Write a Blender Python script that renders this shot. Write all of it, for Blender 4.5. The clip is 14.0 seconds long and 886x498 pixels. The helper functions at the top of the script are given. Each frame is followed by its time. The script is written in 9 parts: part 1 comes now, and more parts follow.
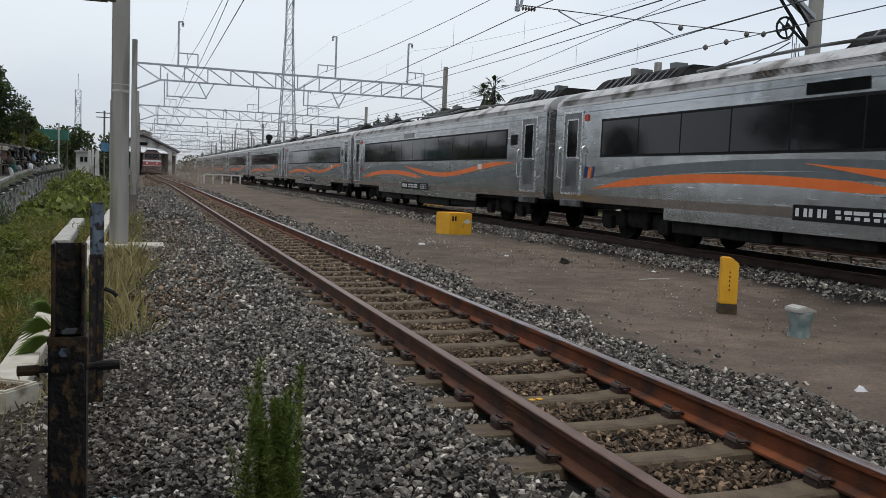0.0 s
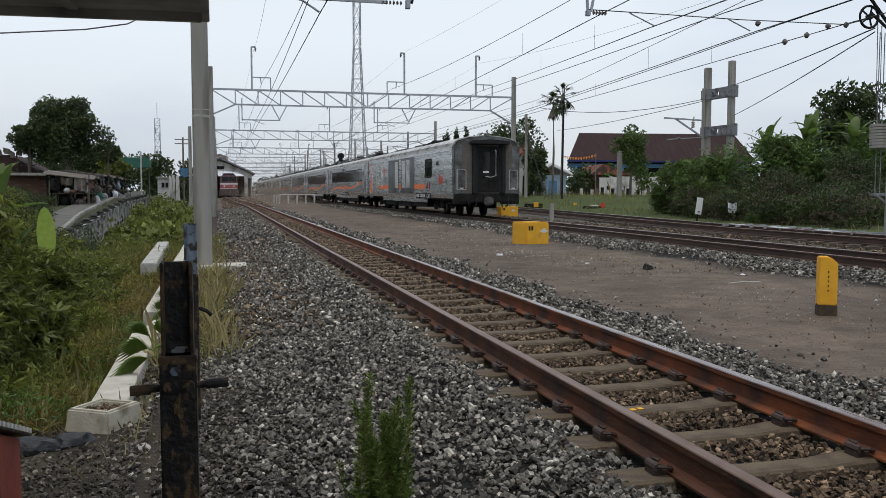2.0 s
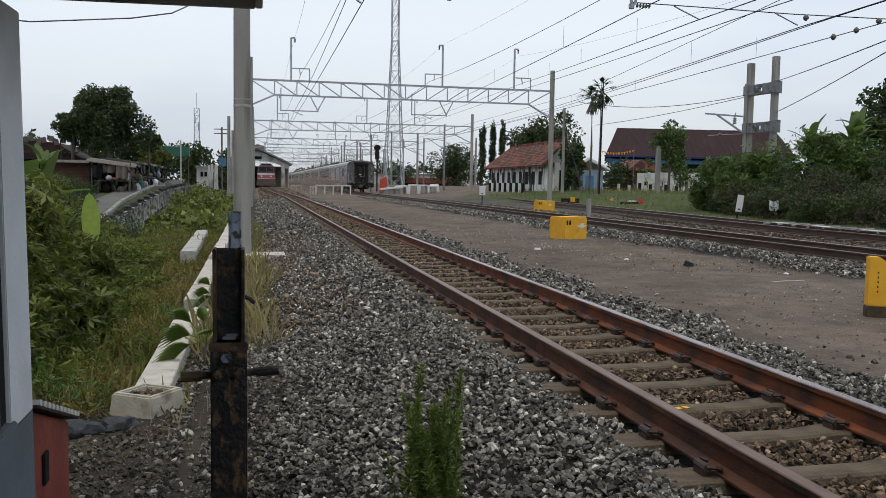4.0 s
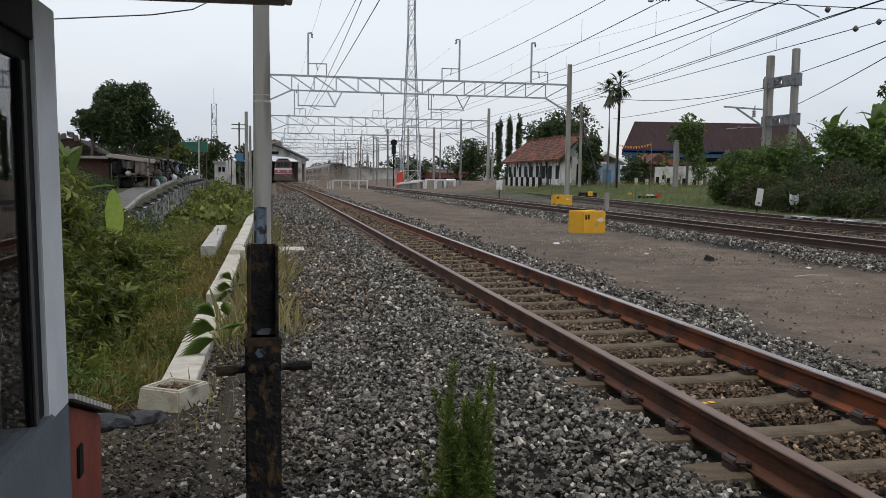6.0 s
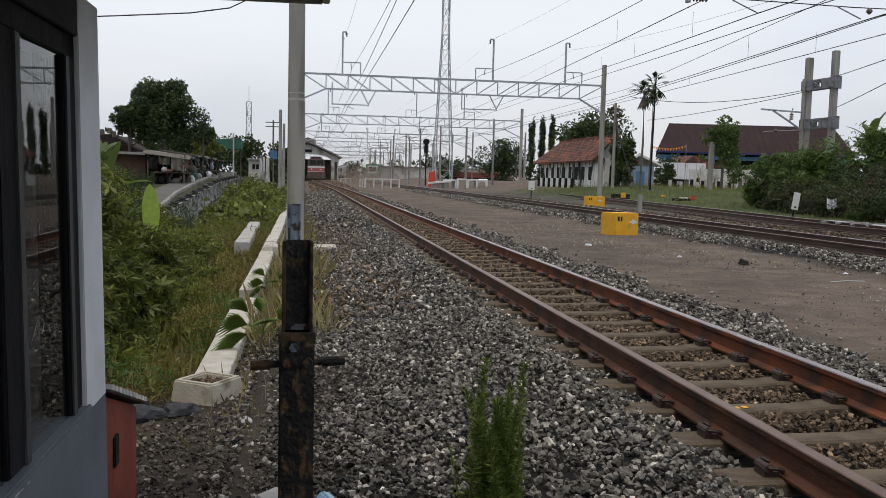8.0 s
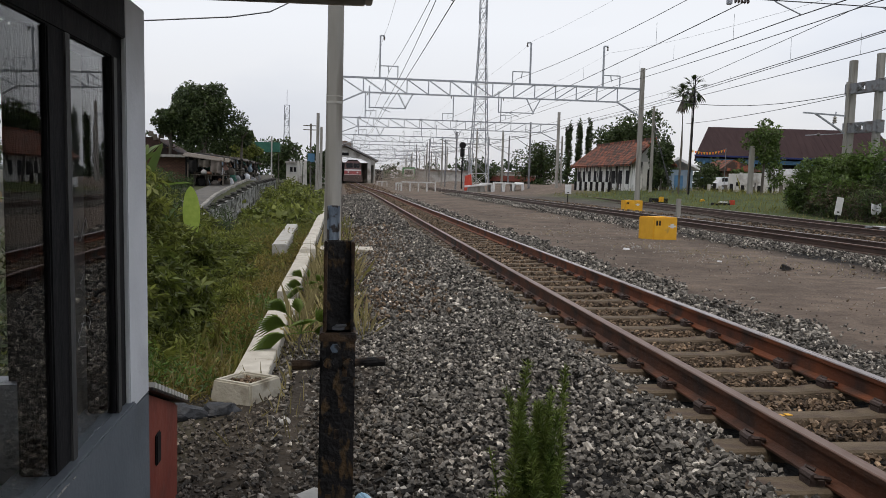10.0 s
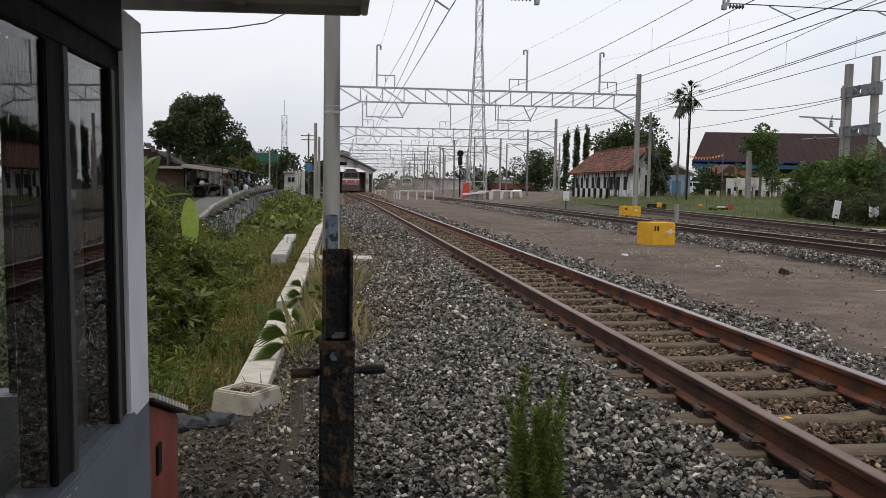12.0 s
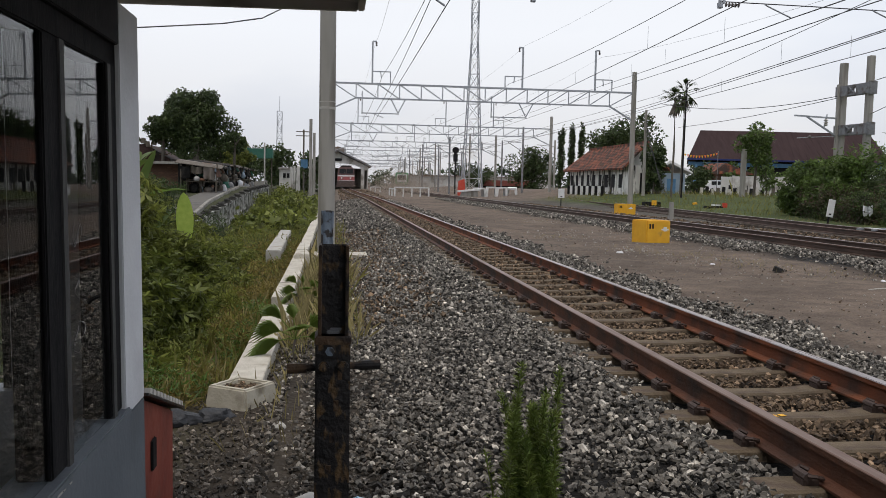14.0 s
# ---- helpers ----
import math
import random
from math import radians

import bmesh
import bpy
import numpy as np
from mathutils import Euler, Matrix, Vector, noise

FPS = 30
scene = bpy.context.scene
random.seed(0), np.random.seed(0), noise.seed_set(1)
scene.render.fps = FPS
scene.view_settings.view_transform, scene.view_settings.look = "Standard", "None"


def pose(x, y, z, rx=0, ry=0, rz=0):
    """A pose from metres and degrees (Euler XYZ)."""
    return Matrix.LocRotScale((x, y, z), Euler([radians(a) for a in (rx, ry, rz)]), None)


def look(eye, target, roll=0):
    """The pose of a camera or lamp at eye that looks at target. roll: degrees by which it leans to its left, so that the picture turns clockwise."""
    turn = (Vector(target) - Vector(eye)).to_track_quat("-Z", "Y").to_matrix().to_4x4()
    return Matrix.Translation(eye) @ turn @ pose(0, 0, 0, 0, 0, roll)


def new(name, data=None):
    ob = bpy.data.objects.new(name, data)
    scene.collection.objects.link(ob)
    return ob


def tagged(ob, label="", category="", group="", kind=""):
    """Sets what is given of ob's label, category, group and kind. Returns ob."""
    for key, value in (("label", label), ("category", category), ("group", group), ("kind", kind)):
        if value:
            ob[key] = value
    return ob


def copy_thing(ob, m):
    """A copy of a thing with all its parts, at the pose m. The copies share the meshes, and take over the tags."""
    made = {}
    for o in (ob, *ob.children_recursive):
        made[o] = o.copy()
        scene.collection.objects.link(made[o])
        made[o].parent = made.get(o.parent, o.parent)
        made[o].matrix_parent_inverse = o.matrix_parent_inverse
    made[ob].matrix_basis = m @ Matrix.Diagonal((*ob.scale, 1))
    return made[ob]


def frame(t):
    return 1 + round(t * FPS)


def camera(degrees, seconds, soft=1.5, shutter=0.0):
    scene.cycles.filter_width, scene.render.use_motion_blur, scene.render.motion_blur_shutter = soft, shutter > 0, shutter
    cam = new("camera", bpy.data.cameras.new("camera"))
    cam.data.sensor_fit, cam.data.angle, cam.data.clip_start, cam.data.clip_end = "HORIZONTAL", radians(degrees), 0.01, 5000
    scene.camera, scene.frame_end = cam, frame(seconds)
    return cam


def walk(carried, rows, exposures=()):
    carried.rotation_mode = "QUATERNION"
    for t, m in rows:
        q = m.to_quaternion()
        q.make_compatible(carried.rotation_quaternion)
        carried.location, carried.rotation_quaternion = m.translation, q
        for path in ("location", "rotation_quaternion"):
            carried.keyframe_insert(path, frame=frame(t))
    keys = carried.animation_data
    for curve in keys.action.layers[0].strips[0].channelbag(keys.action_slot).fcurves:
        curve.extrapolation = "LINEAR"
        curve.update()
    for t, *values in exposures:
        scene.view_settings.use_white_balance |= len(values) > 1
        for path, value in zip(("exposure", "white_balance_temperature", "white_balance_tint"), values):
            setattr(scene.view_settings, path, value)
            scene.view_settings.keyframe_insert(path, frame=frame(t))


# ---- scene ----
cam = camera(54.9, 14.0, soft=0.6)
PATH = [
    (0, (-2.036, 0.055, 1.222), (-1.368, 1.933, 1.06), 2.4),
    (0.5, (-2.05, 0.093, 1.205), (-1.418, 1.987, 1.09), 1.1),
    (1, (-2.089, 0.123, 1.203), (-1.467, 2.019, 1.073), 1.2),
    (1.5, (-2.111, 0.147, 1.2), (-1.588, 2.073, 1.064), 0.0),
    (2, (-2.121, 0.173, 1.196), (-1.615, 2.103, 1.059), 0.0),
    (2.5, (-2.137, 0.208, 1.185), (-1.663, 2.145, 1.031), 0.1),
    (3, (-2.144, 0.236, 1.183), (-1.694, 2.18, 1.045), 0.9),
    (3.2, (-2.15, 0.236, 1.183), (-1.698, 2.179, 1.041), 0.9),
    (5.3, (-2.218, 0.232, 1.188), (-1.838, 2.189, 1.025), 0.8),
    (5.5, (-2.225, 0.232, 1.188), (-1.831, 2.186, 1.023), 0.8),
    (6, (-2.231, 0.233, 1.188), (-1.84, 2.187, 1.021), 0.7),
    (6.5, (-2.237, 0.222, 1.189), (-1.857, 2.179, 1.027), 0.5),
    (7, (-2.24, 0.228, 1.185), (-1.885, 2.19, 1.025), 0.6),
    (7.5, (-2.242, 0.228, 1.182), (-1.903, 2.193, 1.029), 0.9),
    (8, (-2.242, 0.225, 1.184), (-1.922, 2.192, 1.015), 1.4),
    (8.5, (-2.249, 0.233, 1.18), (-1.941, 2.2, 0.989), 1.2),
    (9, (-2.261, 0.249, 1.18), (-1.975, 2.219, 0.988), 1.7),
    (9.2, (-2.261, 0.247, 1.179), (-2.004, 2.221, 0.991), 1.9),
    (11.3, (-2.26, 0.23, 1.171), (-2.038, 2.212, 1.032), 1.2),
    (11.5, (-2.26, 0.228, 1.17), (-2.043, 2.211, 1.016), 0.9),
    (12, (-2.258, 0.223, 1.173), (-2.018, 2.204, 1.029), 0.9),
    (12.5, (-2.261, 0.226, 1.17), (-2.014, 2.206, 1.033), 1.6),
    (13, (-2.261, 0.233, 1.168), (-2.004, 2.211, 1.025), 1.8),
    (13.5, (-2.263, 0.236, 1.166), (-2.007, 2.213, 1.004), 1.5),
    (14, (-2.263, 0.223, 1.17), (-2.011, 2.201, 1.019), 1.2),
]
walk(cam, [(t, look(eye, target, roll)) for t, eye, target, roll in PATH], exposures=[(0.0, 0.09, 6450, 8), (3.0, 0.12, 6400, 8), (7.0, 0.13, 6600, 10), (11.0, 0.18, 6750, 12), (14.0, 0.2, 6750, 12)])

# ---- world and sun: a pale, evenly overcast sky ----
world = bpy.data.worlds.new("overcast_sky")
scene.world = world
world.use_nodes = True
wn, wl = world.node_tree.nodes, world.node_tree.links
wn.clear()
w_out, w_bg = wn.new("ShaderNodeOutputWorld"), wn.new("ShaderNodeBackground")
w_sky = wn.new("ShaderNodeTexSky")
w_sky.sky_type, w_sky.sun_disc = "NISHITA", False
w_sky.sun_elevation, w_sky.sun_rotation = radians(58), radians(200)
w_scale = wn.new("ShaderNodeVectorMath")
w_scale.operation = "SCALE"
w_scale.inputs["Scale"].default_value = 0.09
w_tc, w_map, w_noise = wn.new("ShaderNodeTexCoord"), wn.new("ShaderNodeMapping"), wn.new("ShaderNodeTexNoise")
w_map.inputs["Scale"].default_value = (1.0, 1.0, 3.0)
w_noise.inputs["Scale"].default_value, w_noise.inputs["Detail"].default_value = 1.3, 5
w_ramp = wn.new("ShaderNodeValToRGB")
w_ramp.color_ramp.elements[0].position, w_ramp.color_ramp.elements[1].position = 0.33, 0.62
w_ramp.color_ramp.elements[0].color, w_ramp.color_ramp.elements[1].color = (0.57, 0.65, 0.79, 1), (0.83, 0.875, 0.935, 1)
w_mix = wn.new("ShaderNodeMixRGB")
w_mix.inputs["Fac"].default_value = 0.9
wl.new(w_tc.outputs["Generated"], w_map.inputs["Vector"])
wl.new(w_map.outputs["Vector"], w_noise.inputs["Vector"])
wl.new(w_noise.outputs["Fac"], w_ramp.inputs["Fac"])
wl.new(w_sky.outputs["Color"], w_scale.inputs[0])
wl.new(w_scale.outputs["Vector"], w_mix.inputs["Color1"])
wl.new(w_ramp.outputs["Color"], w_mix.inputs["Color2"])
# a duller band of haze towards the horizon
w_sep, w_high = wn.new("ShaderNodeSeparateXYZ"), wn.new("ShaderNodeValToRGB")
w_high.color_ramp.elements[0].position, w_high.color_ramp.elements[1].position = 0.01, 0.17
w_high.color_ramp.elements[0].color, w_high.color_ramp.elements[1].color = (0.80, 0.78, 0.775, 1), (0.985, 0.985, 0.985, 1)
w_mul = wn.new("ShaderNodeMixRGB")
w_mul.blend_type = "MULTIPLY"
w_mul.inputs["Fac"].default_value = 1.0
wl.new(w_tc.outputs["Generated"], w_sep.inputs["Vector"])
wl.new(w_sep.outputs["Z"], w_high.inputs["Fac"])
wl.new(w_mix.outputs["Color"], w_mul.inputs["Color1"])
wl.new(w_high.outputs["Color"], w_mul.inputs["Color2"])
wl.new(w_mul.outputs["Color"], w_bg.inputs["Color"])
wl.new(w_bg.outputs["Background"], w_out.inputs["Surface"])
w_bg.inputs["Strength"].default_value = 1.0

sun = new("sun", bpy.data.lights.new("sun", "SUN"))
sun.data.energy, sun.data.angle, sun.data.color = 1.0, radians(22), (1.0, 0.91, 0.79)
sun.matrix_world = look((0, 0, 30), (4, 8, 0))


# ---- mesh and part helpers ----
class MB:
    """Collects vertices and faces of one mesh."""

    def __init__(self):
        self.v, self.f = [], []

    def add(self, verts, faces):
        n = len(self.v)
        self.v += [tuple(p) for p in verts]
        self.f += [tuple(i + n for i in f) for f in faces]
        return self

    def box(self, x0, x1, y0, y1, z0, z1, m=None):
        vs = [Vector((x, y, z)) for z in (z0, z1) for y in (y0, y1) for x in (x0, x1)]
        if m is not None:
            vs = [m @ p for p in vs]
        return self.add(vs, [(0, 2, 3, 1), (4, 5, 7, 6), (0, 1, 5, 4), (2, 6, 7, 3), (0, 4, 6, 2), (1, 3, 7, 5)])

    def bar(self, a, b, w, h=None, up=(0, 0, 1)):
        """A rectangular bar from a to b."""
        a, b, h = Vector(a), Vector(b), h or w
        d = (b - a).normalized()
        s = d.cross(Vector(up))
        s = s.normalized() if s.length > 1e-4 else Vector((1, 0, 0))
        u = s.cross(d)
        c = [s * w / 2 * i + u * h / 2 * j for i, j in ((-1, -1), (1, -1), (1, 1), (-1, 1))]
        return self.add([a + k for k in c] + [b + k for k in c],
                        [(3, 2, 1, 0), (4, 5, 6, 7), (0, 1, 5, 4), (1, 2, 6, 5), (2, 3, 7, 6), (3, 0, 4, 7)])

    def tube(self, a, b, r, n=8, r2=None, caps=True):
        a, b, r2 = Vector(a), Vector(b), r if r2 is None else r2
        d = (b - a).normalized()
        s = d.cross(Vector((0, 0, 1)))
        s = s.normalized() if s.length > 1e-3 else Vector((1, 0, 0))
        u = s.cross(d)
        ring = [s * math.cos(2 * math.pi * k / n) + u * math.sin(2 * math.pi * k / n) for k in range(n)]
        faces = [(k, (k + 1) % n, n + (k + 1) % n, n + k) for k in range(n)]
        if caps:
            faces += [tuple(range(n - 1, -1, -1)), tuple(range(n, 2 * n))]
        return self.add([a + k * r for k in ring] + [b + k * r2 for k in ring], faces)

    def path(self, pts, r, n=5):
        """A thin tube along points."""
        pts = [Vector(p) for p in pts]
        rings = []
        for i, p in enumerate(pts):
            d = (pts[min(i + 1, len(pts) - 1)] - pts[max(i - 1, 0)]).normalized()
            s = d.cross(Vector((0, 0, 1)))
            s = s.normalized() if s.length > 1e-3 else Vector((1, 0, 0))
            u = s.cross(d)
            rings.append([p + (s * math.cos(2 * math.pi * k / n) + u * math.sin(2 * math.pi * k / n)) * r for k in range(n)])
        faces = [(i * n + k, i * n + (k + 1) % n, (i + 1) * n + (k + 1) % n, (i + 1) * n + k)
                 for i in range(len(pts) - 1) for k in range(n)]
        return self.add([p for q in rings for p in q], faces)

    def prism(self, prof, y0, y1):
        """A profile of (x, z) drawn out along y."""
        n = len(prof)
        return self.add([(x, y0, z) for x, z in prof] + [(x, y1, z) for x, z in prof],
                        [(k, (k + 1) % n, n + (k + 1) % n, n + k) for k in range(n)]
                        + [tuple(range(n - 1, -1, -1)), tuple(range(n, 2 * n))])

    def sweep(self, prof, line):
        """A closed profile of (side, z) along a plan line of (x, y, z)."""
        n = len(prof)
        vs, fs = [], []
        for i, p in enumerate(line):
            a, b = Vector(line[max(i - 1, 0)]), Vector(line[min(i + 1, len(line) - 1)])
            d = (b - a).normalized()
            s = Vector((d.y, -d.x, 0)).normalized()
            vs += [Vector(p) + s * x + Vector((0, 0, z)) for x, z in prof]
        for i in range(len(line) - 1):
            fs += [(i * n + k, i * n + (k + 1) % n, (i + 1) * n + (k + 1) % n, (i + 1) * n + k) for k in range(n)]
        fs += [tuple(range(n - 1, -1, -1)), tuple(range((len(line) - 1) * n, len(line) * n))]
        return self.add(vs, fs)

    def lathe(self, prof, n=16, m=None):
        """A profile of (radius, z) turned about z."""
        vs = [Vector((r * math.cos(2 * math.pi * k / n), r * math.sin(2 * math.pi * k / n), z)) for r, z in prof for k in range(n)]
        if m is not None:
            vs = [m @ p for p in vs]
        fs = [(i * n + k, i * n + (k + 1) % n, (i + 1) * n + (k + 1) % n, (i + 1) * n + k) for i in range(len(prof) - 1) for k in range(n)]
        fs += [tuple(range(n - 1, -1, -1)), tuple(range((len(prof) - 1) * n, len(prof) * n))]
        return self.add(vs, fs)

    def data(self, name, material, bevel=0.0, smooth=False):
        me = bpy.data.meshes.new(name)
        me.from_pydata([tuple(p) for p in self.v], [], self.f)
        bm = bmesh.new()
        bm.from_mesh(me)
        bmesh.ops.recalc_face_normals(bm, faces=bm.faces)
        if bevel:
            es = [e for e in bm.edges if len(e.link_faces) == 2 and e.calc_face_angle(0) > 0.6]
            bmesh.ops.bevel(bm, geom=es, offset=bevel, segments=2, affect="EDGES", clamp_overlap=True)
        bm.to_mesh(me)
        bm.free()
        me.materials.append(material)
        if smooth:
            me.shade_smooth()
            me.set_sharp_from_angle(angle=radians(40))
        return me


def part(name, mb, material, parent=None, label="", bevel=0.0, smooth=False, at=None):
    ob = new(name, mb.data(name, material, bevel, smooth))
    if parent is not None:
        ob.parent = parent
    if at is not None:
        ob.matrix_local = at
    if label:
        tagged(ob, label)
    return ob


def thing(name, label, category, m=None, group="", kind=""):
    ob = new(name)
    if m is not None:
        ob.matrix_world = m
    return tagged(ob, label, category, group, kind)


def solid(name, mb, material, label, category, bevel=0.0, smooth=False, m=None, group="", kind=""):
    ob = new(name, mb.data(name, material, bevel, smooth))
    if m is not None:
        ob.matrix_world = m
    return tagged(ob, label, category, group, kind)


def smooth01(a, b, x):
    t = min(1.0, max(0.0, (x - a) / (b - a)))
    return t * t * (3 - 2 * t)


# ---- materials ----
def rgba(c):
    return (c, c, c, 1) if isinstance(c, (int, float)) else (*c, 1)


def mat(name, c1, c2=None, rough=0.6, metal=0.0, scale=6.0, stretch=(1, 1, 1), bump=0.0, bscale=60.0,
        stain=None, sscale=2.0, slo=0.5, shi=0.65, sstretch=(1, 1, 1), island=0.0, pale=0.0, spec=0.5, trans=0.0, ior=1.45, emit=0.0, sub=0.0):
    """A node material: two tones by noise, a stain at a larger size, fine relief, and a shift per island."""
    m = bpy.data.materials.new(name)
    m.use_nodes = True
    nt = m.node_tree
    N, L = nt.nodes, nt.links
    p = N["Principled BSDF"]
    tc = N.new("ShaderNodeTexCoord")

    def noise_fac(sc, st, detail=6, seed=0.0):
        mp, nz = N.new("ShaderNodeMapping"), N.new("ShaderNodeTexNoise")
        mp.inputs["Scale"].default_value = st
        mp.inputs["Location"].default_value = (seed, seed * 0.7, seed * 1.3)
        nz.inputs["Scale"].default_value, nz.inputs["Detail"].default_value = sc, detail
        L.new(tc.outputs["Object"], mp.inputs["Vector"])
        L.new(mp.outputs["Vector"], nz.inputs["Vector"])
        return nz.outputs["Fac"]

    def ramp(fac, lo, hi, a, b):
        r = N.new("ShaderNodeValToRGB")
        r.color_ramp.elements[0].position, r.color_ramp.elements[1].position = lo, hi
        r.color_ramp.elements[0].color, r.color_ramp.elements[1].color = rgba(a), rgba(b)
        L.new(fac, r.inputs["Fac"])
        return r.outputs["Color"]

    col = ramp(noise_fac(scale, stretch), 0.3, 0.7, c1, c2 if c2 is not None else c1)
    if stain is not None:
        fac = ramp(noise_fac(sscale, sstretch, 8, 5.3), slo, shi, 0.0, 1.0)
        mx = N.new("ShaderNodeMixRGB")
        L.new(fac, mx.inputs["Fac"])
        L.new(col, mx.inputs["Color1"])
        mx.inputs["Color2"].default_value = rgba(stain)
        col = mx.outputs["Color"]
    if island:
        gi = N.new("ShaderNodeNewGeometry")
        mr = N.new("ShaderNodeMapRange")
        mr.inputs["To Min"].default_value, mr.inputs["To Max"].default_value = 1 - island, 1 + island
        L.new(gi.outputs["Random Per Island"], mr.inputs["Value"])
        shift = mr.outputs["Result"]
        if pale:
            # a few pieces much paler than the rest
            cr = N.new("ShaderNodeValToRGB")
            cr.color_ramp.elements[0].position, cr.color_ramp.elements[1].position = 0.86, 0.97
            cr.color_ramp.elements[0].color, cr.color_ramp.elements[1].color = (0, 0, 0, 1), (1, 1, 1, 1)
            add = N.new("ShaderNodeMath")
            add.operation, add.inputs[1].default_value = "MULTIPLY_ADD", pale
            L.new(gi.outputs["Random Per Island"], cr.inputs["Fac"])
            L.new(cr.outputs["Color"], add.inputs[0])
            L.new(shift, add.inputs[2])
            shift = add.outputs[0]
        hs = N.new("ShaderNodeHueSaturation")
        L.new(shift, hs.inputs["Value"])
        L.new(col, hs.inputs["Color"])
        col = hs.outputs["Color"]
    L.new(col, p.inputs["Base Color"])
    p.inputs["Roughness"].default_value, p.inputs["Metallic"].default_value = rough, metal
    p.inputs["Specular IOR Level"].default_value = spec
    p.inputs["Transmission Weight"].default_value, p.inputs["IOR"].default_value = trans, ior
    if sub:
        # light through thin leaves
        tr = N.new("ShaderNodeBsdfTranslucent")
        ms = N.new("ShaderNodeMixShader")
        ms.inputs["Fac"].default_value = sub
        L.new(col, tr.inputs["Color"])
        L.new(p.outputs["BSDF"], ms.inputs[1])
        L.new(tr.outputs["BSDF"], ms.inputs[2])
        L.new(ms.outputs["Shader"], N["Material Output"].inputs["Surface"])
    if emit:
        L.new(col, p.inputs["Emission Color"])
        p.inputs["Emission Strength"].default_value = emit
    if rough < 0.95 and not trans:
        rr = N.new("ShaderNodeMapRange")
        rr.inputs["To Min"].default_value, rr.inputs["To Max"].default_value = max(0, rough - 0.12), min(1, rough + 0.12)
        L.new(noise_fac(scale * 2.3, stretch, 4, 2.1), rr.inputs["Value"])
        L.new(rr.outputs["Result"], p.inputs["Roughness"])
    if bump:
        bp = N.new("ShaderNodeBump")
        bp.inputs["Strength"].default_value, bp.inputs["Distance"].default_value = bump, 0.02
        L.new(noise_fac(bscale, stretch, 5, 9.1), bp.inputs["Height"])
        L.new(bp.outputs["Normal"], p.inputs["Normal"])
    return m


M_STONE = mat("ballast_stone", (0.042, 0.038, 0.033), (0.275, 0.252, 0.218), 0.85, scale=16.0, island=0.85, pale=1.6, bump=0.5, bscale=60)
M_STONE_BROWN = mat("rusty_ballast_stone", (0.06, 0.040, 0.026), (0.205, 0.142, 0.09), 0.9, scale=12.0, island=0.7, pale=0.9, bump=0.5, bscale=60)
M_STONE_SOIL = mat("soil_dusted_stone", (0.05, 0.043, 0.036), (0.145, 0.124, 0.10), 0.9, scale=12.0, island=0.75, pale=1.0, bump=0.5, bscale=60)
M_SLEEPER = mat("weathered_concrete_sleeper", (0.085, 0.062, 0.038), (0.145, 0.108, 0.070), 0.9, scale=5, bump=0.5, bscale=50, stain=(0.065, 0.042, 0.032), sscale=4)
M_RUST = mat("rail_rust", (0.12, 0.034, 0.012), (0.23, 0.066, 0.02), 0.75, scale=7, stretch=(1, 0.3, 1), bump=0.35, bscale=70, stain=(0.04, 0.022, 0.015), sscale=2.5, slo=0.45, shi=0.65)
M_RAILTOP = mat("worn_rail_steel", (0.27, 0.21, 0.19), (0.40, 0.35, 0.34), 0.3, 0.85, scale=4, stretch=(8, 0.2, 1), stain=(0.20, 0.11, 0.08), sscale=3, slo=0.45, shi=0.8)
# darker copy of the rail rust, with the left rail's shade in its colour
M_RUST_SHADED = mat("shaded_rail_rust", (0.055, 0.021, 0.011), (0.14, 0.046, 0.017), 0.7, scale=7, stretch=(1, 0.3, 1), bump=0.35, bscale=70, stain=(0.02, 0.014, 0.011), sscale=2.5, slo=0.45, shi=0.65)
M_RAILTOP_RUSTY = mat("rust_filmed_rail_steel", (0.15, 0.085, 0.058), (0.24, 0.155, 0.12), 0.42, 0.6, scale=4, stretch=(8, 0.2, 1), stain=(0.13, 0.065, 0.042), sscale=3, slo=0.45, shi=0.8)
M_RUST_DARK = mat("oily_dark_rail", (0.045, 0.026, 0.019), (0.10, 0.058, 0.042), 0.6, 0.2, scale=6, stretch=(1, 0.3, 1), bump=0.2)
M_SLEEPER_DARK = mat("oily_dark_sleeper", (0.05, 0.039, 0.032), (0.095, 0.075, 0.06), 0.9, scale=5, bump=0.3)
M_CLIP = mat("dark_clip_iron", (0.045, 0.032, 0.028), (0.09, 0.06, 0.05), 0.7, 0.3, scale=20, bump=0.3)
M_CONC = mat("pole_concrete", (0.26, 0.25, 0.225), (0.345, 0.33, 0.30), 0.85, scale=4, stretch=(1, 1, 0.15), bump=0.15, bscale=60, stain=(0.18, 0.165, 0.14), sscale=1.5, sstretch=(2, 2, 0.2))
M_CONC_LIGHT = mat("pale_concrete", (0.36, 0.345, 0.315), (0.48, 0.465, 0.43), 0.85, scale=6, bump=0.25, bscale=50, stain=(0.30, 0.27, 0.22), sscale=2.2, slo=0.52, shi=0.7)
M_WHITEWASH = mat("whitewashed_kerb", (0.44, 0.405, 0.34), (0.59, 0.555, 0.485), 0.85, scale=7, bump=0.25, bscale=45, stain=(0.26, 0.22, 0.16), sscale=4.5, slo=0.56, shi=0.72)
M_TARRED = mat("tarred_rusty_iron", (0.010, 0.009, 0.009), (0.03, 0.026, 0.024), 0.5, 0.2, scale=9, bump=0.5, bscale=35, stain=(0.12, 0.07, 0.03), sscale=30, slo=0.535, shi=0.63, sstretch=(1, 1, 0.45))
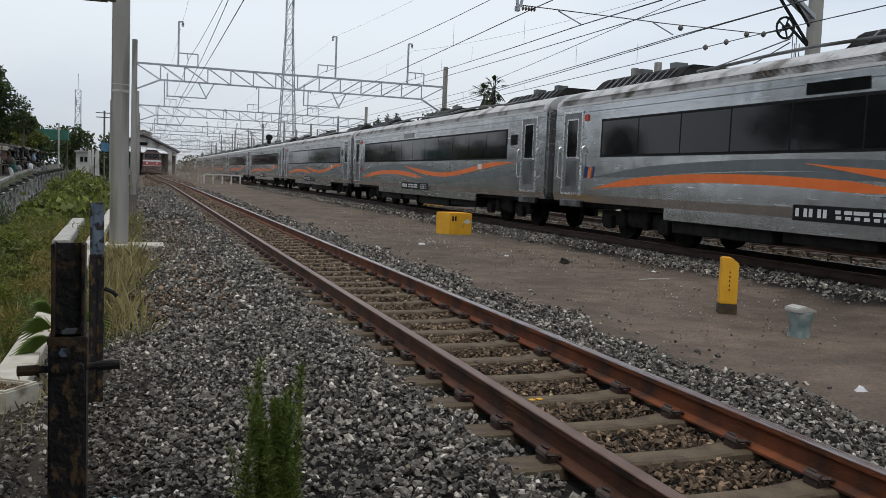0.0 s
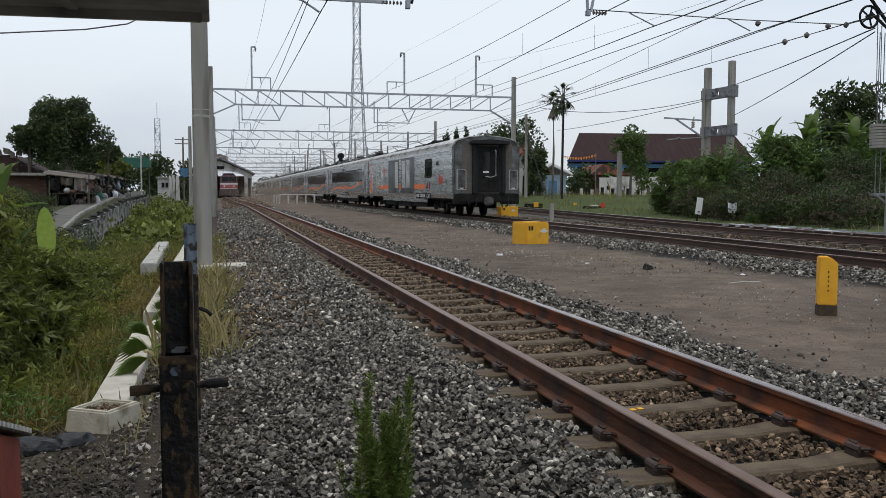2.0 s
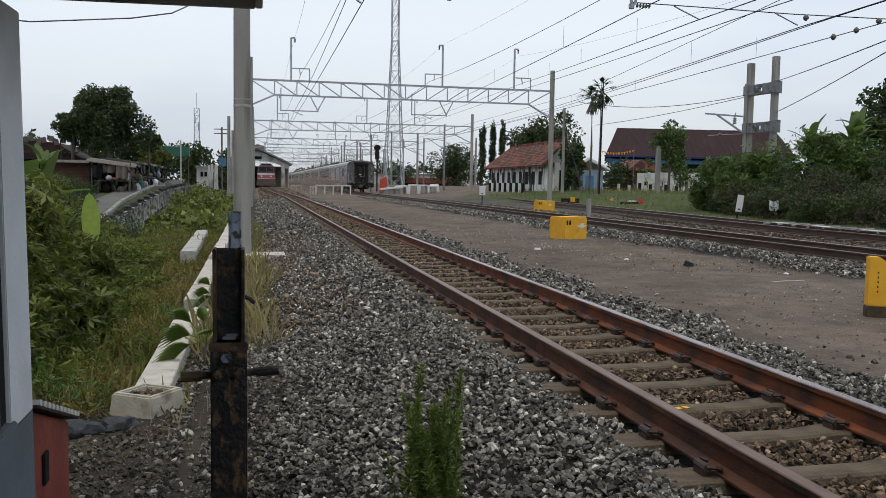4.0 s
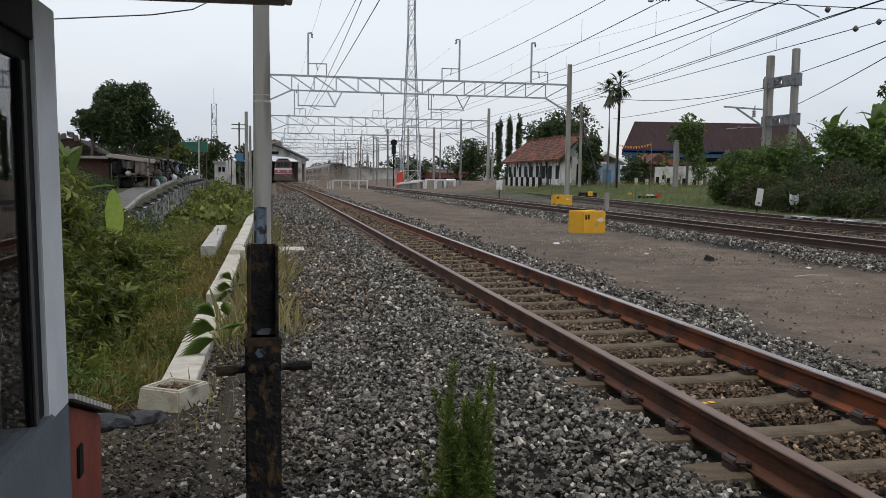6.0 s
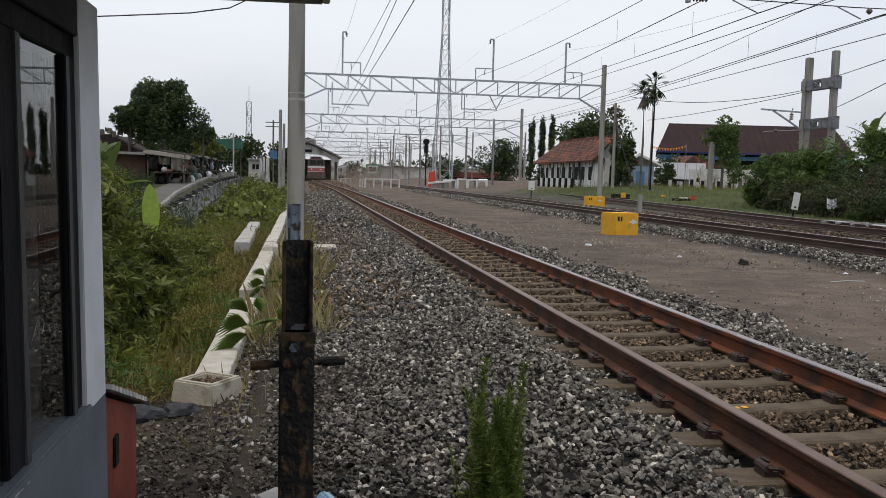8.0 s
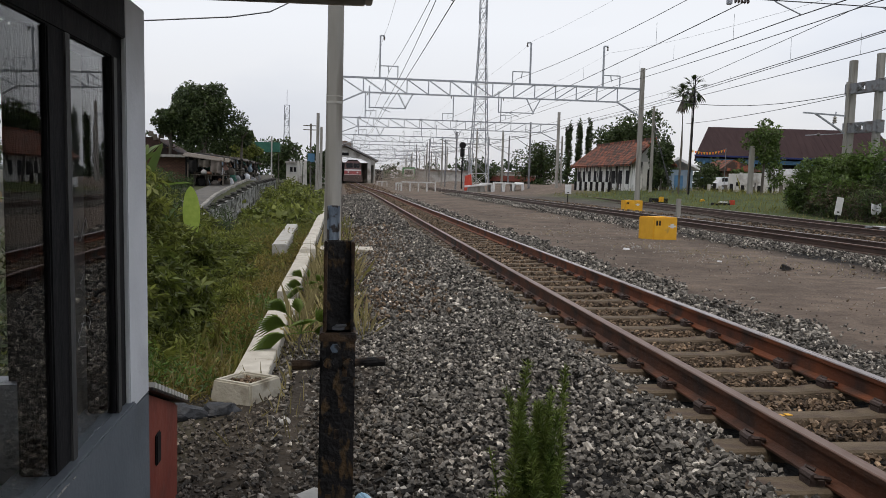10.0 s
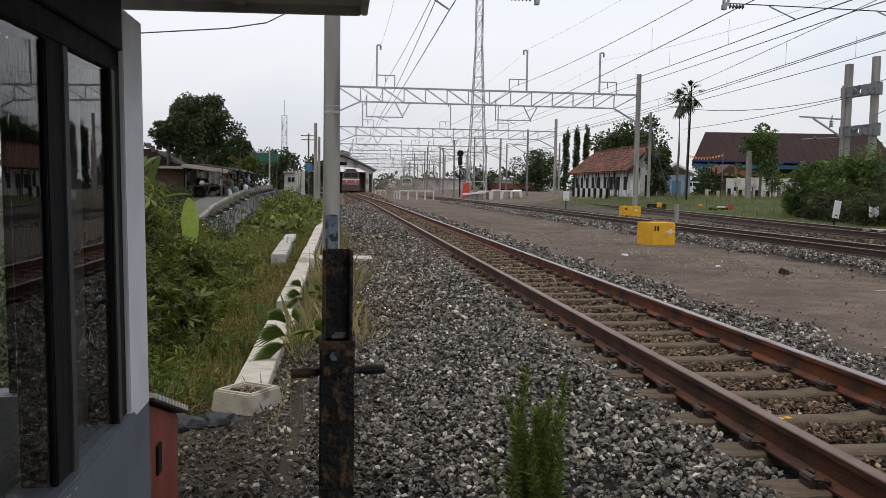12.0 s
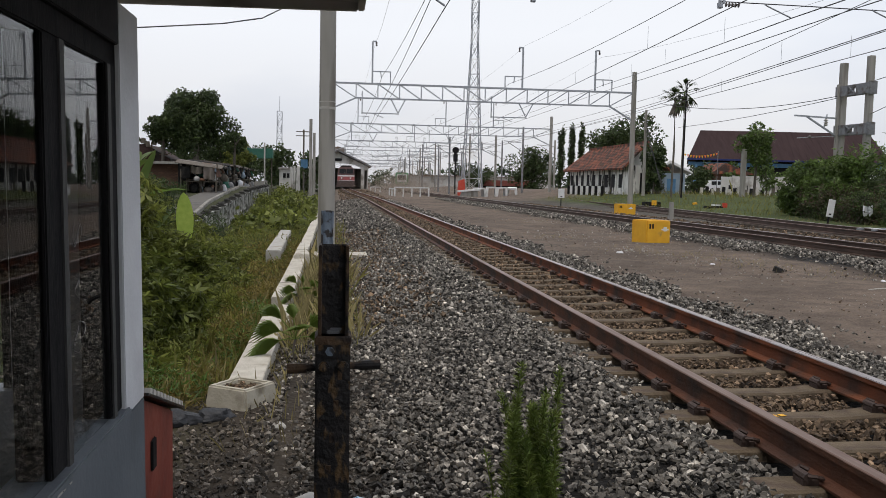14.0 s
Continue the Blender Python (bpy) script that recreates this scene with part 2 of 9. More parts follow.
M_BLUEIRON = mat("blue_grey_painted_iron", (0.11, 0.145, 0.19), (0.21, 0.26, 0.32), 0.6, 0.1, scale=12, stretch=(1, 1, 0.5), bump=0.3, stain=(0.04, 0.036, 0.036), sscale=18, slo=0.5, shi=0.58)
M_YELLOW = mat("yellow_painted_concrete", (0.72, 0.36, 0.02), (0.82, 0.44, 0.03), 0.7, scale=5, bump=0.2, bscale=50, stain=(0.35, 0.22, 0.08), sscale=3, slo=0.62, shi=0.75)
M_GALV = mat("galvanised_steel", (0.30, 0.32, 0.35), (0.42, 0.44, 0.47), 0.55, 0.3, scale=8)
M_GALV_DARK = mat("weathered_grey_steel", (0.17, 0.175, 0.185), (0.25, 0.255, 0.265), 0.65, 0.2, scale=6, stain=(0.12, 0.10, 0.09), sscale=3)
M_WIRE = mat("overhead_wire", (0.05, 0.05, 0.055), (0.08, 0.08, 0.085), 0.5, 0.6)
M_INSUL = mat("glazed_insulator", (0.10, 0.085, 0.08), (0.16, 0.14, 0.13), 0.25)
M_BLACK = mat("black_iron", (0.012, 0.012, 0.013), (0.025, 0.024, 0.024), 0.7, scale=12, spec=0.12)
M_WHITE = mat("white_paint", (0.66, 0.66, 0.65), (0.76, 0.76, 0.75), 0.6, scale=5, stain=(0.45, 0.43, 0.40), sscale=3, slo=0.6, shi=0.8)
M_RED = mat("faded_red_paint", (0.50, 0.05, 0.03), (0.62, 0.09, 0.05), 0.6, scale=6)
M_STEEL = mat("brushed_carriage_steel", (0.50, 0.51, 0.515), (0.60, 0.61, 0.615), 0.23, 0.88, scale=3, stretch=(1, 0.15, 3), stain=(0.38, 0.38, 0.38), sscale=1.2, slo=0.45, shi=0.8)
M_STEEL_TAIL = mat("polished_tail_carriage_steel", (0.56, 0.575, 0.585), (0.61, 0.625, 0.635), 0.27, 0.85, scale=3, stretch=(1, 0.15, 3), stain=(0.49, 0.50, 0.505), sscale=1.2, slo=0.45, shi=0.8)
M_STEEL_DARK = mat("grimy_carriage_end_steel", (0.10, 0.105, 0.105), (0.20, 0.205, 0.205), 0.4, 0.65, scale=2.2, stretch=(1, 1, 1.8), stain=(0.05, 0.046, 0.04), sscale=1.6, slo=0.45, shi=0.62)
M_ROOF_TRAIN = mat("carriage_roof_steel", (0.50, 0.49, 0.48), (0.6, 0.59, 0.58), 0.5, 0.2, scale=4, stretch=(3, 0.3, 1), stain=(0.16, 0.14, 0.12), sscale=1.5)
M_GREYWAVE = mat("grey_livery_stripe", (0.13, 0.15, 0.155), (0.17, 0.19, 0.195), 0.4, 0.3, scale=4)
M_PANEL = mat("mottled_service_panel_steel", (0.11, 0.115, 0.12), (0.24, 0.245, 0.25), 0.33, 0.8, scale=1.6, stretch=(1, 1, 0.5), bump=0.12, bscale=3, stain=(0.06, 0.06, 0.06), sscale=1.3, slo=0.4, shi=0.7)
M_NAVY = mat("navy_paint", (0.012, 0.02, 0.10), (0.018, 0.03, 0.14), 0.5, scale=4)
M_ORANGE = mat("orange_livery_stripe", (0.80, 0.16, 0.03), (0.88, 0.20, 0.04), 0.45, scale=4)
M_DARKGLASS = mat("tinted_carriage_glass", (0.006, 0.007, 0.008), (0.010, 0.011, 0.012), 0.03, scale=2, spec=0.42)
M_UNDER = mat("grimy_underframe", (0.010, 0.010, 0.010), (0.03, 0.028, 0.026), 0.8, scale=5, bump=0.2, spec=0.15)
M_RUBBER = mat("gangway_rubber", (0.02, 0.02, 0.02), (0.035, 0.035, 0.035), 0.8, scale=6, spec=0.15)


def dent(m, depth):
    """Quilted dents that thin sheet steel takes between its frames."""
    N, L = m.node_tree.nodes, m.node_tree.links
    tc, sep = N.new("ShaderNodeTexCoord"), N.new("ShaderNodeSeparateXYZ")
    L.new(tc.outputs["Object"], sep.inputs["Vector"])

    def calc(op, a, b=0.0):
        n = N.new("ShaderNodeMath")
        n.operation = op
        for i, v in enumerate((a, b)):
            if isinstance(v, (int, float)):
                n.inputs[i].default_value = v
            else:
                L.new(v, n.inputs[i])
        return n.outputs[0]

    nz = N.new("ShaderNodeTexNoise")
    nz.inputs["Scale"].default_value = 1.6
    L.new(tc.outputs["Object"], nz.inputs["Vector"])
    a = calc("ABSOLUTE", calc("SINE", calc("MULTIPLY", sep.outputs["Y"], math.pi / 0.44)))
    b = calc("ABSOLUTE", calc("SINE", calc("MULTIPLY", sep.outputs["Z"], math.pi / 0.44)))
    h = calc("ADD", calc("MULTIPLY", calc("MULTIPLY", a, b), calc("MULTIPLY", nz.outputs["Fac"], 0.8)), calc("MULTIPLY", nz.outputs["Fac"], 1.2))
    bp = N.new("ShaderNodeBump")
    bp.inputs["Strength"].default_value, bp.inputs["Distance"].default_value = 1.0, depth
    L.new(h, bp.inputs["Height"])
    L.new(bp.outputs["Normal"], N["Principled BSDF"].inputs["Normal"])


dent(M_STEEL, 0.005)
dent(M_STEEL_TAIL, 0.008)


# ---- ground: one sheet to the horizon ----
PROFILE = [(-3500, -0.6), (-12, -0.6), (-9.5, -0.7), (-6.5, -0.9), (-4.2, -0.78), (-3.2, -0.66), (-2.95, -0.53), (-2.3, -0.43),
           (-1.4, -0.31), (-0.8, -0.225), (-0.55, -0.175), (-0.42, -0.175), (-0.3, -0.205), (-0.2, -0.235), (1.6, -0.235), (2.1, -0.215), (2.5, -0.175), (6.2, -0.15), (6.9, -0.12),
           (7.5, -0.1), (7.9, -0.15), (9.8, -0.15), (10.4, -0.11), (11.2, -0.08), (12.0, -0.1), (14.5, -0.06), (16, 0.0), (20, 0.05), (3500, 0.05)]


def far_rise(y):
    return 0.3 * smooth01(75, 132, y)


def terrace_z(y):
    return float(np.interp(y, [26, 31, 35.7, 39.6, 46, 55, 75, 120, 220], [-0.9, -0.6, -0.2, 0.14, 0.42, 0.74, 0.6, 0.3, 0.0]))


def ground_z(x, y):
    z = float(np.interp(x, [p[0] for p in PROFILE], [p[1] for p in PROFILE]))
    if x < -2.6:
        near = 1 - smooth01(6.4, 8.2, y)
        z = z * (1 - near) + near * float(np.interp(x, [-12, -3.3, -2.6], [-0.6, -0.47, -0.43]))
    if x < -7.0 and y > 26:
        # the lane climbs a terrace beside the line
        up = 1 - smooth01(-7.75, -7.1, x)
        z = z * (1 - up) + up * terrace_z(y)
    if x > 14:
        z += 0.72 * smooth01(14.5, 23, x) * smooth01(34, 66, y)
    if x < 5:
        z += far_rise(y) * (1 - smooth01(2.5, 5, x))
    return z


def ground_material():
    m = bpy.data.materials.new("yard_ground")
    m.use_nodes = True
    N, L = m.node_tree.nodes, m.node_tree.links
    p = N["Principled BSDF"]
    geo, sep = N.new("ShaderNodeNewGeometry"), N.new("ShaderNodeSeparateXYZ")
    L.new(geo.outputs["Position"], sep.inputs["Vector"])

    def nz(scale, detail=5):
        n = N.new("ShaderNodeTexNoise")
        n.inputs["Scale"].default_value, n.inputs["Detail"].default_value = scale, detail
        L.new(geo.outputs["Position"], n.inputs["Vector"])
        return n.outputs["Fac"]

    def calc(op, a, b):
        n = N.new("ShaderNodeMath")
        n.operation = op
        for i, v in enumerate((a, b)):
            if isinstance(v, (int, float)):
                n.inputs[i].default_value = v
            else:
                L.new(v, n.inputs[i])
        return n.outputs[0]

    def mixc(fac, a, b, kind="MIX"):
        n = N.new("ShaderNodeMixRGB")
        n.blend_type = kind
        for i, v in ((0, fac), (1, a), (2, b)):
            if isinstance(v, (int, float)):
                n.inputs[i].default_value = v
            elif isinstance(v, tuple):
                n.inputs[i].default_value = rgba(v)
            else:
                L.new(v, n.inputs[i])
        return n.outputs[0]

    def ramp(fac, stops):
        r = N.new("ShaderNodeValToRGB")
        e = r.color_ramp.elements
        while len(e) < len(stops):
            e.new(0.5)
        for k, (pos, c) in enumerate(stops):
            e[k].position, e[k].color = pos, rgba(c)
        L.new(fac, r.inputs["Fac"])
        return r.outputs["Color"]

    # across the tracks: weeds, soil, ballast, packed dirt, ballast, grass
    across = calc("ADD", sep.outputs["X"], calc("MULTIPLY", calc("SUBTRACT", nz(1.1), 0.5), 1.1))
    unit = calc("DIVIDE", calc("ADD", across, 12.0), 40.0)

    def u(x):
        return (x + 12.0) / 40.0

    # the gravel tone is near-black to stand in for shade between the stones
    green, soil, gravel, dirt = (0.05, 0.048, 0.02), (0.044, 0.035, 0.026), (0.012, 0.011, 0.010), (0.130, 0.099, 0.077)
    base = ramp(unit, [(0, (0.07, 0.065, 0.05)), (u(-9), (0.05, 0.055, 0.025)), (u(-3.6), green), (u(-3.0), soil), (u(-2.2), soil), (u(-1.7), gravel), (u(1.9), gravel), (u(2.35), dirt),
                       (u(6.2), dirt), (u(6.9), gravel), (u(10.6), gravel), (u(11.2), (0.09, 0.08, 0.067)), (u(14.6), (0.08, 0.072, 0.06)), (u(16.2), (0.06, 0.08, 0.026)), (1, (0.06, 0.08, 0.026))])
    # bare brown yard beyond the grass
    far = ramp(calc("DIVIDE", sep.outputs["Y"], 200.0), [(0.33, 0.0), (0.40, 1.0)])
    base = mixc(calc("MULTIPLY", far, ramp(unit, [(u(-2.6), 0.0), (u(-1.9), 1.0)])), base, (0.15, 0.115, 0.09))
    patches = mixc(1.0, ramp(nz(0.45, 6), [(0.3, 0.7), (0.7, 1.25)]), ramp(nz(3.2, 7), [(0.3, 0.72), (0.7, 1.25)]), "MULTIPLY")
    grain = ramp(nz(38, 6), [(0.25, 0.7), (0.75, 1.3)])
    col = mixc(1.0, mixc(1.0, base, patches, "MULTIPLY"), grain, "MULTIPLY")
    # scattered pale chips and dark cinders
    vor = N.new("ShaderNodeTexVoronoi")
    vor.inputs["Scale"].default_value = 14
    L.new(geo.outputs["Position"], vor.inputs["Vector"])
    chips = ramp(vor.outputs["Distance"], [(0.08, 1.0), (0.16, 0.0)])
    chips = calc("MULTIPLY", chips, ramp(nz(0.9), [(0.55, 0.0), (0.72, 0.7)]))
    col = mixc(chips, col, mixc(nz(9, 2), (0.03, 0.025, 0.025), (0.22, 0.20, 0.18)))
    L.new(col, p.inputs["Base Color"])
    p.inputs["Roughness"].default_value = 0.95
    p.inputs["Specular IOR Level"].default_value = 0.25
    bp = N.new("ShaderNodeBump")
    bp.inputs["Strength"].default_value, bp.inputs["Distance"].default_value = 0.6, 0.03
    L.new(calc("ADD", nz(22, 6), calc("MULTIPLY", vor.outputs["Distance"], 0.5)), bp.inputs["Height"])
    L.new(bp.outputs["Normal"], p.inputs["Normal"])
    return m


def build_ground():
    xs = sorted({-3500, -1200, -400, -150, -60, -30, -20, 30, 40, 60, 120, 400, 1200, 3500} | {round(-15 + 0.35 * k, 3) for k in range(115)})
    ys = sorted({-3500, -800, -200, -60, -20, -8, 80, 95, 110, 140, 180, 260, 500, 1200, 3500} | {round(-4 + 0.4 * k, 3) for k in range(200)})
    vs = []
    for y in ys:
        for x in xs:
            wob = 0.05 * (noise.noise(Vector((x * 0.5, y * 0.5, 0))) + 0.4 * noise.noise(Vector((x * 1.7, y * 1.7, 3)))) if abs(x) < 30 and y < 90 else 0
            if -0.8 < x < 1.9 or 7 < x < 10.6:
                wob *= 0.2
            vs.append((x, y, ground_z(x, y) + wob))
    n = len(xs)
    fs = [(j * n + i, j * n + i + 1, (j + 1) * n + i + 1, (j + 1) * n + i) for j in range(len(ys) - 1) for i in range(n - 1)]
    me = bpy.data.meshes.new("ground")
    me.from_pydata(vs, [], fs)
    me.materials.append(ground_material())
    me.shade_smooth()
    tagged(new("ground", me), "railway yard ground of packed brown dirt, gravel, soil and weeds", "ground", kind="structure")


build_ground()


# ---- scattered masses of small pieces ----
def scatter(name, verts, faces, places, scales, material, label, category, upright=False, tilt=0.5, seed=1, kind="stuff", squash=None):
    """One mesh of many turned copies of small shapes. verts: (kinds, n, 3); faces: (m, k)."""
    rng = np.random.default_rng(seed)
    verts, faces, places = np.asarray(verts, float), np.asarray(faces), np.asarray(places, float)
    count, n = len(places), verts.shape[1]
    base = verts[rng.integers(0, len(verts), count)] * np.asarray(scales, float).reshape(count, -1)[:, None, :]
    if squash is not None:
        base = base * rng.uniform(squash, 1.0, (count, 1, 3))
    if upright:
        a, b, c = rng.uniform(0, 2 * np.pi, count), rng.normal(0, tilt, count), rng.normal(0, tilt, count)
        q = np.stack([np.cos(a / 2), 0 * a, 0 * a, np.sin(a / 2)], 1)
        t = np.stack([np.ones(count), b / 2, c / 2, 0 * a], 1)
        t /= np.linalg.norm(t, axis=1, keepdims=True)
        w1, x1, y1, z1 = t.T
        w2, x2, y2, z2 = q.T
        q = np.stack([w1 * w2 - x1 * x2 - y1 * y2 - z1 * z2, w1 * x2 + x1 * w2 + y1 * z2 - z1 * y2,
                      w1 * y2 - x1 * z2 + y1 * w2 + z1 * x2, w1 * z2 + x1 * y2 - y1 * x2 + z1 * w2], 1)
    else:
        q = rng.normal(size=(count, 4))
        q /= np.linalg.norm(q, axis=1, keepdims=True)
    w, x, y, z = q.T
    rot = np.stack([1 - 2 * (y * y + z * z), 2 * (x * y - w * z), 2 * (x * z + w * y), 2 * (x * y + w * z), 1 - 2 * (x * x + z * z), 2 * (y * z - w * x),
                    2 * (x * z - w * y), 2 * (y * z + w * x), 1 - 2 * (x * x + y * y)], 1).reshape(count, 3, 3)
    out = np.einsum("cij,cnj->cni", rot, base) + places[:, None, :]
    me = bpy.data.meshes.new(name)
    k = faces.shape[1]
    fall = (faces[None] + (np.arange(count) * n)[:, None, None]).reshape(-1)
    me.vertices.add(count * n)
    me.vertices.foreach_set("co", out.reshape(-1).astype(np.float32))
    me.loops.add(len(fall))
    me.loops.foreach_set("vertex_index", fall.astype(np.int32))
    me.polygons.add(len(fall) // k)
    me.polygons.foreach_set("loop_start", np.arange(0, len(fall), k, dtype=np.int32))
    me.update(calc_edges=True)
    me.shade_flat()
    me.materials.append(material)
    ob = new(name, me)
    return tagged(ob, label, category, kind=kind)


OCT_V = np.array([(1, 0, 0), (-1, 0, 0), (0, 1, 0), (0, -1, 0), (0, 0, 1), (0, 0, -1)], float)
OCT_F = [(0, 2, 4), (2, 1, 4), (1, 3, 4), (3, 0, 4), (2, 0, 5), (1, 2, 5), (3, 1, 5), (0, 3, 5)]


def rocks(base, kinds=16, rough=0.33, seed=3):
    """Angular broken stones: a rough ball cut flat by a few planes."""
    rng = np.random.default_rng(seed)
    out = base[None] * rng.uniform(1 - rough, 1 + rough, (kinds, len(base), 1))
    for k in range(kinds):
        for _ in range(7):
            n = rng.normal(size=3)
            n /= np.linalg.norm(n)
            over = out[k] @ n - rng.uniform(0.42, 0.7)
            out[k] -= np.clip(over, 0, None)[:, None] * n
    return 0.70 * out * rng.uniform((0.85, 0.75, 0.5), (1.35, 1.05, 0.8), (kinds, 3))[:, None, :]


BOX_V = np.array([(x, y, z) for z in (-1, 1) for y in (-1, 1) for x in (-1, 1)], float)
BOX_F = [(0, 2, 3), (0, 3, 1), (4, 5, 7), (4, 7, 6), (0, 1, 5), (0, 5, 4), (2, 6, 7), (2, 7, 3), (0, 4, 6), (0, 6, 2), (1, 3, 7), (1, 7, 5)]


def crushed(kinds=40, seed=7):
    """Sharp wedges and slabs of broken stone."""
    rng = np.random.default_rng(seed)
    out = BOX_V[None] * rng.uniform(0.72, 1.12, (kinds, 8, 1)) + rng.uniform(-0.3, 0.3, (kinds, 8, 3))
    out[:, 4:, :2] *= rng.uniform(0.5, 0.95, (kinds, 1, 2))
    out[:, :4, :2] *= rng.uniform(0.7, 1.0, (kinds, 1, 2))
    return 0.44 * out * rng.uniform((0.95, 0.75, 0.42), (1.4, 1.05, 0.75), (kinds, 3))[:, None, :]


ROCK, ROCK_FAR = crushed(), rocks(OCT_V, rough=0.4)
SLEEPER_Y0, SLEEPER_STEP = 0.2, 0.6  # one sleeper at y = 5.0


def on_sleeper(x, y, half):
    d = np.abs((y - SLEEPER_Y0 + SLEEPER_STEP / 2) % SLEEPER_STEP - SLEEPER_STEP / 2)
    return d < half


def ballast(name, x0, x1, y0, y1, per_m2, size, material, label, seed, far=False, lift=0.0, keep=None):
    rng = np.random.default_rng(seed)
    count = int((x1 - x0) * (y1 - y0) * per_m2)
    x, y = rng.uniform(x0, x1, count), rng.uniform(y0, y1, count)
    ok = np.ones(count, bool) if keep is None else keep(x, y, rng)
    x, y = x[ok], y[ok]
    g = np.array([ground_z(a, b) for a, b in zip(x, y)])
    s = size * rng.lognormal(0, 0.22, len(x))
    z = g + lift + rng.uniform(-0.8, 0.95, len(x)) * size
    scatter(name, ROCK_FAR if far else ROCK, OCT_F if far else BOX_F, np.stack([x, y, z], 1), s, material, label, "ballast", seed=seed, squash=0.62, upright=True, tilt=0.6)


def thin_left(x, y, rng):
    edge = -2.1 + 0.25 * np.sin(y * 1.3) + 0.2 * np.sin(y * 3.1)
    sleeper_end = (x > -0.3) & on_sleeper(x, y, 0.10)
    return ((x > edge) | (rng.random(len(x)) < 0.3)) & ~(sleeper_end & (rng.random(len(x)) < 0.55)) & ~((x > -0.10) & (x < 0.10))


def thin_right(x, y, rng):
    edge = 2.25 + 0.12 * np.sin(y * 1.7) + 0.08 * np.sin(y * 4.1)
    return (x < edge) | (rng.random(len(x)) < 0.008)


def inside(x, y, rng):
    return ~(on_sleeper(x, y, 0.12)) | (rng.random(len(x)) < 0.03)


GREY = "loose heap of angular grey crushed stone along the rails"
ballast("track_ballast", -2.75, 0.0, 2.0, 9.0, 1500, 0.038, M_STONE, GREY, 11, keep=thin_left, lift=0.015)
ballast("track_ballast", -3.4, -0.6, 2.2, 9.0, 860, 0.036, M_STONE_SOIL, "dark soil-stained stones at the edge of the ballast", 23, lift=0.005, keep=lambda x, y, r: r.random(len(x)) < np.clip((-1.35 - x) / 0.9, 0.05, 1.0))
ballast("track_ballast", -3.4, -2.0, 3.2, 6.5, 1150, 0.03, M_STONE_SOIL, "small dark stones trodden into the soil", 28, lift=0.0)
ballast("track_ballast", -2.6, -0.8, 9.0, 26.0, 170, 0.05, M_STONE_BROWN, "brown soil-stained stones among the grey ballast", 31, lift=0.03, keep=lambda x, y, r: r.random(len(x)) < np.clip((-0.6 - x) / 1.2, 0.1, 1.0))
ballast("track_ballast", -2.6, 0.0, 9.0, 22.0, 540, 0.05, M_STONE, GREY, 12, keep=thin_left, lift=0.015)
ballast("track_ballast", -2.2, 0.0, 22.0, 70.0, 110, 0.085, M_STONE, GREY, 13, far=True, keep=thin_left)
BROWN = "rust-brown crushed stone between the concrete sleepers"
ballast("track_ballast", 0.08, 1.06, 1.5, 9.0, 1400, 0.039, M_STONE_BROWN, BROWN, 14, keep=inside, lift=0.02)
ballast("track_ballast", 0.08, 1.06, 9.0, 24.0, 600, 0.052, M_STONE_BROWN, BROWN, 15, keep=inside, lift=0.015)
ballast("track_ballast", 0.08, 1.06, 24.0, 70.0, 150, 0.08, M_STONE_BROWN, BROWN, 16, far=True, keep=inside)
ballast("track_ballast", 1.22, 2.7, 1.5, 9.0, 1300, 0.04, M_STONE, GREY, 17, keep=thin_right, lift=0.025)
ballast("track_ballast", 1.22, 2.7, 9.0, 24.0, 560, 0.053, M_STONE, GREY, 18, keep=thin_right, lift=0.025)
ballast("track_ballast", 1.22, 2.7, 24.0, 70.0, 110, 0.085, M_STONE, GREY, 19, far=True, keep=thin_right)
ballast("track_ballast", 6.3, 8.2, 6.0, 26.0, 330, 0.065, M_STONE, GREY, 20, far=True, keep=lambda x, y, r: x > 6.75 + 0.25 * np.sin(y * 0.9) - 0.4 * (r.random(len(x)) < 0.15), lift=0.01)
ballast("track_ballast", 6.4, 8.2, 26.0, 75.0, 110, 0.09, M_STONE, GREY, 21, far=True, lift=0.01)
ballast("track_ballast", -2.6, 0.0, -5.0, 2.0, 160, 0.06, M_STONE, GREY, 24, far=True, keep=thin_left)
ballast("track_ballast", 0.08, 1.06, -5.0, 1.5, 320, 0.055, M_STONE_BROWN, BROWN, 25, far=True, keep=inside)
ballast("track_ballast", 1.22, 2.7, -5.0, 1.5, 160, 0.06, M_STONE, GREY, 26, far=True, keep=thin_right)
ballast("track_ballast", 2.2, 2.9, 1.5, 20.0, 16, 0.028, M_STONE, "stray stones strewn on the dirt beside the ballast", 27)
ballast("track_ballast", -1.9, 2.4, 70.0, 126.0, 14, 0.12, M_STONE_BROWN, "thin brown stones along the far end of the line", 29, far=True)
ballast("track_ballast", 2.9, 6.7, 5.0, 40.0, 7, 0.017, M_STONE, "small pale chips strewn over the packed dirt", 30, far=True)
ballast("track_ballast", 8.4, 11.6, 8.0, 60.0, 70, 0.075, M_STONE_BROWN, "brown stones and cinders between the running lines", 22, far=True)


# ---- railway tracks ----
RAIL_FOOT = [(-0.07, -0.16), (0.07, -0.16), (0.07, -0.148), (0.012, -0.13), (0.009, -0.045), (0.035, -0.034), (0.036, -0.008),
             (-0.036, -0.008), (-0.035, -0.034), (-0.009, -0.045), (-0.012, -0.13), (-0.07, -0.148)]
RAIL_HEAD = [(-0.036, -0.008), (0.036, -0.008), (0.035, -0.004), (0.029, 0.0), (-0.029, 0.0), (-0.035, -0.004)]


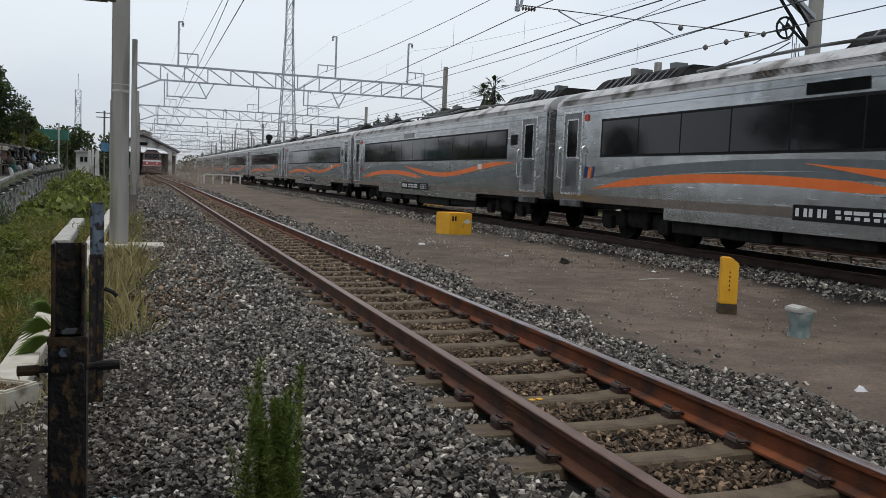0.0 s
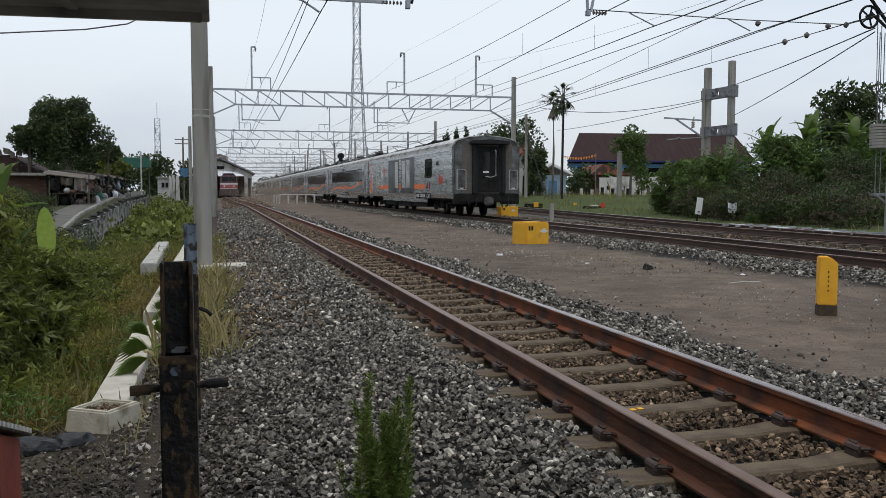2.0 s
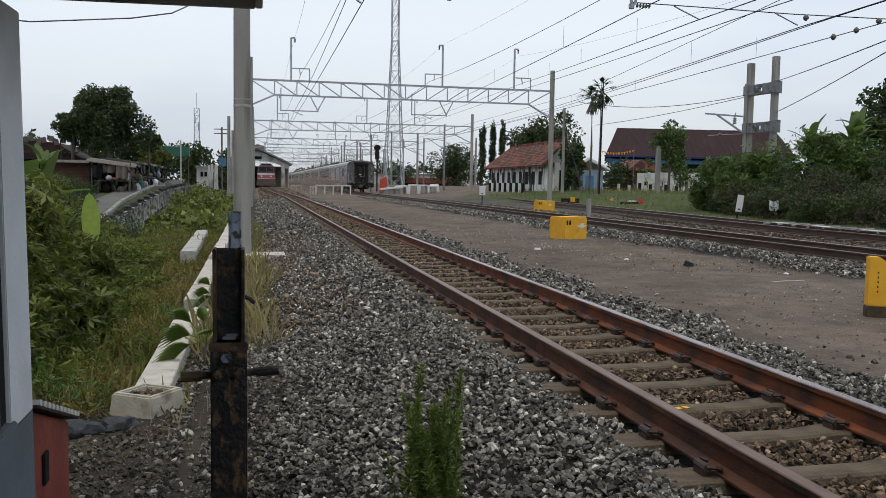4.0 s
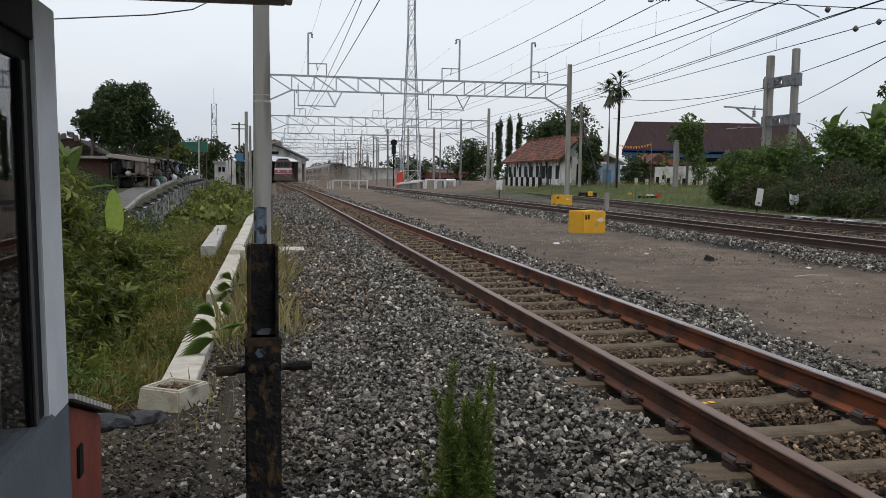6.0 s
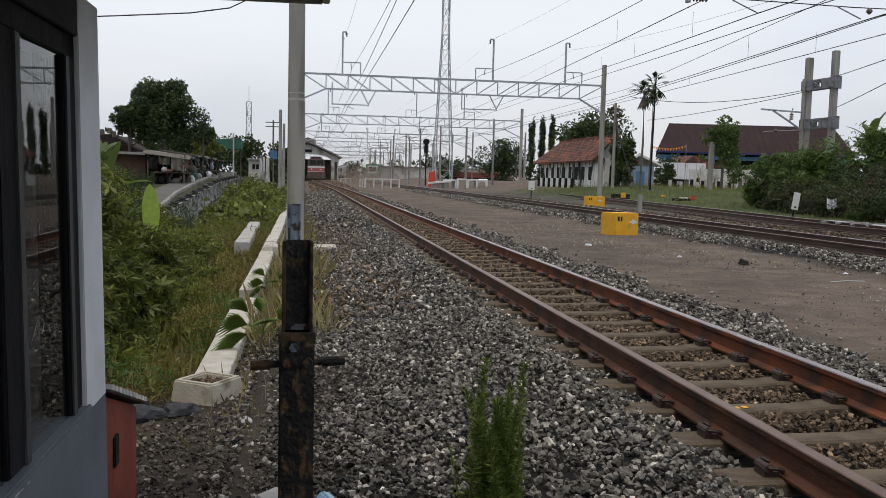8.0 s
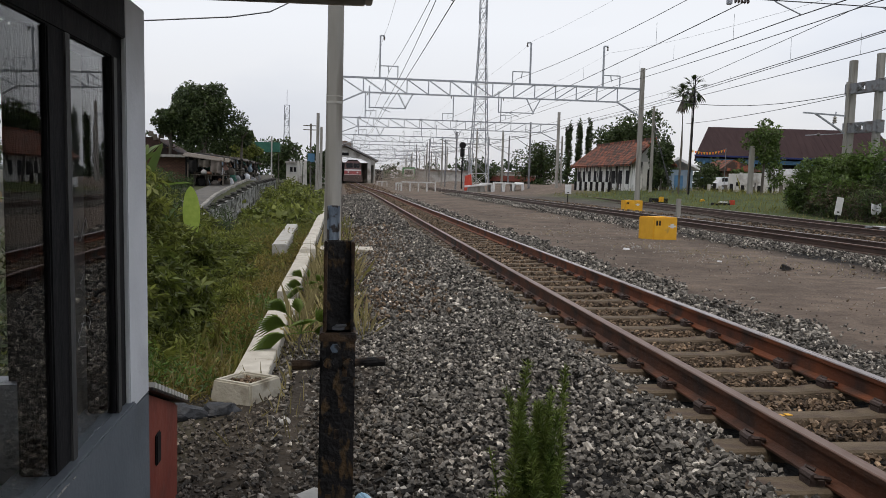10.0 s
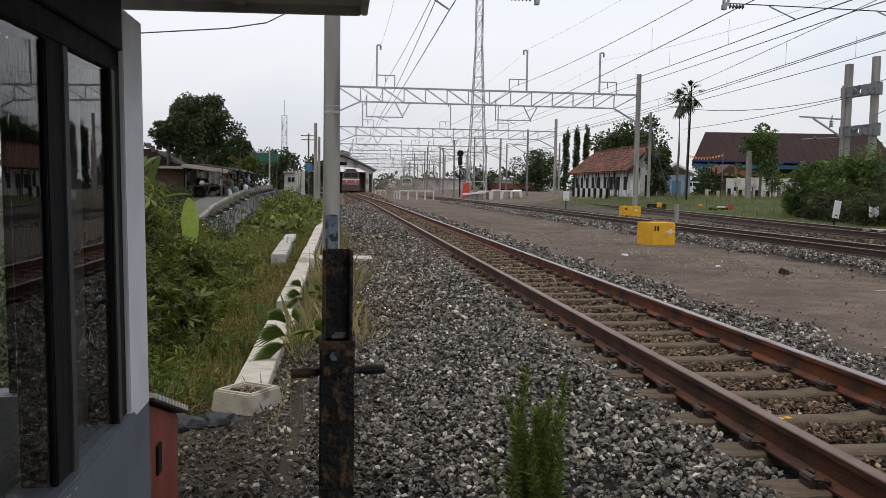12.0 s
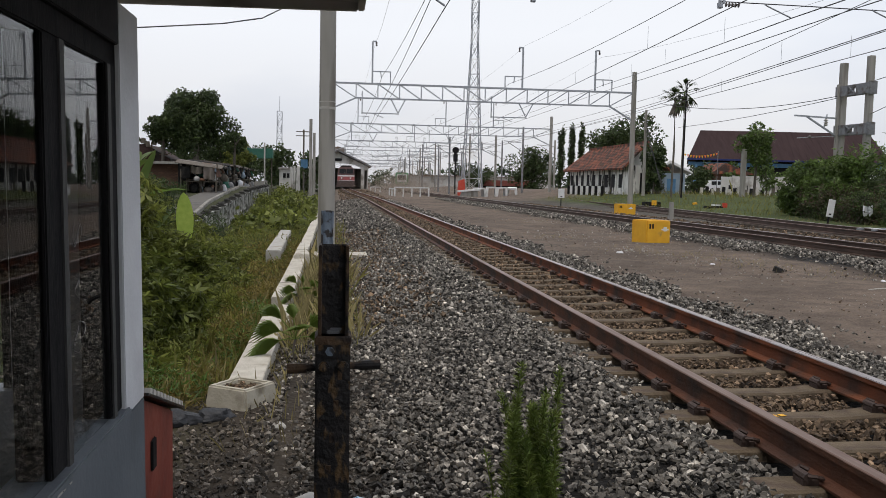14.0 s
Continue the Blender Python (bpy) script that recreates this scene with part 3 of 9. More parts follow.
def sleeper_mesh():
    mb = MB()
    xs = [-1.0, -0.92, -0.72, -0.42, -0.2, 0.2, 0.42, 0.72, 0.92, 1.0]
    tops = [-0.172, -0.163, -0.161, -0.163, -0.18, -0.18, -0.163, -0.161, -0.163, -0.172]
    half = [0.10, 0.105, 0.105, 0.10, 0.085, 0.085, 0.10, 0.105, 0.105, 0.10]
    vs, fs = [], []
    for x, t, h in zip(xs, tops, half):
        vs += [(x, -h, t - 0.012), (x, -h + 0.015, t), (x, h - 0.015, t), (x, h, t - 0.012), (x, h + 0.03, -0.36), (x, -h - 0.03, -0.36)]
    for i in range(len(xs) - 1):
        fs += [(i * 6 + k, i * 6 + (k + 1) % 6, (i + 1) * 6 + (k + 1) % 6, (i + 1) * 6 + k) for k in range(6)]
    fs += [(5, 4, 3, 2, 1, 0), tuple(range((len(xs) - 1) * 6, len(xs) * 6))]
    mb.add(vs, fs)
    return mb


def clip_mesh():
    """A spring clip with its shoulder, beside a rail foot; the rail lies towards -x."""
    mb = MB()
    mb.box(0.0, 0.075, -0.045, 0.045, -0.165, -0.135)
    mb.tube((0.055, -0.05, -0.122), (0.055, 0.05, -0.122), 0.022, 8)
    mb.path([(0.055, 0.05, -0.115), (0.03, 0.075, -0.11), (-0.01, 0.06, -0.125), (-0.02, 0.02, -0.135)], 0.011, 5)
    mb.path([(0.055, -0.05, -0.115), (0.03, -0.07, -0.105), (0.0, -0.04, -0.115)], 0.011, 5)
    return mb


def line_points(f, y0, y1, z, step=4.0, rise=None):
    n = max(2, int((y1 - y0) / step) + 1)
    ys = [y0 + (y1 - y0) * k / (n - 1) for k in range(n)]
    return [(f(y), y, z + (rise(y) if rise else 0.0)) for y in ys]


def track(label, f, z, y0, y1, near, clips=None, rust=None, tie=None, rise=None):
    """A line of rails on concrete sleepers; f gives the centre's x at y."""
    tr = thing("railway_track", label, "track")
    for side in (-0.5685, 0.5685):
        pts = line_points(lambda y: f(y) + side, y0, y1, z, rise=rise)
        rail = part("rail", MB().sweep(RAIL_FOOT, pts), rust or (M_RUST_SHADED if side < 0 else M_RUST), tr, smooth=True)
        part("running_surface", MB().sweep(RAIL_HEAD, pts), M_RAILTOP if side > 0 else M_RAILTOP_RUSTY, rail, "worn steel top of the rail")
    me, cl = sleeper_mesh().data("sleeper", tie or M_SLEEPER), clip_mesh().data("rail_clip", M_CLIP, smooth=True)
    rest = MB()
    k = math.ceil((y0 - SLEEPER_Y0) / SLEEPER_STEP)
    while SLEEPER_Y0 + SLEEPER_STEP * k < y1:
        y = SLEEPER_Y0 + SLEEPER_STEP * k
        yaw = math.degrees(math.atan2(f(y - 0.5) - f(y + 0.5), 1.0)) + (random.random() - 0.5) * 1.2
        m = pose(f(y), y, z + (rise(y) if rise else 0.0) + (random.random() - 0.5) * 0.006, 0, 0, yaw)
        if near[0] < y < near[1]:
            s = new("sleeper", me)
            s.parent, s.matrix_local = tr, m
            if clips and clips[0] < y < clips[1]:
                for x, turn in ((-0.5685 - 0.07, 180), (-0.5685 + 0.07, 0), (0.5685 - 0.07, 180), (0.5685 + 0.07, 0)):
                    c = new("rail_clip", cl)
                    c.parent, c.matrix_local = s, pose(x, 0, 0, 0, 0, turn)
        else:
            rest.box(-1.0, 1.0, -0.1, 0.1, -0.36, -0.165, m)
        k += 1
    if rest.v:
        tagged(part("far_sleepers", rest, tie or M_SLEEPER, tr), kind="stuff")
    return tr


def near_line(y):
    return 0.5685 - 1.22 * smooth01(62, 125, y)


def main_line(y):
    return 8.86


def branch_line(y):
    return 12.5 + 0.112 * max(0.0, y - 22) - 0.03 * max(0, 3 - abs(y - 22))


track("rusty single railway track with worn rail tops on concrete sleepers", near_line, 0.0, -6, 150, (-3, 62), (1, 17), rise=far_rise)
track("main line railway track on dark ballast", main_line, 0.07, -40, 420, (6, 40), rust=M_RUST_DARK, tie=M_SLEEPER_DARK)
track("branch railway track curving away across the yard", branch_line, 0.15, -40, 190, (10, 50), rust=M_RUST_DARK, tie=M_SLEEPER_DARK)


# ---- the departing express train ----
CAR, SIDE = 20.92, 1.49
BODY_PROF = [(-1.44, 0.78), (-1.49, 0.95), (-1.49, 2.96), (1.49, 2.96), (1.49, 0.95), (1.44, 0.78)]
ROOF_PROF = [(-1.495, 2.96), (-1.47, 3.06), (-1.38, 3.19), (-1.2, 3.30), (-0.85, 3.39), (-0.4, 3.44), (0, 3.46), (0.4, 3.44), (0.85, 3.39), (1.2, 3.30), (1.38, 3.19), (1.47, 3.06), (1.495, 2.96)]


def at_s(s):
    """From metres behind the car's front end to its own y."""
    return CAR - s


def ribbon(mb, s0, s1, zf, wf, x=-SIDE - 0.004, n=40):
    """A flat painted band along the near side; zf and wf give its middle height and width."""
    vs, fs = [], []
    for k in range(n + 1):
        s = s0 + (s1 - s0) * k / n
        z, w = zf(s), wf((s - s0) / (s1 - s0))
        vs += [(x, at_s(s), z - w / 2), (x, at_s(s), z + w / 2), (x + 0.003, at_s(s), z + w / 2), (x + 0.003, at_s(s), z - w / 2)]
    for k in range(n):
        fs += [(4 * k + i, 4 * k + (i + 1) % 4, 4 * k + 4 + (i + 1) % 4, 4 * k + 4 + i) for i in range(4)]
    fs += [(3, 2, 1, 0), (4 * n, 4 * n + 1, 4 * n + 2, 4 * n + 3)]
    return mb.add(vs, fs)


def taper(w):
    return lambda u: max(0.012, w * min(1, 6 * u, 6 * (1 - u)))


def side_box(mb, s0, s1, z0, z1, d0=0.0, d1=0.012):
    """A block on the near side between s0 and s1, from d0 to d1 metres out of the wall."""
    return mb.box(-SIDE - d1, -SIDE - d0, at_s(s1), at_s(s0), z0, z1)


def bogie(car, s):
    b = part("bogie", MB().box(-1.05, -0.9, at_s(s) - 1.5, at_s(s) + 1.5, 0.32, 0.62).box(0.9, 1.05, at_s(s) - 1.5, at_s(s) + 1.5, 0.32, 0.62)
             .box(-1.1, 1.1, at_s(s) - 0.35, at_s(s) + 0.35, 0.4, 0.74).tube((-1.1, at_s(s) - 0.45, 0.3), (-1.1, at_s(s) - 0.45, 0.7), 0.1, 10).tube((-1.1, at_s(s) + 0.45, 0.3), (-1.1, at_s(s) + 0.45, 0.7), 0.1, 10)
             .box(-1.16, -1.02, at_s(s) - 1.25, at_s(s) - 0.9, 0.24, 0.52).box(-1.16, -1.02, at_s(s) + 0.9, at_s(s) + 1.25, 0.24, 0.52), M_UNDER, car, bevel=0.02)
    for d in (-1.07, 1.07):
        for x in (-0.5685, 0.5685):
            w = MB().tube((x - 0.065, at_s(s) + d, 0.39), (x + 0.065, at_s(s) + d, 0.39), 0.387, 24)
            w.tube((x - 0.085 * (1 if x > 0 else -1), at_s(s) + d, 0.39), (x - 0.06 * (1 if x > 0 else -1), at_s(s) + d, 0.39), 0.42, 24)
            part("wheel", w, M_UNDER, b)


def underframe(car, boxes):
    for s0, s1, z0 in boxes:
        part("equipment_box", MB().box(-1.32, 1.25, at_s(s1), at_s(s0), z0, 0.676), M_UNDER, car, bevel=0.02)
    part("underframe", MB().box(-1.3, 1.3, 0.5, CAR - 0.5, 0.68, 0.8), M_UNDER, car, bevel=0.02)
    part("coupler", MB().box(-0.12, 0.12, -0.1, 0.7, 0.6, 0.85).box(-0.2, 0.2, -0.12, 0.1, 0.58, 0.92), M_UNDER, car, bevel=0.02)
    part("coupler", MB().box(-0.12, 0.12, CAR - 0.7, CAR - 0.05, 0.6, 0.85), M_UNDER, car, bevel=0.02)


def shell(car, steel=M_STEEL):
    body = MB().prism(BODY_PROF, 0.26, CAR - 0.26)
    part("body", body, steel, car, bevel=0.0)
    ribs = MB()
    for k in range(7):
        z = 2.99 + 0.02 * k
        ribs.box(-SIDE - 0.006 + 0.006 * k, -SIDE + 0.1, 0.5, CAR - 0.5, z, z + 0.008)
    roof = part("roof", MB().prism(ROOF_PROF, 0.26, CAR - 0.26), M_ROOF_TRAIN, car, smooth=True)
    part("roof_ribs", ribs, M_ROOF_TRAIN, roof)
    part("gutter", MB().box(-SIDE - 0.022, -SIDE + 0.01, 0.45, CAR - 0.45, 2.94, 2.985).box(SIDE - 0.01, SIDE + 0.022, 0.45, CAR - 0.45, 2.94, 2.985), M_WHITE, car, "pale gutter strip along the roof edge")
    part("skirt", MB().box(-1.452, -1.40, 4.9, CAR - 4.9, 0.56, 0.785).box(1.40, 1.452, 4.9, CAR - 4.9, 0.56, 0.785), steel, car, "steel lower skirt between the bogies", bevel=0.01)
    for z in (1.74, 2.56):
        part("seam", MB().box(-SIDE - 0.005, -SIDE, 0.45, CAR - 0.45, z, z + 0.012), steel, car)
    part("roof_line", MB().box(-SIDE - 0.004, -SIDE, 0.3, CAR - 0.3, 2.79, 2.803), M_GREYWAVE, car)
    for y0, y1 in ((0.02, 0.27), (CAR - 0.27, CAR - 0.02)):
        part("gangway_bellows", MB().box(-1.15, 1.15, y0, y1, 0.9, 3.13), M_BELLOWS, car, "brown-grey gangway bellows", bevel=0.05)
    for sg in (0, 1):
        for x0, x1 in ((-1.46, -0.7), (0.7, 1.46)):
            y0, y1 = (0.2, 0.27) if sg == 0 else (CAR - 0.27, CAR - 0.2)
            part("end_panel", MB().box(x0, x1, y0, y1, 0.85, 2.98), steel, car, bevel=0.03)


M_BRIGHT = mat("polished_bright_steel", (0.70, 0.70, 0.70), (0.80, 0.80, 0.80), 0.28, 0.8, scale=8)
M_DUSTY_IRON = mat("dusty_coupler_iron", (0.04, 0.036, 0.033), (0.16, 0.15, 0.14), 0.8, scale=9, bump=0.4, bscale=25)
M_DOOR = mat("dull_door_steel", (0.20, 0.205, 0.21), (0.28, 0.285, 0.29), 0.4, 0.5, scale=3, stretch=(1, 1, 0.4), stain=(0.15, 0.15, 0.15), sscale=2)
M_BELLOWS = mat("grimy_bellows_fabric", (0.10, 0.09, 0.08), (0.15, 0.135, 0.12), 0.85, scale=5, stretch=(1, 4, 1))


def side_door(car, s0, material, label, z0=0.98, z1=2.8):
    d = part("door", side_box(MB(), s0, s0 + 0.82, z0, z1, -0.02, 0.008), material, car, label, bevel=0.008)
    wr = MB()
    for a0, a1, b0, b1 in ((s0 + 0.13, s0 + 0.16, 1.77, 2.67), (s0 + 0.64, s0 + 0.67, 1.77, 2.67), (s0 + 0.16, s0 + 0.64, 2.64, 2.67), (s0 + 0.16, s0 + 0.64, 1.77, 1.8)):
        side_box(wr, a0, a1, b0, b1, 0.0, 0.018)
    part("window_rim", wr, M_BRIGHT, d, "bright steel window rim")
    part("door_window", side_box(MB(), s0 + 0.16, s0 + 0.64, 1.8, 2.64, 0.0, 0.014), M_DARKGLASS, d, bevel=0.006)
    if material is M_DOOR:
        part("lower_panel", side_box(MB(), s0 + 0.14, s0 + 0.66, 1.12, 1.72, 0.0, 0.013), M_PANEL, d, bevel=0.006)
    fr = MB()
    side_box(fr, s0 - 0.05, s0, z0, z1 + 0.05, 0, 0.02)
    side_box(fr, s0 + 0.82, s0 + 0.87, z0, z1 + 0.05, 0, 0.02)
    side_box(fr, s0 - 0.05, s0 + 0.87, z1, z1 + 0.05, 0, 0.022)
    side_box(fr, s0 - 0.05, s0 + 0.87, z0 - 0.05, z0, 0, 0.03)
    part("door_frame", fr, M_BRIGHT, d, "bright steel door frame")
    for s in (s0 - 0.16, s0 + 0.98):
        part("grab_rail", MB().path([(-SIDE, at_s(s), 1.3), (-SIDE - 0.07, at_s(s), 1.34), (-SIDE - 0.07, at_s(s), 2.0), (-SIDE, at_s(s), 2.04)], 0.02, 6), M_BRIGHT, d, "bright steel grab rail")
    part("door_handle", side_box(MB(), s0 + 0.68, s0 + 0.76, 1.75, 1.79, 0.0, 0.04), M_WHITE, d)
    part("step", side_box(MB(), s0 - 0.1, s0 + 0.92, 0.66, 0.80, -0.06, 0.0), M_STEEL_DARK, d)


def plate(car, s0, s1, z0, z1):
    p = part("data_plate", side_box(MB(), s0, s1, z0, z1, 0.0, 0.008), M_BLACK, car, "black data plate with white lettering bars")
    mb, s = MB(), s0 + 0.06
    h = z1 - z0
    for k in range(5):
        side_box(mb, s, s + 0.07, z0 + 0.26 * h, z1 - 0.22 * h, 0.007, 0.011)
        s += 0.11 if k not in (0, 2) else 0.17
    s += 0.12
    for k in range(7):
        side_box(mb, s, s + 0.1 + 0.04 * (k % 3), z0 + 0.56 * h, z0 + 0.78 * h, 0.007, 0.011)
        side_box(mb, s + 0.02, s + 0.12, z0 + 0.24 * h, z0 + 0.44 * h, 0.007, 0.011)
        s += 0.17
    for k in range(2):
        s2 = s1 - 0.78 + 0.38 * k
        for a, b, c, d in ((0, 0.3, 0.18, 0.22), (0, 0.3, 0.46, 0.5), (0, 0.3, 0.76, 0.8), (0, 0.02, 0.18, 0.8), (0.28, 0.3, 0.18, 0.8)):
            side_box(mb, s2 + a, s2 + b, z0 + c * h, z0 + d * h, 0.007, 0.011)
    part("lettering_bars", mb, M_WHITE, p)


def air_unit(car, s0, s1):
    prof = [(-1.0, 3.31), (-0.72, 3.58), (-0.6, 3.64), (0.6, 3.64), (0.72, 3.58), (1.0, 3.31)]
    a = part("air_conditioner", MB().prism(prof, at_s(s1), at_s(s0)), M_UNDER, car, "soot-black roof air-conditioning unit", bevel=0.03)
    part("hatch", MB().box(-0.5, -0.2, at_s(s0) - 1.3, at_s(s0) - 1.1, 3.63, 3.78), M_STEEL_DARK, a)
    part("hatch", MB().box(-0.5, -0.2, at_s(s0) - 2.6, at_s(s0) - 2.4, 3.63, 3.78), M_STEEL_DARK, a)
    mb = MB()
    n = int((s1 - s0 - 0.4) / 0.28)
    for k in range(n):
        y = at_s(s1) + 0.25 + 0.28 * k
        mb.bar((-0.985, y + 0.09, 3.35), (-0.74, y + 0.09, 3.59), 0.05, 0.03)
    tagged(part("ribs", mb, M_STEEL_DARK, a), kind="stuff")


def slant(s0, s1, z0, z1, lean):
    """A leaning block on the near side."""
    q = [(s0, z0), (s1, z0), (s1 + lean, z1), (s0 + lean, z1)]
    return MB().add([(x, at_s(s), z) for x in (-SIDE - 0.008, -SIDE) for s, z in q], [(0, 1, 2, 3), (7, 6, 5, 4), (0, 4, 5, 1), (1, 5, 6, 2), (2, 6, 7, 3), (3, 7, 4, 0)])


def wave(a, b, c):
    return lambda s: a + b * math.sin(c(s))


def passenger_car():
    car = thing("train_carriage", "silver stainless-steel express carriage with orange and grey wave stripes", "train carriage", group="express train")
    shell(car)
    underframe(car, [(5.0, 7.8, 0.32), (8.0, 9.9, 0.38), (10.1, 13.3, 0.28), (13.5, 15.8, 0.36)])
    bogie(car, 3.4), bogie(car, 17.5)
    band = part("window_band", side_box(MB(), 2.45, 18.3, 1.78, 2.6, -0.02, 0.006), M_BLACK, car, "black window band")
    for k in range(11):
        s = 2.5 + 15.75 * k / 11
        part("pane", side_box(MB(), s + 0.02, s + 15.75 / 11 - 0.02, 1.83, 2.55, 0.004, 0.010), M_DARKGLASS, band)
    side_door(car, 0.75, M_DOOR, "grey steel carriage door with dark window")
    side_door(car, 19.3, M_DOOR, "grey steel carriage door with dark window")
    part("small_window", side_box(MB(), 18.55, 18.95, 2.15, 2.43, 0.0, 0.012), M_DARKGLASS, car)
    part("seat_sign", side_box(MB(), 16.2, 16.5, 1.5, 1.66, 0.0, 0.01), M_WHITE, car)
    part("destination_board", side_box(MB(), 8.5, 9.7, 2.64, 2.82, 0.0, 0.012), M_DARKGLASS, car)
    part("tail_lamp", side_box(MB(), 1.72, 1.86, 2.6, 2.74, 0.0, 0.03), M_RED, car, "small red side lamp")
    og = MB()
    ribbon(og, 2.1, 11.0, lambda s: 1.07 + 0.3 * math.sin(math.pi * min(1, max(0, (s - 2.1) / 10.5)) ** 0.85), taper(0.16))
    ribbon(og, 8.6, 19.0, lambda s: 1.62 - 0.30 * math.sin(math.pi * 0.5 * min(1, (s - 8.6) / 4.4)) + 0.36 * smooth01(13.0, 18.5, s), taper(0.14), x=-SIDE - 0.006)
    part("orange_wave", og, M_ORANGE, car)
    gr = MB()
    ribbon(gr, 2.1, 14.0, lambda s: 1.34 + 0.26 * math.sin(math.pi * min(1, max(0, (s - 2.1) / 12))), taper(0.19), x=-SIDE - 0.002)
    ribbon(gr, 3.0, 15.5, lambda s: 1.22 + 0.22 * math.sin(math.pi * min(1, max(0, (s - 2.1) / 13))), taper(0.11), x=-SIDE - 0.002)
    ribbon(gr, 10.0, 19.2, lambda s: 1.16 + 0.24 * smooth01(12.5, 19, s), taper(0.18), x=-SIDE - 0.003)
    part("grey_wave", gr, M_GREYWAVE, car)
    mk = part("emblem", slant(1.75, 1.88, 1.32, 1.58, 0.05), M_NAVY, car, "navy and orange slanted emblem")
    part("emblem_stripe", slant(1.95, 2.06, 1.32, 1.56, 0.05), M_ORANGE, mk)
    part("emblem_stripe", slant(2.12, 2.18, 1.32, 1.58, 0.05), M_NAVY, mk)
    plate(car, 8.4, 11.5, 0.76, 1.0)
    for s0, s1 in ((1.0, 4.4), (8.6, 12.2), (16.6, 20.0)):
        air_unit(car, s0, s1)
    part("roof_pipe", MB().path([(-0.95, at_s(s), 3.44 + 0.04 * math.sin(s)) for s in range(5, 20)], 0.03, 6), M_STEEL_DARK, car)
    return car


def bicycle(car):
    b = MB()
    x = -SIDE - 0.012

    def ring(s, z, r, w):
        n = 28
        vs, fs = [], []
        for k in range(n):
            a = 2 * math.pi * k / n
            for rr in (r - w, r + w):
                vs.append((x, at_s(s + rr * math.cos(a)), z + rr * math.sin(a)))
                vs.append((x + 0.01, at_s(s + rr * math.cos(a)), z + rr * math.sin(a)))
        for k in range(n):
            q = [4 * k, 4 * k + 1, 4 * k + 3, 4 * k + 2]
            p = [4 * ((k + 1) % n) + i for i in (0, 1, 3, 2)]
            fs += [(q[i], q[(i + 1) % 4], p[(i + 1) % 4], p[i]) for i in range(4)]
        b.add(vs, fs)

    ring(3.3, 1.72, 0.37, 0.04), ring(4.75, 1.72, 0.37, 0.04)
    for (s0, z0), (s1, z1) in (((3.3, 1.72), (3.78, 2.28)), ((3.78, 2.28), (4.55, 2.28)), ((4.55, 2.28), (3.97, 1.68)), ((3.97, 1.68), (3.3, 1.72)), ((3.66, 2.42), (3.97, 1.68)),
                               ((4.75, 1.72), (4.48, 2.52)), ((4.48, 2.52), (4.3, 2.6)), ((3.5, 2.44), (3.85, 2.42)), ((4.48, 2.52), (4.68, 2.56))):
        b.bar((x + 0.005, at_s(s0), z0), (x + 0.005, at_s(s1), z1), 0.062, 0.01, up=(1, 0, 0))
    part("bicycle_pictogram", b, M_WHITE, car, "white bicycle pictogram")


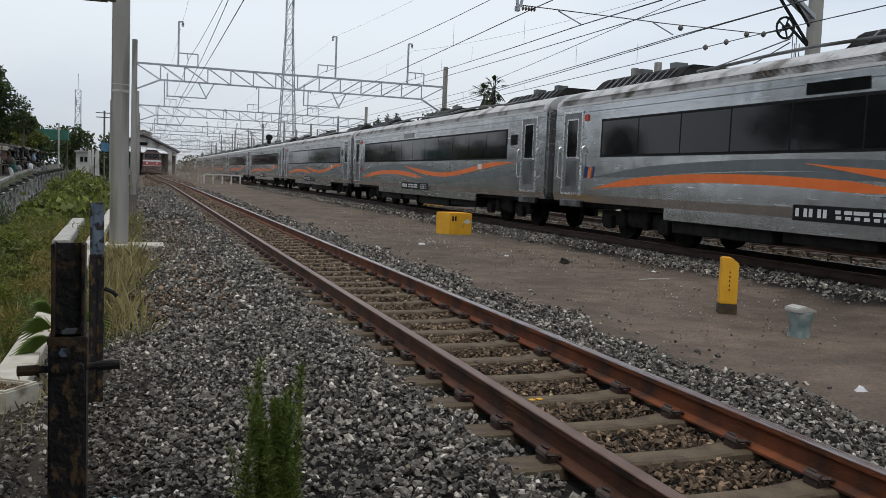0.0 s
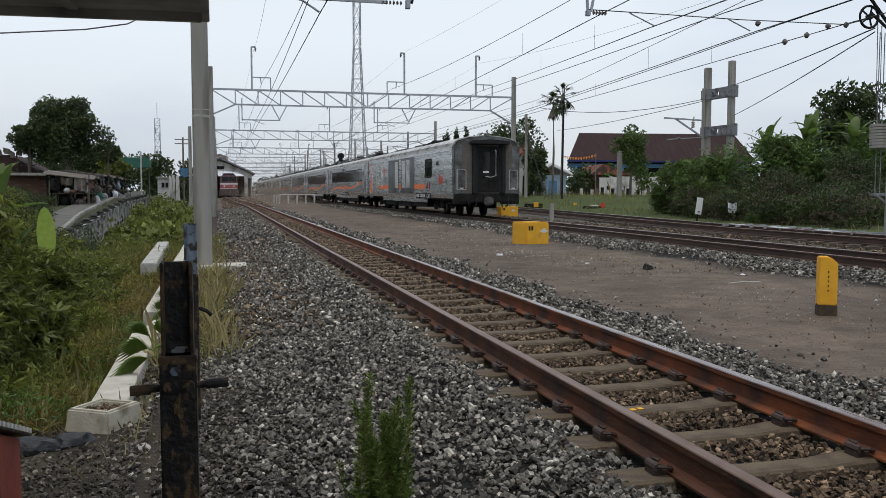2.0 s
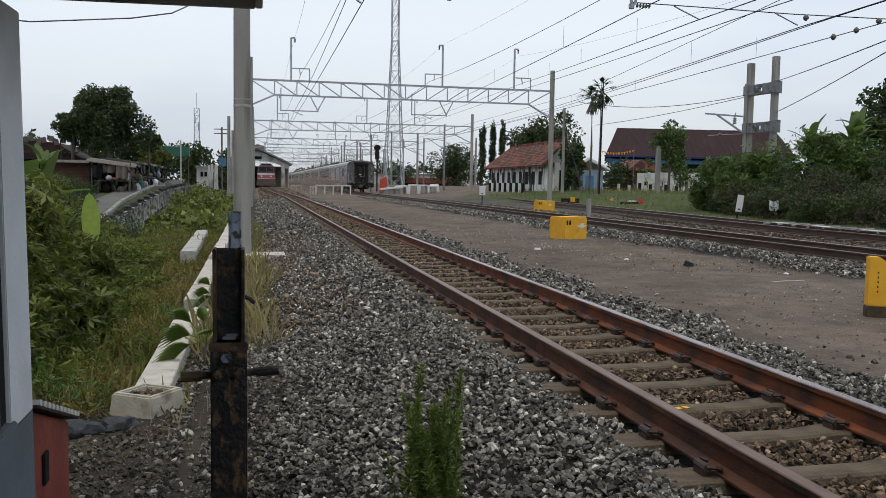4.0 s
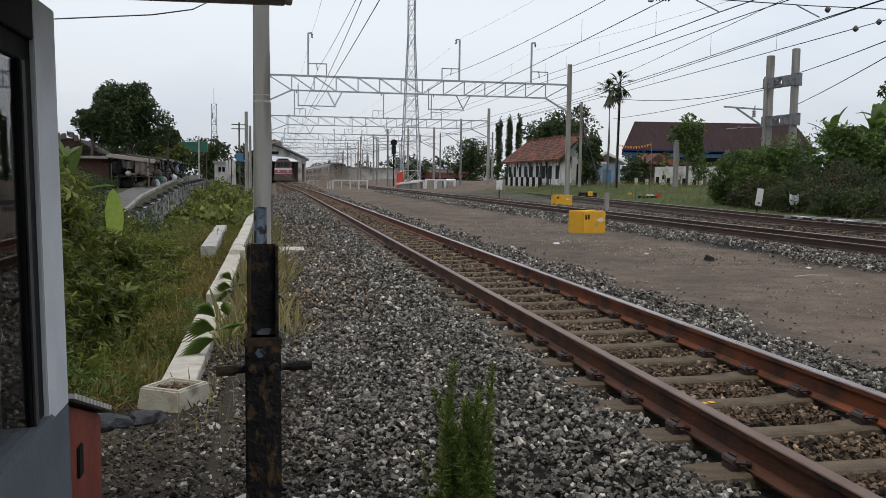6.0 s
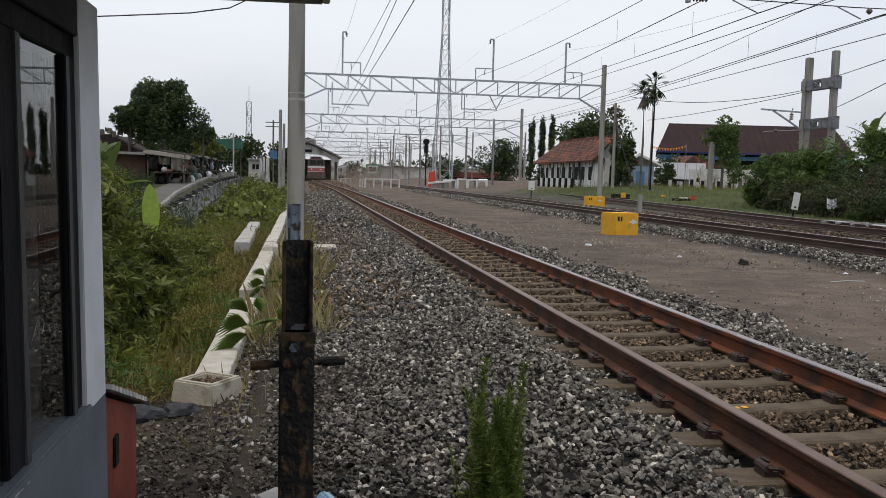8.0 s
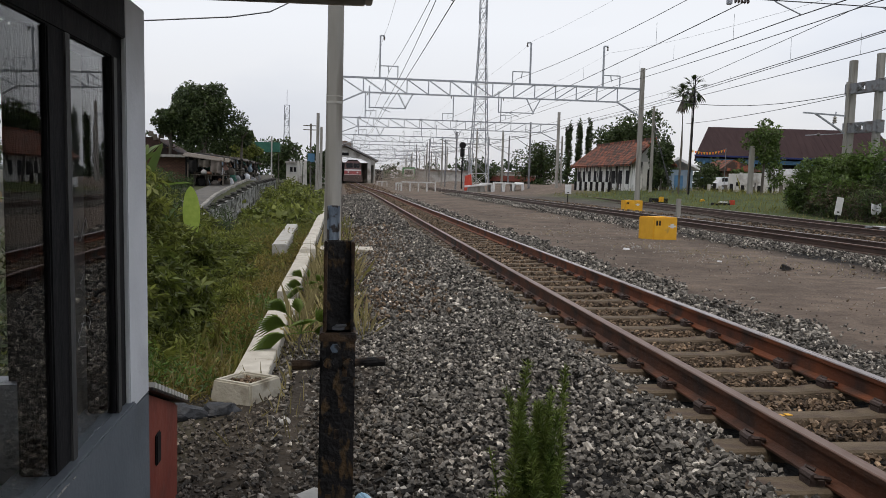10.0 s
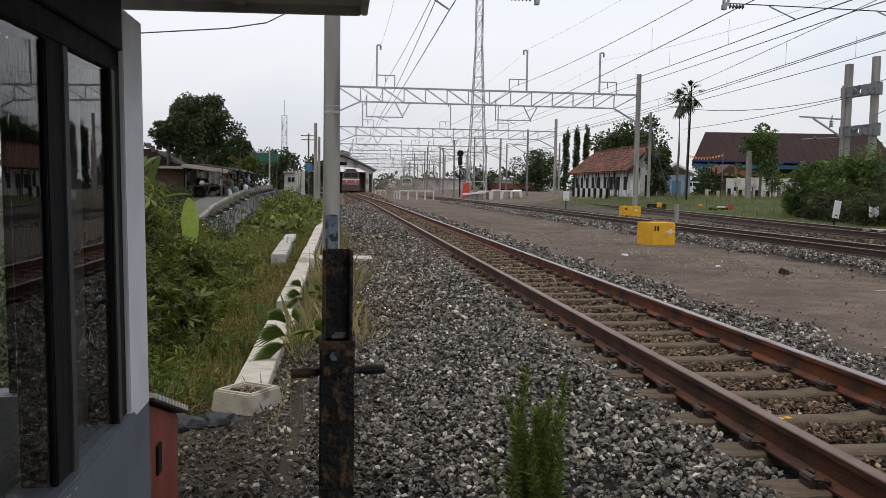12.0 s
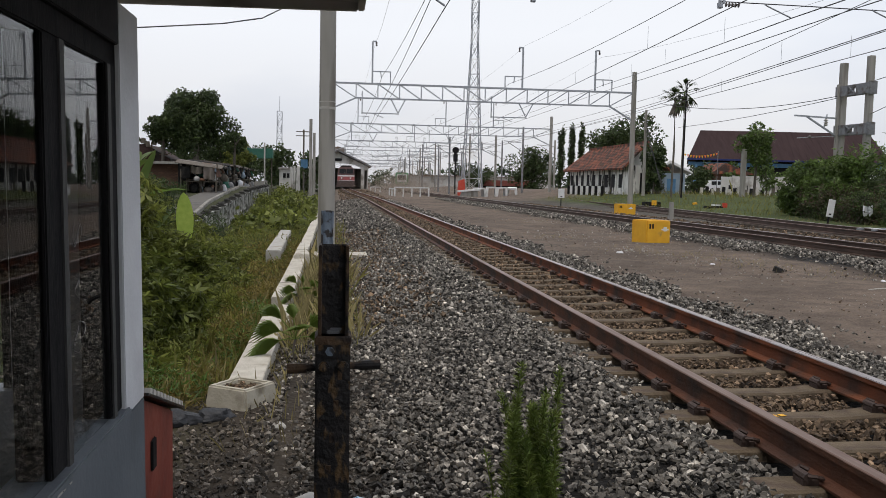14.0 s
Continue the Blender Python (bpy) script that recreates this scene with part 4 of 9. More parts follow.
def service_car():
    car = thing("train_carriage", "silver generator carriage with grilles and orange band, last of train", "train carriage", group="express train")
    shell(car, M_STEEL_TAIL)
    underframe(car, [(5.2, 8.4, 0.32), (8.7, 12.0, 0.28), (12.2, 15.6, 0.34)])
    bogie(car, 3.4), bogie(car, 17.5)
    side_door(car, 0.68, M_ORANGE, "orange carriage door")
    part("dark_window", side_box(MB(), 3.2, 4.3, 1.75, 2.6, 0.0, 0.006), M_DARKGLASS, car)
    bicycle(car)
    for s0, s1, grilles in ((6.85, 9.75, ((8.8, 9.58),)), (10.35, 13.5, ((10.62, 11.42), (11.72, 12.5)))):
        p = part("service_panel", side_box(MB(), s0, s1, 0.98, 2.76, 0.0, 0.02), M_PANEL, car, "dark grey service panel", bevel=0.01)
        rim = MB()
        side_box(rim, s0 - 0.04, s1 + 0.04, 2.76, 2.80, 0.0, 0.035)
        part("panel_rail", rim, M_STEEL_DARK, p)
        for zr in (1.06, 2.69):
            rv = MB()
            for k in range(int((s1 - s0) / 0.22)):
                side_box(rv, s0 + 0.1 + 0.22 * k, s0 + 0.13 + 0.22 * k, zr, zr + 0.03, 0.02, 0.026)
            tagged(part("rivets", rv, M_STEEL, p), kind="stuff")
        for g0, g1 in grilles:
            for k in range(26):
                z = 1.28 + 1.42 * k / 26
                part("slat", side_box(MB(), g0, (g0 + g1) / 2 - 0.02, z, z + 0.036, 0.02, 0.032).box(-SIDE - 0.032, -SIDE - 0.02, at_s(g1), at_s((g0 + g1) / 2 + 0.02), z, z + 0.036), M_WHITE, p)
    for s0, s1 in ((3.6, 6.83), (9.77, 10.33)):
        part("orange_band", side_box(MB(), s0, s1, 1.2, 1.43, 0.0, 0.006), M_ORANGE, car)
    part("orange_band", MB().add([(x, at_s(s), z) for x in (-SIDE - 0.006, -SIDE) for s, z in ((13.52, 1.2), (15.65, 1.2), (16.0, 1.43), (13.52, 1.43))], [(0, 1, 2, 3), (7, 6, 5, 4), (0, 4, 5, 1), (1, 5, 6, 2), (2, 6, 7, 3), (3, 7, 4, 0)]), M_ORANGE, car)
    w = part("window", side_box(MB(), 15.95, 17.1, 1.78, 2.53, 0.0, 0.010), M_DARKGLASS, car)
    wf = MB()
    side_box(wf, 15.9, 15.97, 1.72, 2.59, 0, 0.02), side_box(wf, 17.08, 17.15, 1.72, 2.59, 0, 0.02), side_box(wf, 15.97, 17.08, 1.72, 1.79, 0, 0.02), side_box(wf, 15.97, 17.08, 2.52, 2.59, 0, 0.02), side_box(wf, 15.97, 17.08, 2.22, 2.26, 0, 0.018)
    part("window_frame", wf, M_BLACK, w)
    part("vent", side_box(MB(), 18.02, 18.4, 2.25, 2.42, 0.0, 0.012), M_BLACK, car)
    mk = part("emblem", slant(16.1, 16.34, 1.2, 1.5, 0.06), M_NAVY, car, "navy and orange slanted emblem")
    part("emblem_stripe", slant(16.4, 16.56, 1.2, 1.47, 0.08), M_ORANGE, mk)
    part("emblem_stripe", slant(16.64, 16.74, 1.2, 1.5, 0.06), M_NAVY, mk)
    red = MB().tube((-SIDE - 0.01, at_s(18.62), 1.66), (-SIDE, at_s(18.62), 1.66), 0.16, 18).tube((-SIDE - 0.009, at_s(18.62), 1.52), (-SIDE, at_s(18.62), 1.52), 0.16, 18).tube((-SIDE - 0.008, at_s(19.0), 1.58), (-SIDE, at_s(19.0), 1.58), 0.16, 18)
    part("red_mark", red, M_RED, car, "red painted mark")
    lm = part("lightning_mark", side_box(MB(), 5.3, 5.62, 2.06, 2.46, 0, 0.008), M_ORANGE, car, "orange warning square with a white bolt")
    part("bolt_sign", slant(5.42, 5.5, 2.24, 2.42, 0.05), M_WHITE, lm)
    part("bolt_sign", slant(5.4, 5.46, 2.1, 2.26, 0.06), M_WHITE, lm)
    plate(car, 13.9, 16.95, 0.74, 0.99)
    for s0, s1, h in ((10.5, 13.2, 3.49), (13.35, 15.9, 3.51), (14.2, 14.55, 3.58)):
        part("roof_unit", MB().prism([(-0.8, 3.3), (-0.8, h), (0.6, h), (0.8, 3.3)], at_s(s1), at_s(s0)), M_UNDER, car, "black roof unit", bevel=0.05)
    part("roof_mat", MB().box(-0.8, 0.5, at_s(8.3), at_s(5.2), 3.38, 3.48), M_UNDER, car, bevel=0.02)
    part("roof_pipe", MB().path([(-0.95, at_s(s), 3.40 + 0.02 * math.sin(s)) for s in range(2, 14)], 0.018, 6), M_STEEL_DARK, car)
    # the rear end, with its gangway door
    end = part("rear_wall", MB().prism([(-1.46, 0.95), (-1.46, 2.94), (-1.3, 3.21), (-0.8, 3.36), (0, 3.43), (0.8, 3.36), (1.3, 3.21), (1.46, 2.94), (1.46, 0.95)], 0.05, 0.32), M_STEEL_DARK, car, "dark grey smudged rear wall", bevel=0.05)
    part("gangway_frame", MB().box(-0.68, -0.52, -0.1, 0.08, 1.0, 3.05).box(0.62, 0.78, -0.1, 0.08, 1.0, 3.05).box(-0.68, 0.78, -0.14, 0.08, 3.05, 3.15), M_RUBBER, end, bevel=0.02)
    part("gangway_hood", MB().prism([(-0.8, 3.06), (-0.78, 3.2), (0.05, 3.26), (0.88, 3.2), (0.9, 3.06)], -0.3, 0.06), M_RUBBER, end, "black rubber hood over the gangway", bevel=0.02)
    part("gangway_lining", MB().box(-0.53, -0.42, -0.03, 0.08, 1.0, 3.05).box(0.52, 0.63, -0.03, 0.08, 1.0, 3.05), M_RUBBER, end)
    door = part("gangway_door", MB().box(-0.42, 0.52, -0.02, 0.06, 1.05, 2.98), M_UNDER, end, bevel=0.01)
    part("door_window", MB().box(-0.22, 0.08, -0.03, -0.015, 1.95, 2.72), M_DARKGLASS, door)
    part("handrail", MB().path([(0.33, -0.03, 2.82), (0.35, -0.07, 2.77), (0.35, -0.07, 1.75), (0.12, -0.07, 1.68), (-0.1, -0.06, 1.72)], 0.022, 6), M_CONC_LIGHT, door, "pale handrail")
    part("notice", MB().box(-0.2, 0.05, -0.035, -0.02, 1.86, 1.94), M_WHITE, door)
    for x0, x1 in ((-1.32, -0.95), (0.98, 1.32)):
        p = part("corner_panel", MB().box(x0, x1, 0.012, 0.06, 1.18, 1.98), M_STEEL_DARK, end)
        fr = MB().box(x0 - 0.016, x0, 0.0, 0.06, 1.165, 1.995).box(x1, x1 + 0.016, 0.0, 0.06, 1.165, 1.995).box(x0, x1, 0.0, 0.06, 1.98, 1.995).box(x0, x1, 0.0, 0.06, 1.165, 1.18)
        part("white_rim", fr, M_WHITE, p)
        part("lamp_block", MB().box((x0 + x1) / 2 - 0.08, (x0 + x1) / 2 + 0.08, -0.01, 0.02, 1.2, 1.24), M_WHITE, p)
    part("marker_lamp", MB().tube((0, -0.08, 3.47), (0, 0.1, 3.47), 0.075, 14), M_STEEL_DARK, end)
    part("end_beam", MB().box(-1.3, 1.3, -0.02, 0.2, 0.62, 1.0).box(-1.42, -0.7, 0.0, 0.5, 0.55, 0.98).box(0.7, 1.42, 0.0, 0.5, 0.55, 0.98), M_UNDER, car, bevel=0.02)
    for x, s in ((-0.95, 1), (-0.45, -1), (0.5, 1), (0.95, -1)):
        part("brake_hose", MB().path([(x, 0.0, 0.85), (x + 0.05 * s, -0.12, 0.7), (x + 0.1 * s, -0.14, 0.5), (x + 0.16 * s, -0.06, 0.42)], 0.025, 6), M_RUBBER, car)
    part("coupler_cover", MB().box(-0.18, 0.2, -0.28, 0.0, 0.5, 0.86), M_DUSTY_IRON, car, bevel=0.06)
    return car


TAIL_0, SPEED, RAIL_2 = -22.85, 28.75, 0.07
cars = [service_car(), passenger_car()]
for k in range(7):
    cars.append(copy_thing(cars[1], pose(8.86, 0, RAIL_2)))


# ---- overhead line ----
def lattice(mb, a, b, depth, bays, w=0.06):
    """A plane truss from a to b whose upper chord joins a and b; its diagonals fall towards the middle."""
    a, b = Vector(a), Vector(b)
    dn = Vector((0, 0, -depth))
    u0, u1 = 0.075, 0.916
    mb.bar(a, b, 0.11, 0.11)
    mb.bar(a.lerp(b, u0) + dn, a.lerp(b, u1) + dn, 0.09, 0.09)
    mb.bar(a + Vector((0, 0, -depth * 1.75)), a.lerp(b, u0) + dn, w * 1.4)
    mb.bar(b + Vector((0, 0, -depth * 2.0)), a.lerp(b, u1) + dn, w * 1.6)
    for k in range(bays + 1):
        p = a.lerp(b, u0 + (u1 - u0) * k / bays)
        mb.bar(p, p + dn, w)
        if k < bays:
            q = a.lerp(b, u0 + (u1 - u0) * (k + 1) / bays)
            if k < bays / 2:
                mb.bar(p, q + dn, w)
            else:
                mb.bar(p + dn, q, w)
    mb.bar(a, a.lerp(b, u0) + dn, w)
    mb.bar(b, a.lerp(b, u1) + dn, w)


def portal(y, xl, xr, top, post, jibs, drops, base_l=-0.4, base_r=0.0, bays=14):
    p = thing("catenary_portal", "grey steel truss gantry on concrete posts carrying overhead wires", "gantry", group="catenary gantries")
    for x, b in ((xl, base_l), (xr, base_r)):
        part("post", MB().tube((x, y, b), (x, y, post), 0.17, 16, 0.15), M_CONC, p, smooth=True)
    tr = MB()
    lattice(tr, (xl, y, top), (xr, y, top), 0.88, bays)
    part("truss", tr, M_GALV, p)
    for n_j, x in enumerate(jibs):
        d = -1 if n_j == 1 else 1
        j = part("jib", MB().bar((x, y, top), (x, y, top + 2.55), 0.1).bar((x, y, top + 2.55), (x + 0.25 * d, y, top + 2.55), 0.08).bar((x, y, top + 0.75), (x + 1.1 * d, y, top + 0.75), 0.06)
                 .bar((x + 1.1 * d, y, top + 0.75), (x + 1.1 * d, y, top), 0.06).bar((x + 0.5 * d, y, top + 0.75), (x + 0.55 * d, y, top + 0.35), 0.05), M_GALV, p)
        part("insulator", MB().lathe([(0.03, 0), (0.07, 0.03), (0.03, 0.08), (0.07, 0.11), (0.03, 0.16), (0.07, 0.2), (0.02, 0.24)], 10, pose(x + 0.23 * d, y, top + 2.28)), M_INSUL, j)
    for x in drops:
        low = top - 0.88
        part("registration_arm", MB().bar((x - 0.45, y, low), (x, y, low - 0.85), 0.06).bar((x + 0.45, y, low), (x, y, low - 0.85), 0.06)
             .bar((x - 2.2, y, low - 0.9), (x + 0.05, y, low - 0.9), 0.06).bar((x - 2.2, y, low - 0.95), (x - 2.2, y, low + 0.4), 0.06).bar((x - 1.6, y, low - 0.9), (x - 0.9, y, low - 1.15), 0.035), M_GALV, p)
    return p


PORTALS = [17.7, 53.0, 88.5, 124.0, 159.5, 195.0, 230.0, 265.0]
RIGHT = [13.95, 16.47, 20.2, 21, 21.5, 21.5, 21.5, 21.5]
for k, (py_, xr_) in enumerate(zip(PORTALS, RIGHT)):
    if k == 0:
        continue
    portal(py_, -2.5, xr_, 7.2, 8.5, (-0.1, 9.23, 13.9) if k == 1 else (-0.05, 9.0, 14.0), (1.5, 9.5) if k < 3 else (1.2, 9.5, 15.0), base_r=ground_z(xr_, py_) - 0.1, bays=12)


def wire(mb, pts, r=0.012, sag=0.5, n=10):
    """A sagging wire from support to support."""
    out = []
    for a, b in zip(pts, pts[1:]):
        for i in range(n):
            u = i / n
            out.append(Vector(a).lerp(Vector(b), u) - Vector((0, 0, 4 * sag * u * (1 - u))))
    out.append(Vector(pts[-1]))
    mb.path(out, r, 4)


def overhead(label, near, at_portal, droppers=0, r=0.012, sag=0.25):
    """A wire fixed to the first two gantries, drawn on past the camera and down the line."""
    n, p = Vector((near[0], PORTALS[0], near[1])), Vector((at_portal[0], PORTALS[1], at_portal[1]))
    back = n + (n - p) * 1.0
    pts = [back, n, p] + [(at_portal[0], y, at_portal[1] - 0.1) for y in PORTALS[2:]]
    c = thing("overhead_wire", label, "overhead wire", group="overhead wires")
    w = MB()
    wire(w, pts, r, sag)
    part("strand", w, M_WIRE, c)
    for k in range(droppers):
        u = (k + 0.6) / droppers
        q = n.lerp(p, u)
        part("dropper", MB().bar(q, q + Vector((0, 0, 0.8 - 0.3 * math.sin(math.pi * u))), 0.008), M_GALV, c)


overhead("dark messenger wire over the near track", (0.5, 7.04), (0.5, 7.68))
overhead("dark messenger wire over the near track", (0.17, 6.25), (0.17, 5.53))
overhead("grooved contact wire over the near track", (-0.09, 4.76), (0.28, 5.3), sag=0.06)
overhead("thin feeder wire from the gantry jib", (-0.98, 5.9), (0.08, 9.72), r=0.005)
overhead("dark messenger wire across the yard", (7.8, 6.78), (8.44, 7.52), sag=0.28)
overhead("contact wire over the main line with droppers", (6.1, 5.08), (9.63, 6.17), 3, sag=0.04)
overhead("messenger wire over the main line with droppers", (7.27, 4.83), (14.42, 7.62), 4, sag=0.04)
overhead("dark wire over the main line", (8.94, 5.18), (14.44, 7.23), sag=0.04)
overhead("slack wire slanting across the branch", (12.06, 6.72), (18.1, 7.09), sag=0.03)
overhead("contact wire over the branch line with droppers", (9.88, 4.84), (15.43, 5.83), 3, sag=0.04)
overhead("dark wire beside the branch contact wire", (10.57, 5.05), (15.62, 5.72), sag=0.04)
overhead("anchor wire with bead insulators", (12.38, 5.15), (16.57, 5.91), 3, sag=0.04)
overhead("faint thin feeder wire across the yard", (12.03, 6.67), (14.27, 9.35), r=0.005, sag=0.3)
overhead("thin feeder wire from the gantry jib", (9.48, 8.93), (9.4, 9.9), r=0.005)


def first_portal():
    """The nearest gantry, whose beam hangs above the view."""
    y, xl, xr = PORTALS[0], -2.44, 13.95
    p = thing("catenary_portal", "round concrete post gantry beside the track with white foot slab", "gantry", group="catenary gantries")
    post = part("post", MB().lathe([(0.175, -0.45), (0.165, 2.0), (0.15, 8.5)], 24, pose(xl, y, 0)), M_CONC, p, smooth=True)
    part("band", MB().lathe([(0.166, 2.62), (0.168, 2.63), (0.168, 2.66), (0.166, 2.67)], 24, pose(xl, y, 0)).lathe([(0.166, 2.76), (0.168, 2.77), (0.166, 2.78)], 24, pose(xl, y, 0)), M_CONC_LIGHT, post, "pale steel band")
    part("post", MB().lathe([(0.2, 0.0), (0.19, 3.0), (0.17, 8.6)], 20, pose(xr, y, 0)), M_CONC, p, smooth=True)
    tr = MB()
    lattice(tr, (xl, y - 0.1, 7.4), (xr, y - 0.1, 7.4), 0.9, 13)
    lattice(tr, (xl, y + 0.1, 7.4), (xr, y + 0.1, 7.4), 0.9, 13)
    part("truss", tr, M_GALV, p)
    for x0, x1 in ((-0.85, 1.8),):
        a = part("registration_arm", MB().bar((x0, y, 5.05), (x1 - 0.5, y, 5.05), 0.06).bar((x0, y, 5.05), (x0, y, 6.5), 0.06).path([(x0 + 0.1, y, 5.05), (x0 + 0.4, y, 5.0), (x0 + 0.75, y, 4.78)], 0.022, 6)
                 .bar((x1 - 0.05, y, 6.5), (x1, y, 5.05), 0.05).bar((x1 + 0.45, y, 6.5), (x1, y, 5.05), 0.05), M_GALV, p)
        ins = MB()
        for k in range(6):
            ins.lathe([(0.02, 0), (0.05, 0.015), (0.02, 0.045)], 10, pose(x1 - 0.62 + 0.075 * k, y, 5.05, 0, 90, 0))
        part("insulator", ins, M_INSUL, a)
        part("clamp", MB().box(x1 - 0.13, x1 - 0.03, y - 0.05, y + 0.05, 4.94, 5.12), M_GALV, a, bevel=0.01)
    hanger = part("wire_hanger", MB().bar((5.62, y, 6.5), (5.75, y, 5.1), 0.05).bar((6.1, y, 6.5), (5.82, y, 5.1), 0.05), M_GALV, p)
    part("clamp", MB().box(5.7, 5.8, y - 0.05, y + 0.05, 5.0, 5.12), M_GALV, hanger, bevel=0.01)
    ins = MB()
    for k in range(5):
        ins.lathe([(0.02, 0), (0.055, 0.02), (0.02, 0.05)], 10, pose(5.86 + 0.07 * k, y, 5.08, 0, 90, 0))
    part("insulator", ins, M_INSUL, hanger)
    span = part("cross_wire", MB().path([(5.75, y, 5.14), (7.5, y, 5.13), (8.55, y, 5.12), (9.6, y, 5.11), (12.4, y, 5.14), (13.0, y, 5.3)], 0.012, 5), M_WIRE, p)
    for x in (6.75, 9.2):
        part("steady_arm", MB().path([(x, y, 5.12), (x + 0.08, y, 5.08), (x + 0.6, y, 4.87)], 0.016, 5), M_GALV, span)
    for x, z in ((10.73, 4.66), (11.32, 4.84), (10.0, 5.05), (12.4, 5.13), (11.9, 5.08)):
        part("bead_insulator", MB().lathe([(0.02, -0.07), (0.065, -0.02), (0.065, 0.02), (0.02, 0.07)], 8, pose(x, y, z)), M_INSUL, span)
    arm = part("tension_bracket", MB().bar((13.8, y, 5.0), (12.6, y, 6.3), 0.055).bar((13.8, y, 5.45), (12.95, y, 6.4), 0.05).bar((13.8, y, 4.95), (13.1, y, 5.45), 0.05), M_BLACK, p)
    part("pulley_wheel", MB().tube((13.05, y - 0.05, 5.35), (13.05, y + 0.05, 5.35), 0.07, 12), M_BLACK, arm)
    wheel = MB()
    n = 22
    wheel.path([(13.05 + 0.26 * math.cos(2 * math.pi * k / n), y, 5.35 + 0.26 * math.sin(2 * math.pi * k / n)) for k in range(n + 1)], 0.03, 6)
    for k in range(5):
        wheel.bar((13.05, y, 5.35), (13.05 + 0.26 * math.cos(1.257 * k), y, 5.35 + 0.26 * math.sin(1.257 * k)), 0.03)
    part("pulley_rim", wheel, M_BLACK, arm)
    part("weight_cable", MB().path([(13.3, y, 5.3), (13.35, y, 2.5)], 0.012, 4).path([(13.42, y, 5.3), (13.45, y, 2.5)], 0.012, 4), M_WIRE, p)
    wt = MB()
    for k in range(8):
        wt.lathe([(0.19, 0), (0.215, 0.008), (0.215, 0.062), (0.19, 0.07)], 20, pose(13.45, y, 2.22 + 0.073 * k))
    part("tension_weight", wt, M_CONC, p, "stack of round grey tension weights", smooth=True)
    part("weight_guide", MB().tube((13.38, y, 1.1), (13.38, y, 5.0), 0.012, 6).tube((13.52, y, 1.1), (13.52, y, 5.0), 0.012, 6).bar((13.25, y, 1.1), (13.95, y, 1.1), 0.06).bar((13.4, y, 1.1), (13.9, y, 0.75), 0.05), M_GALV_DARK, p)
    part("foot_slab", MB().box(xl - 0.62, -1.6, y - 0.45, y + 0.35, -0.55, -0.27), M_WHITEWASH, p, "whitewashed concrete foot slab", bevel=0.02)


first_portal()


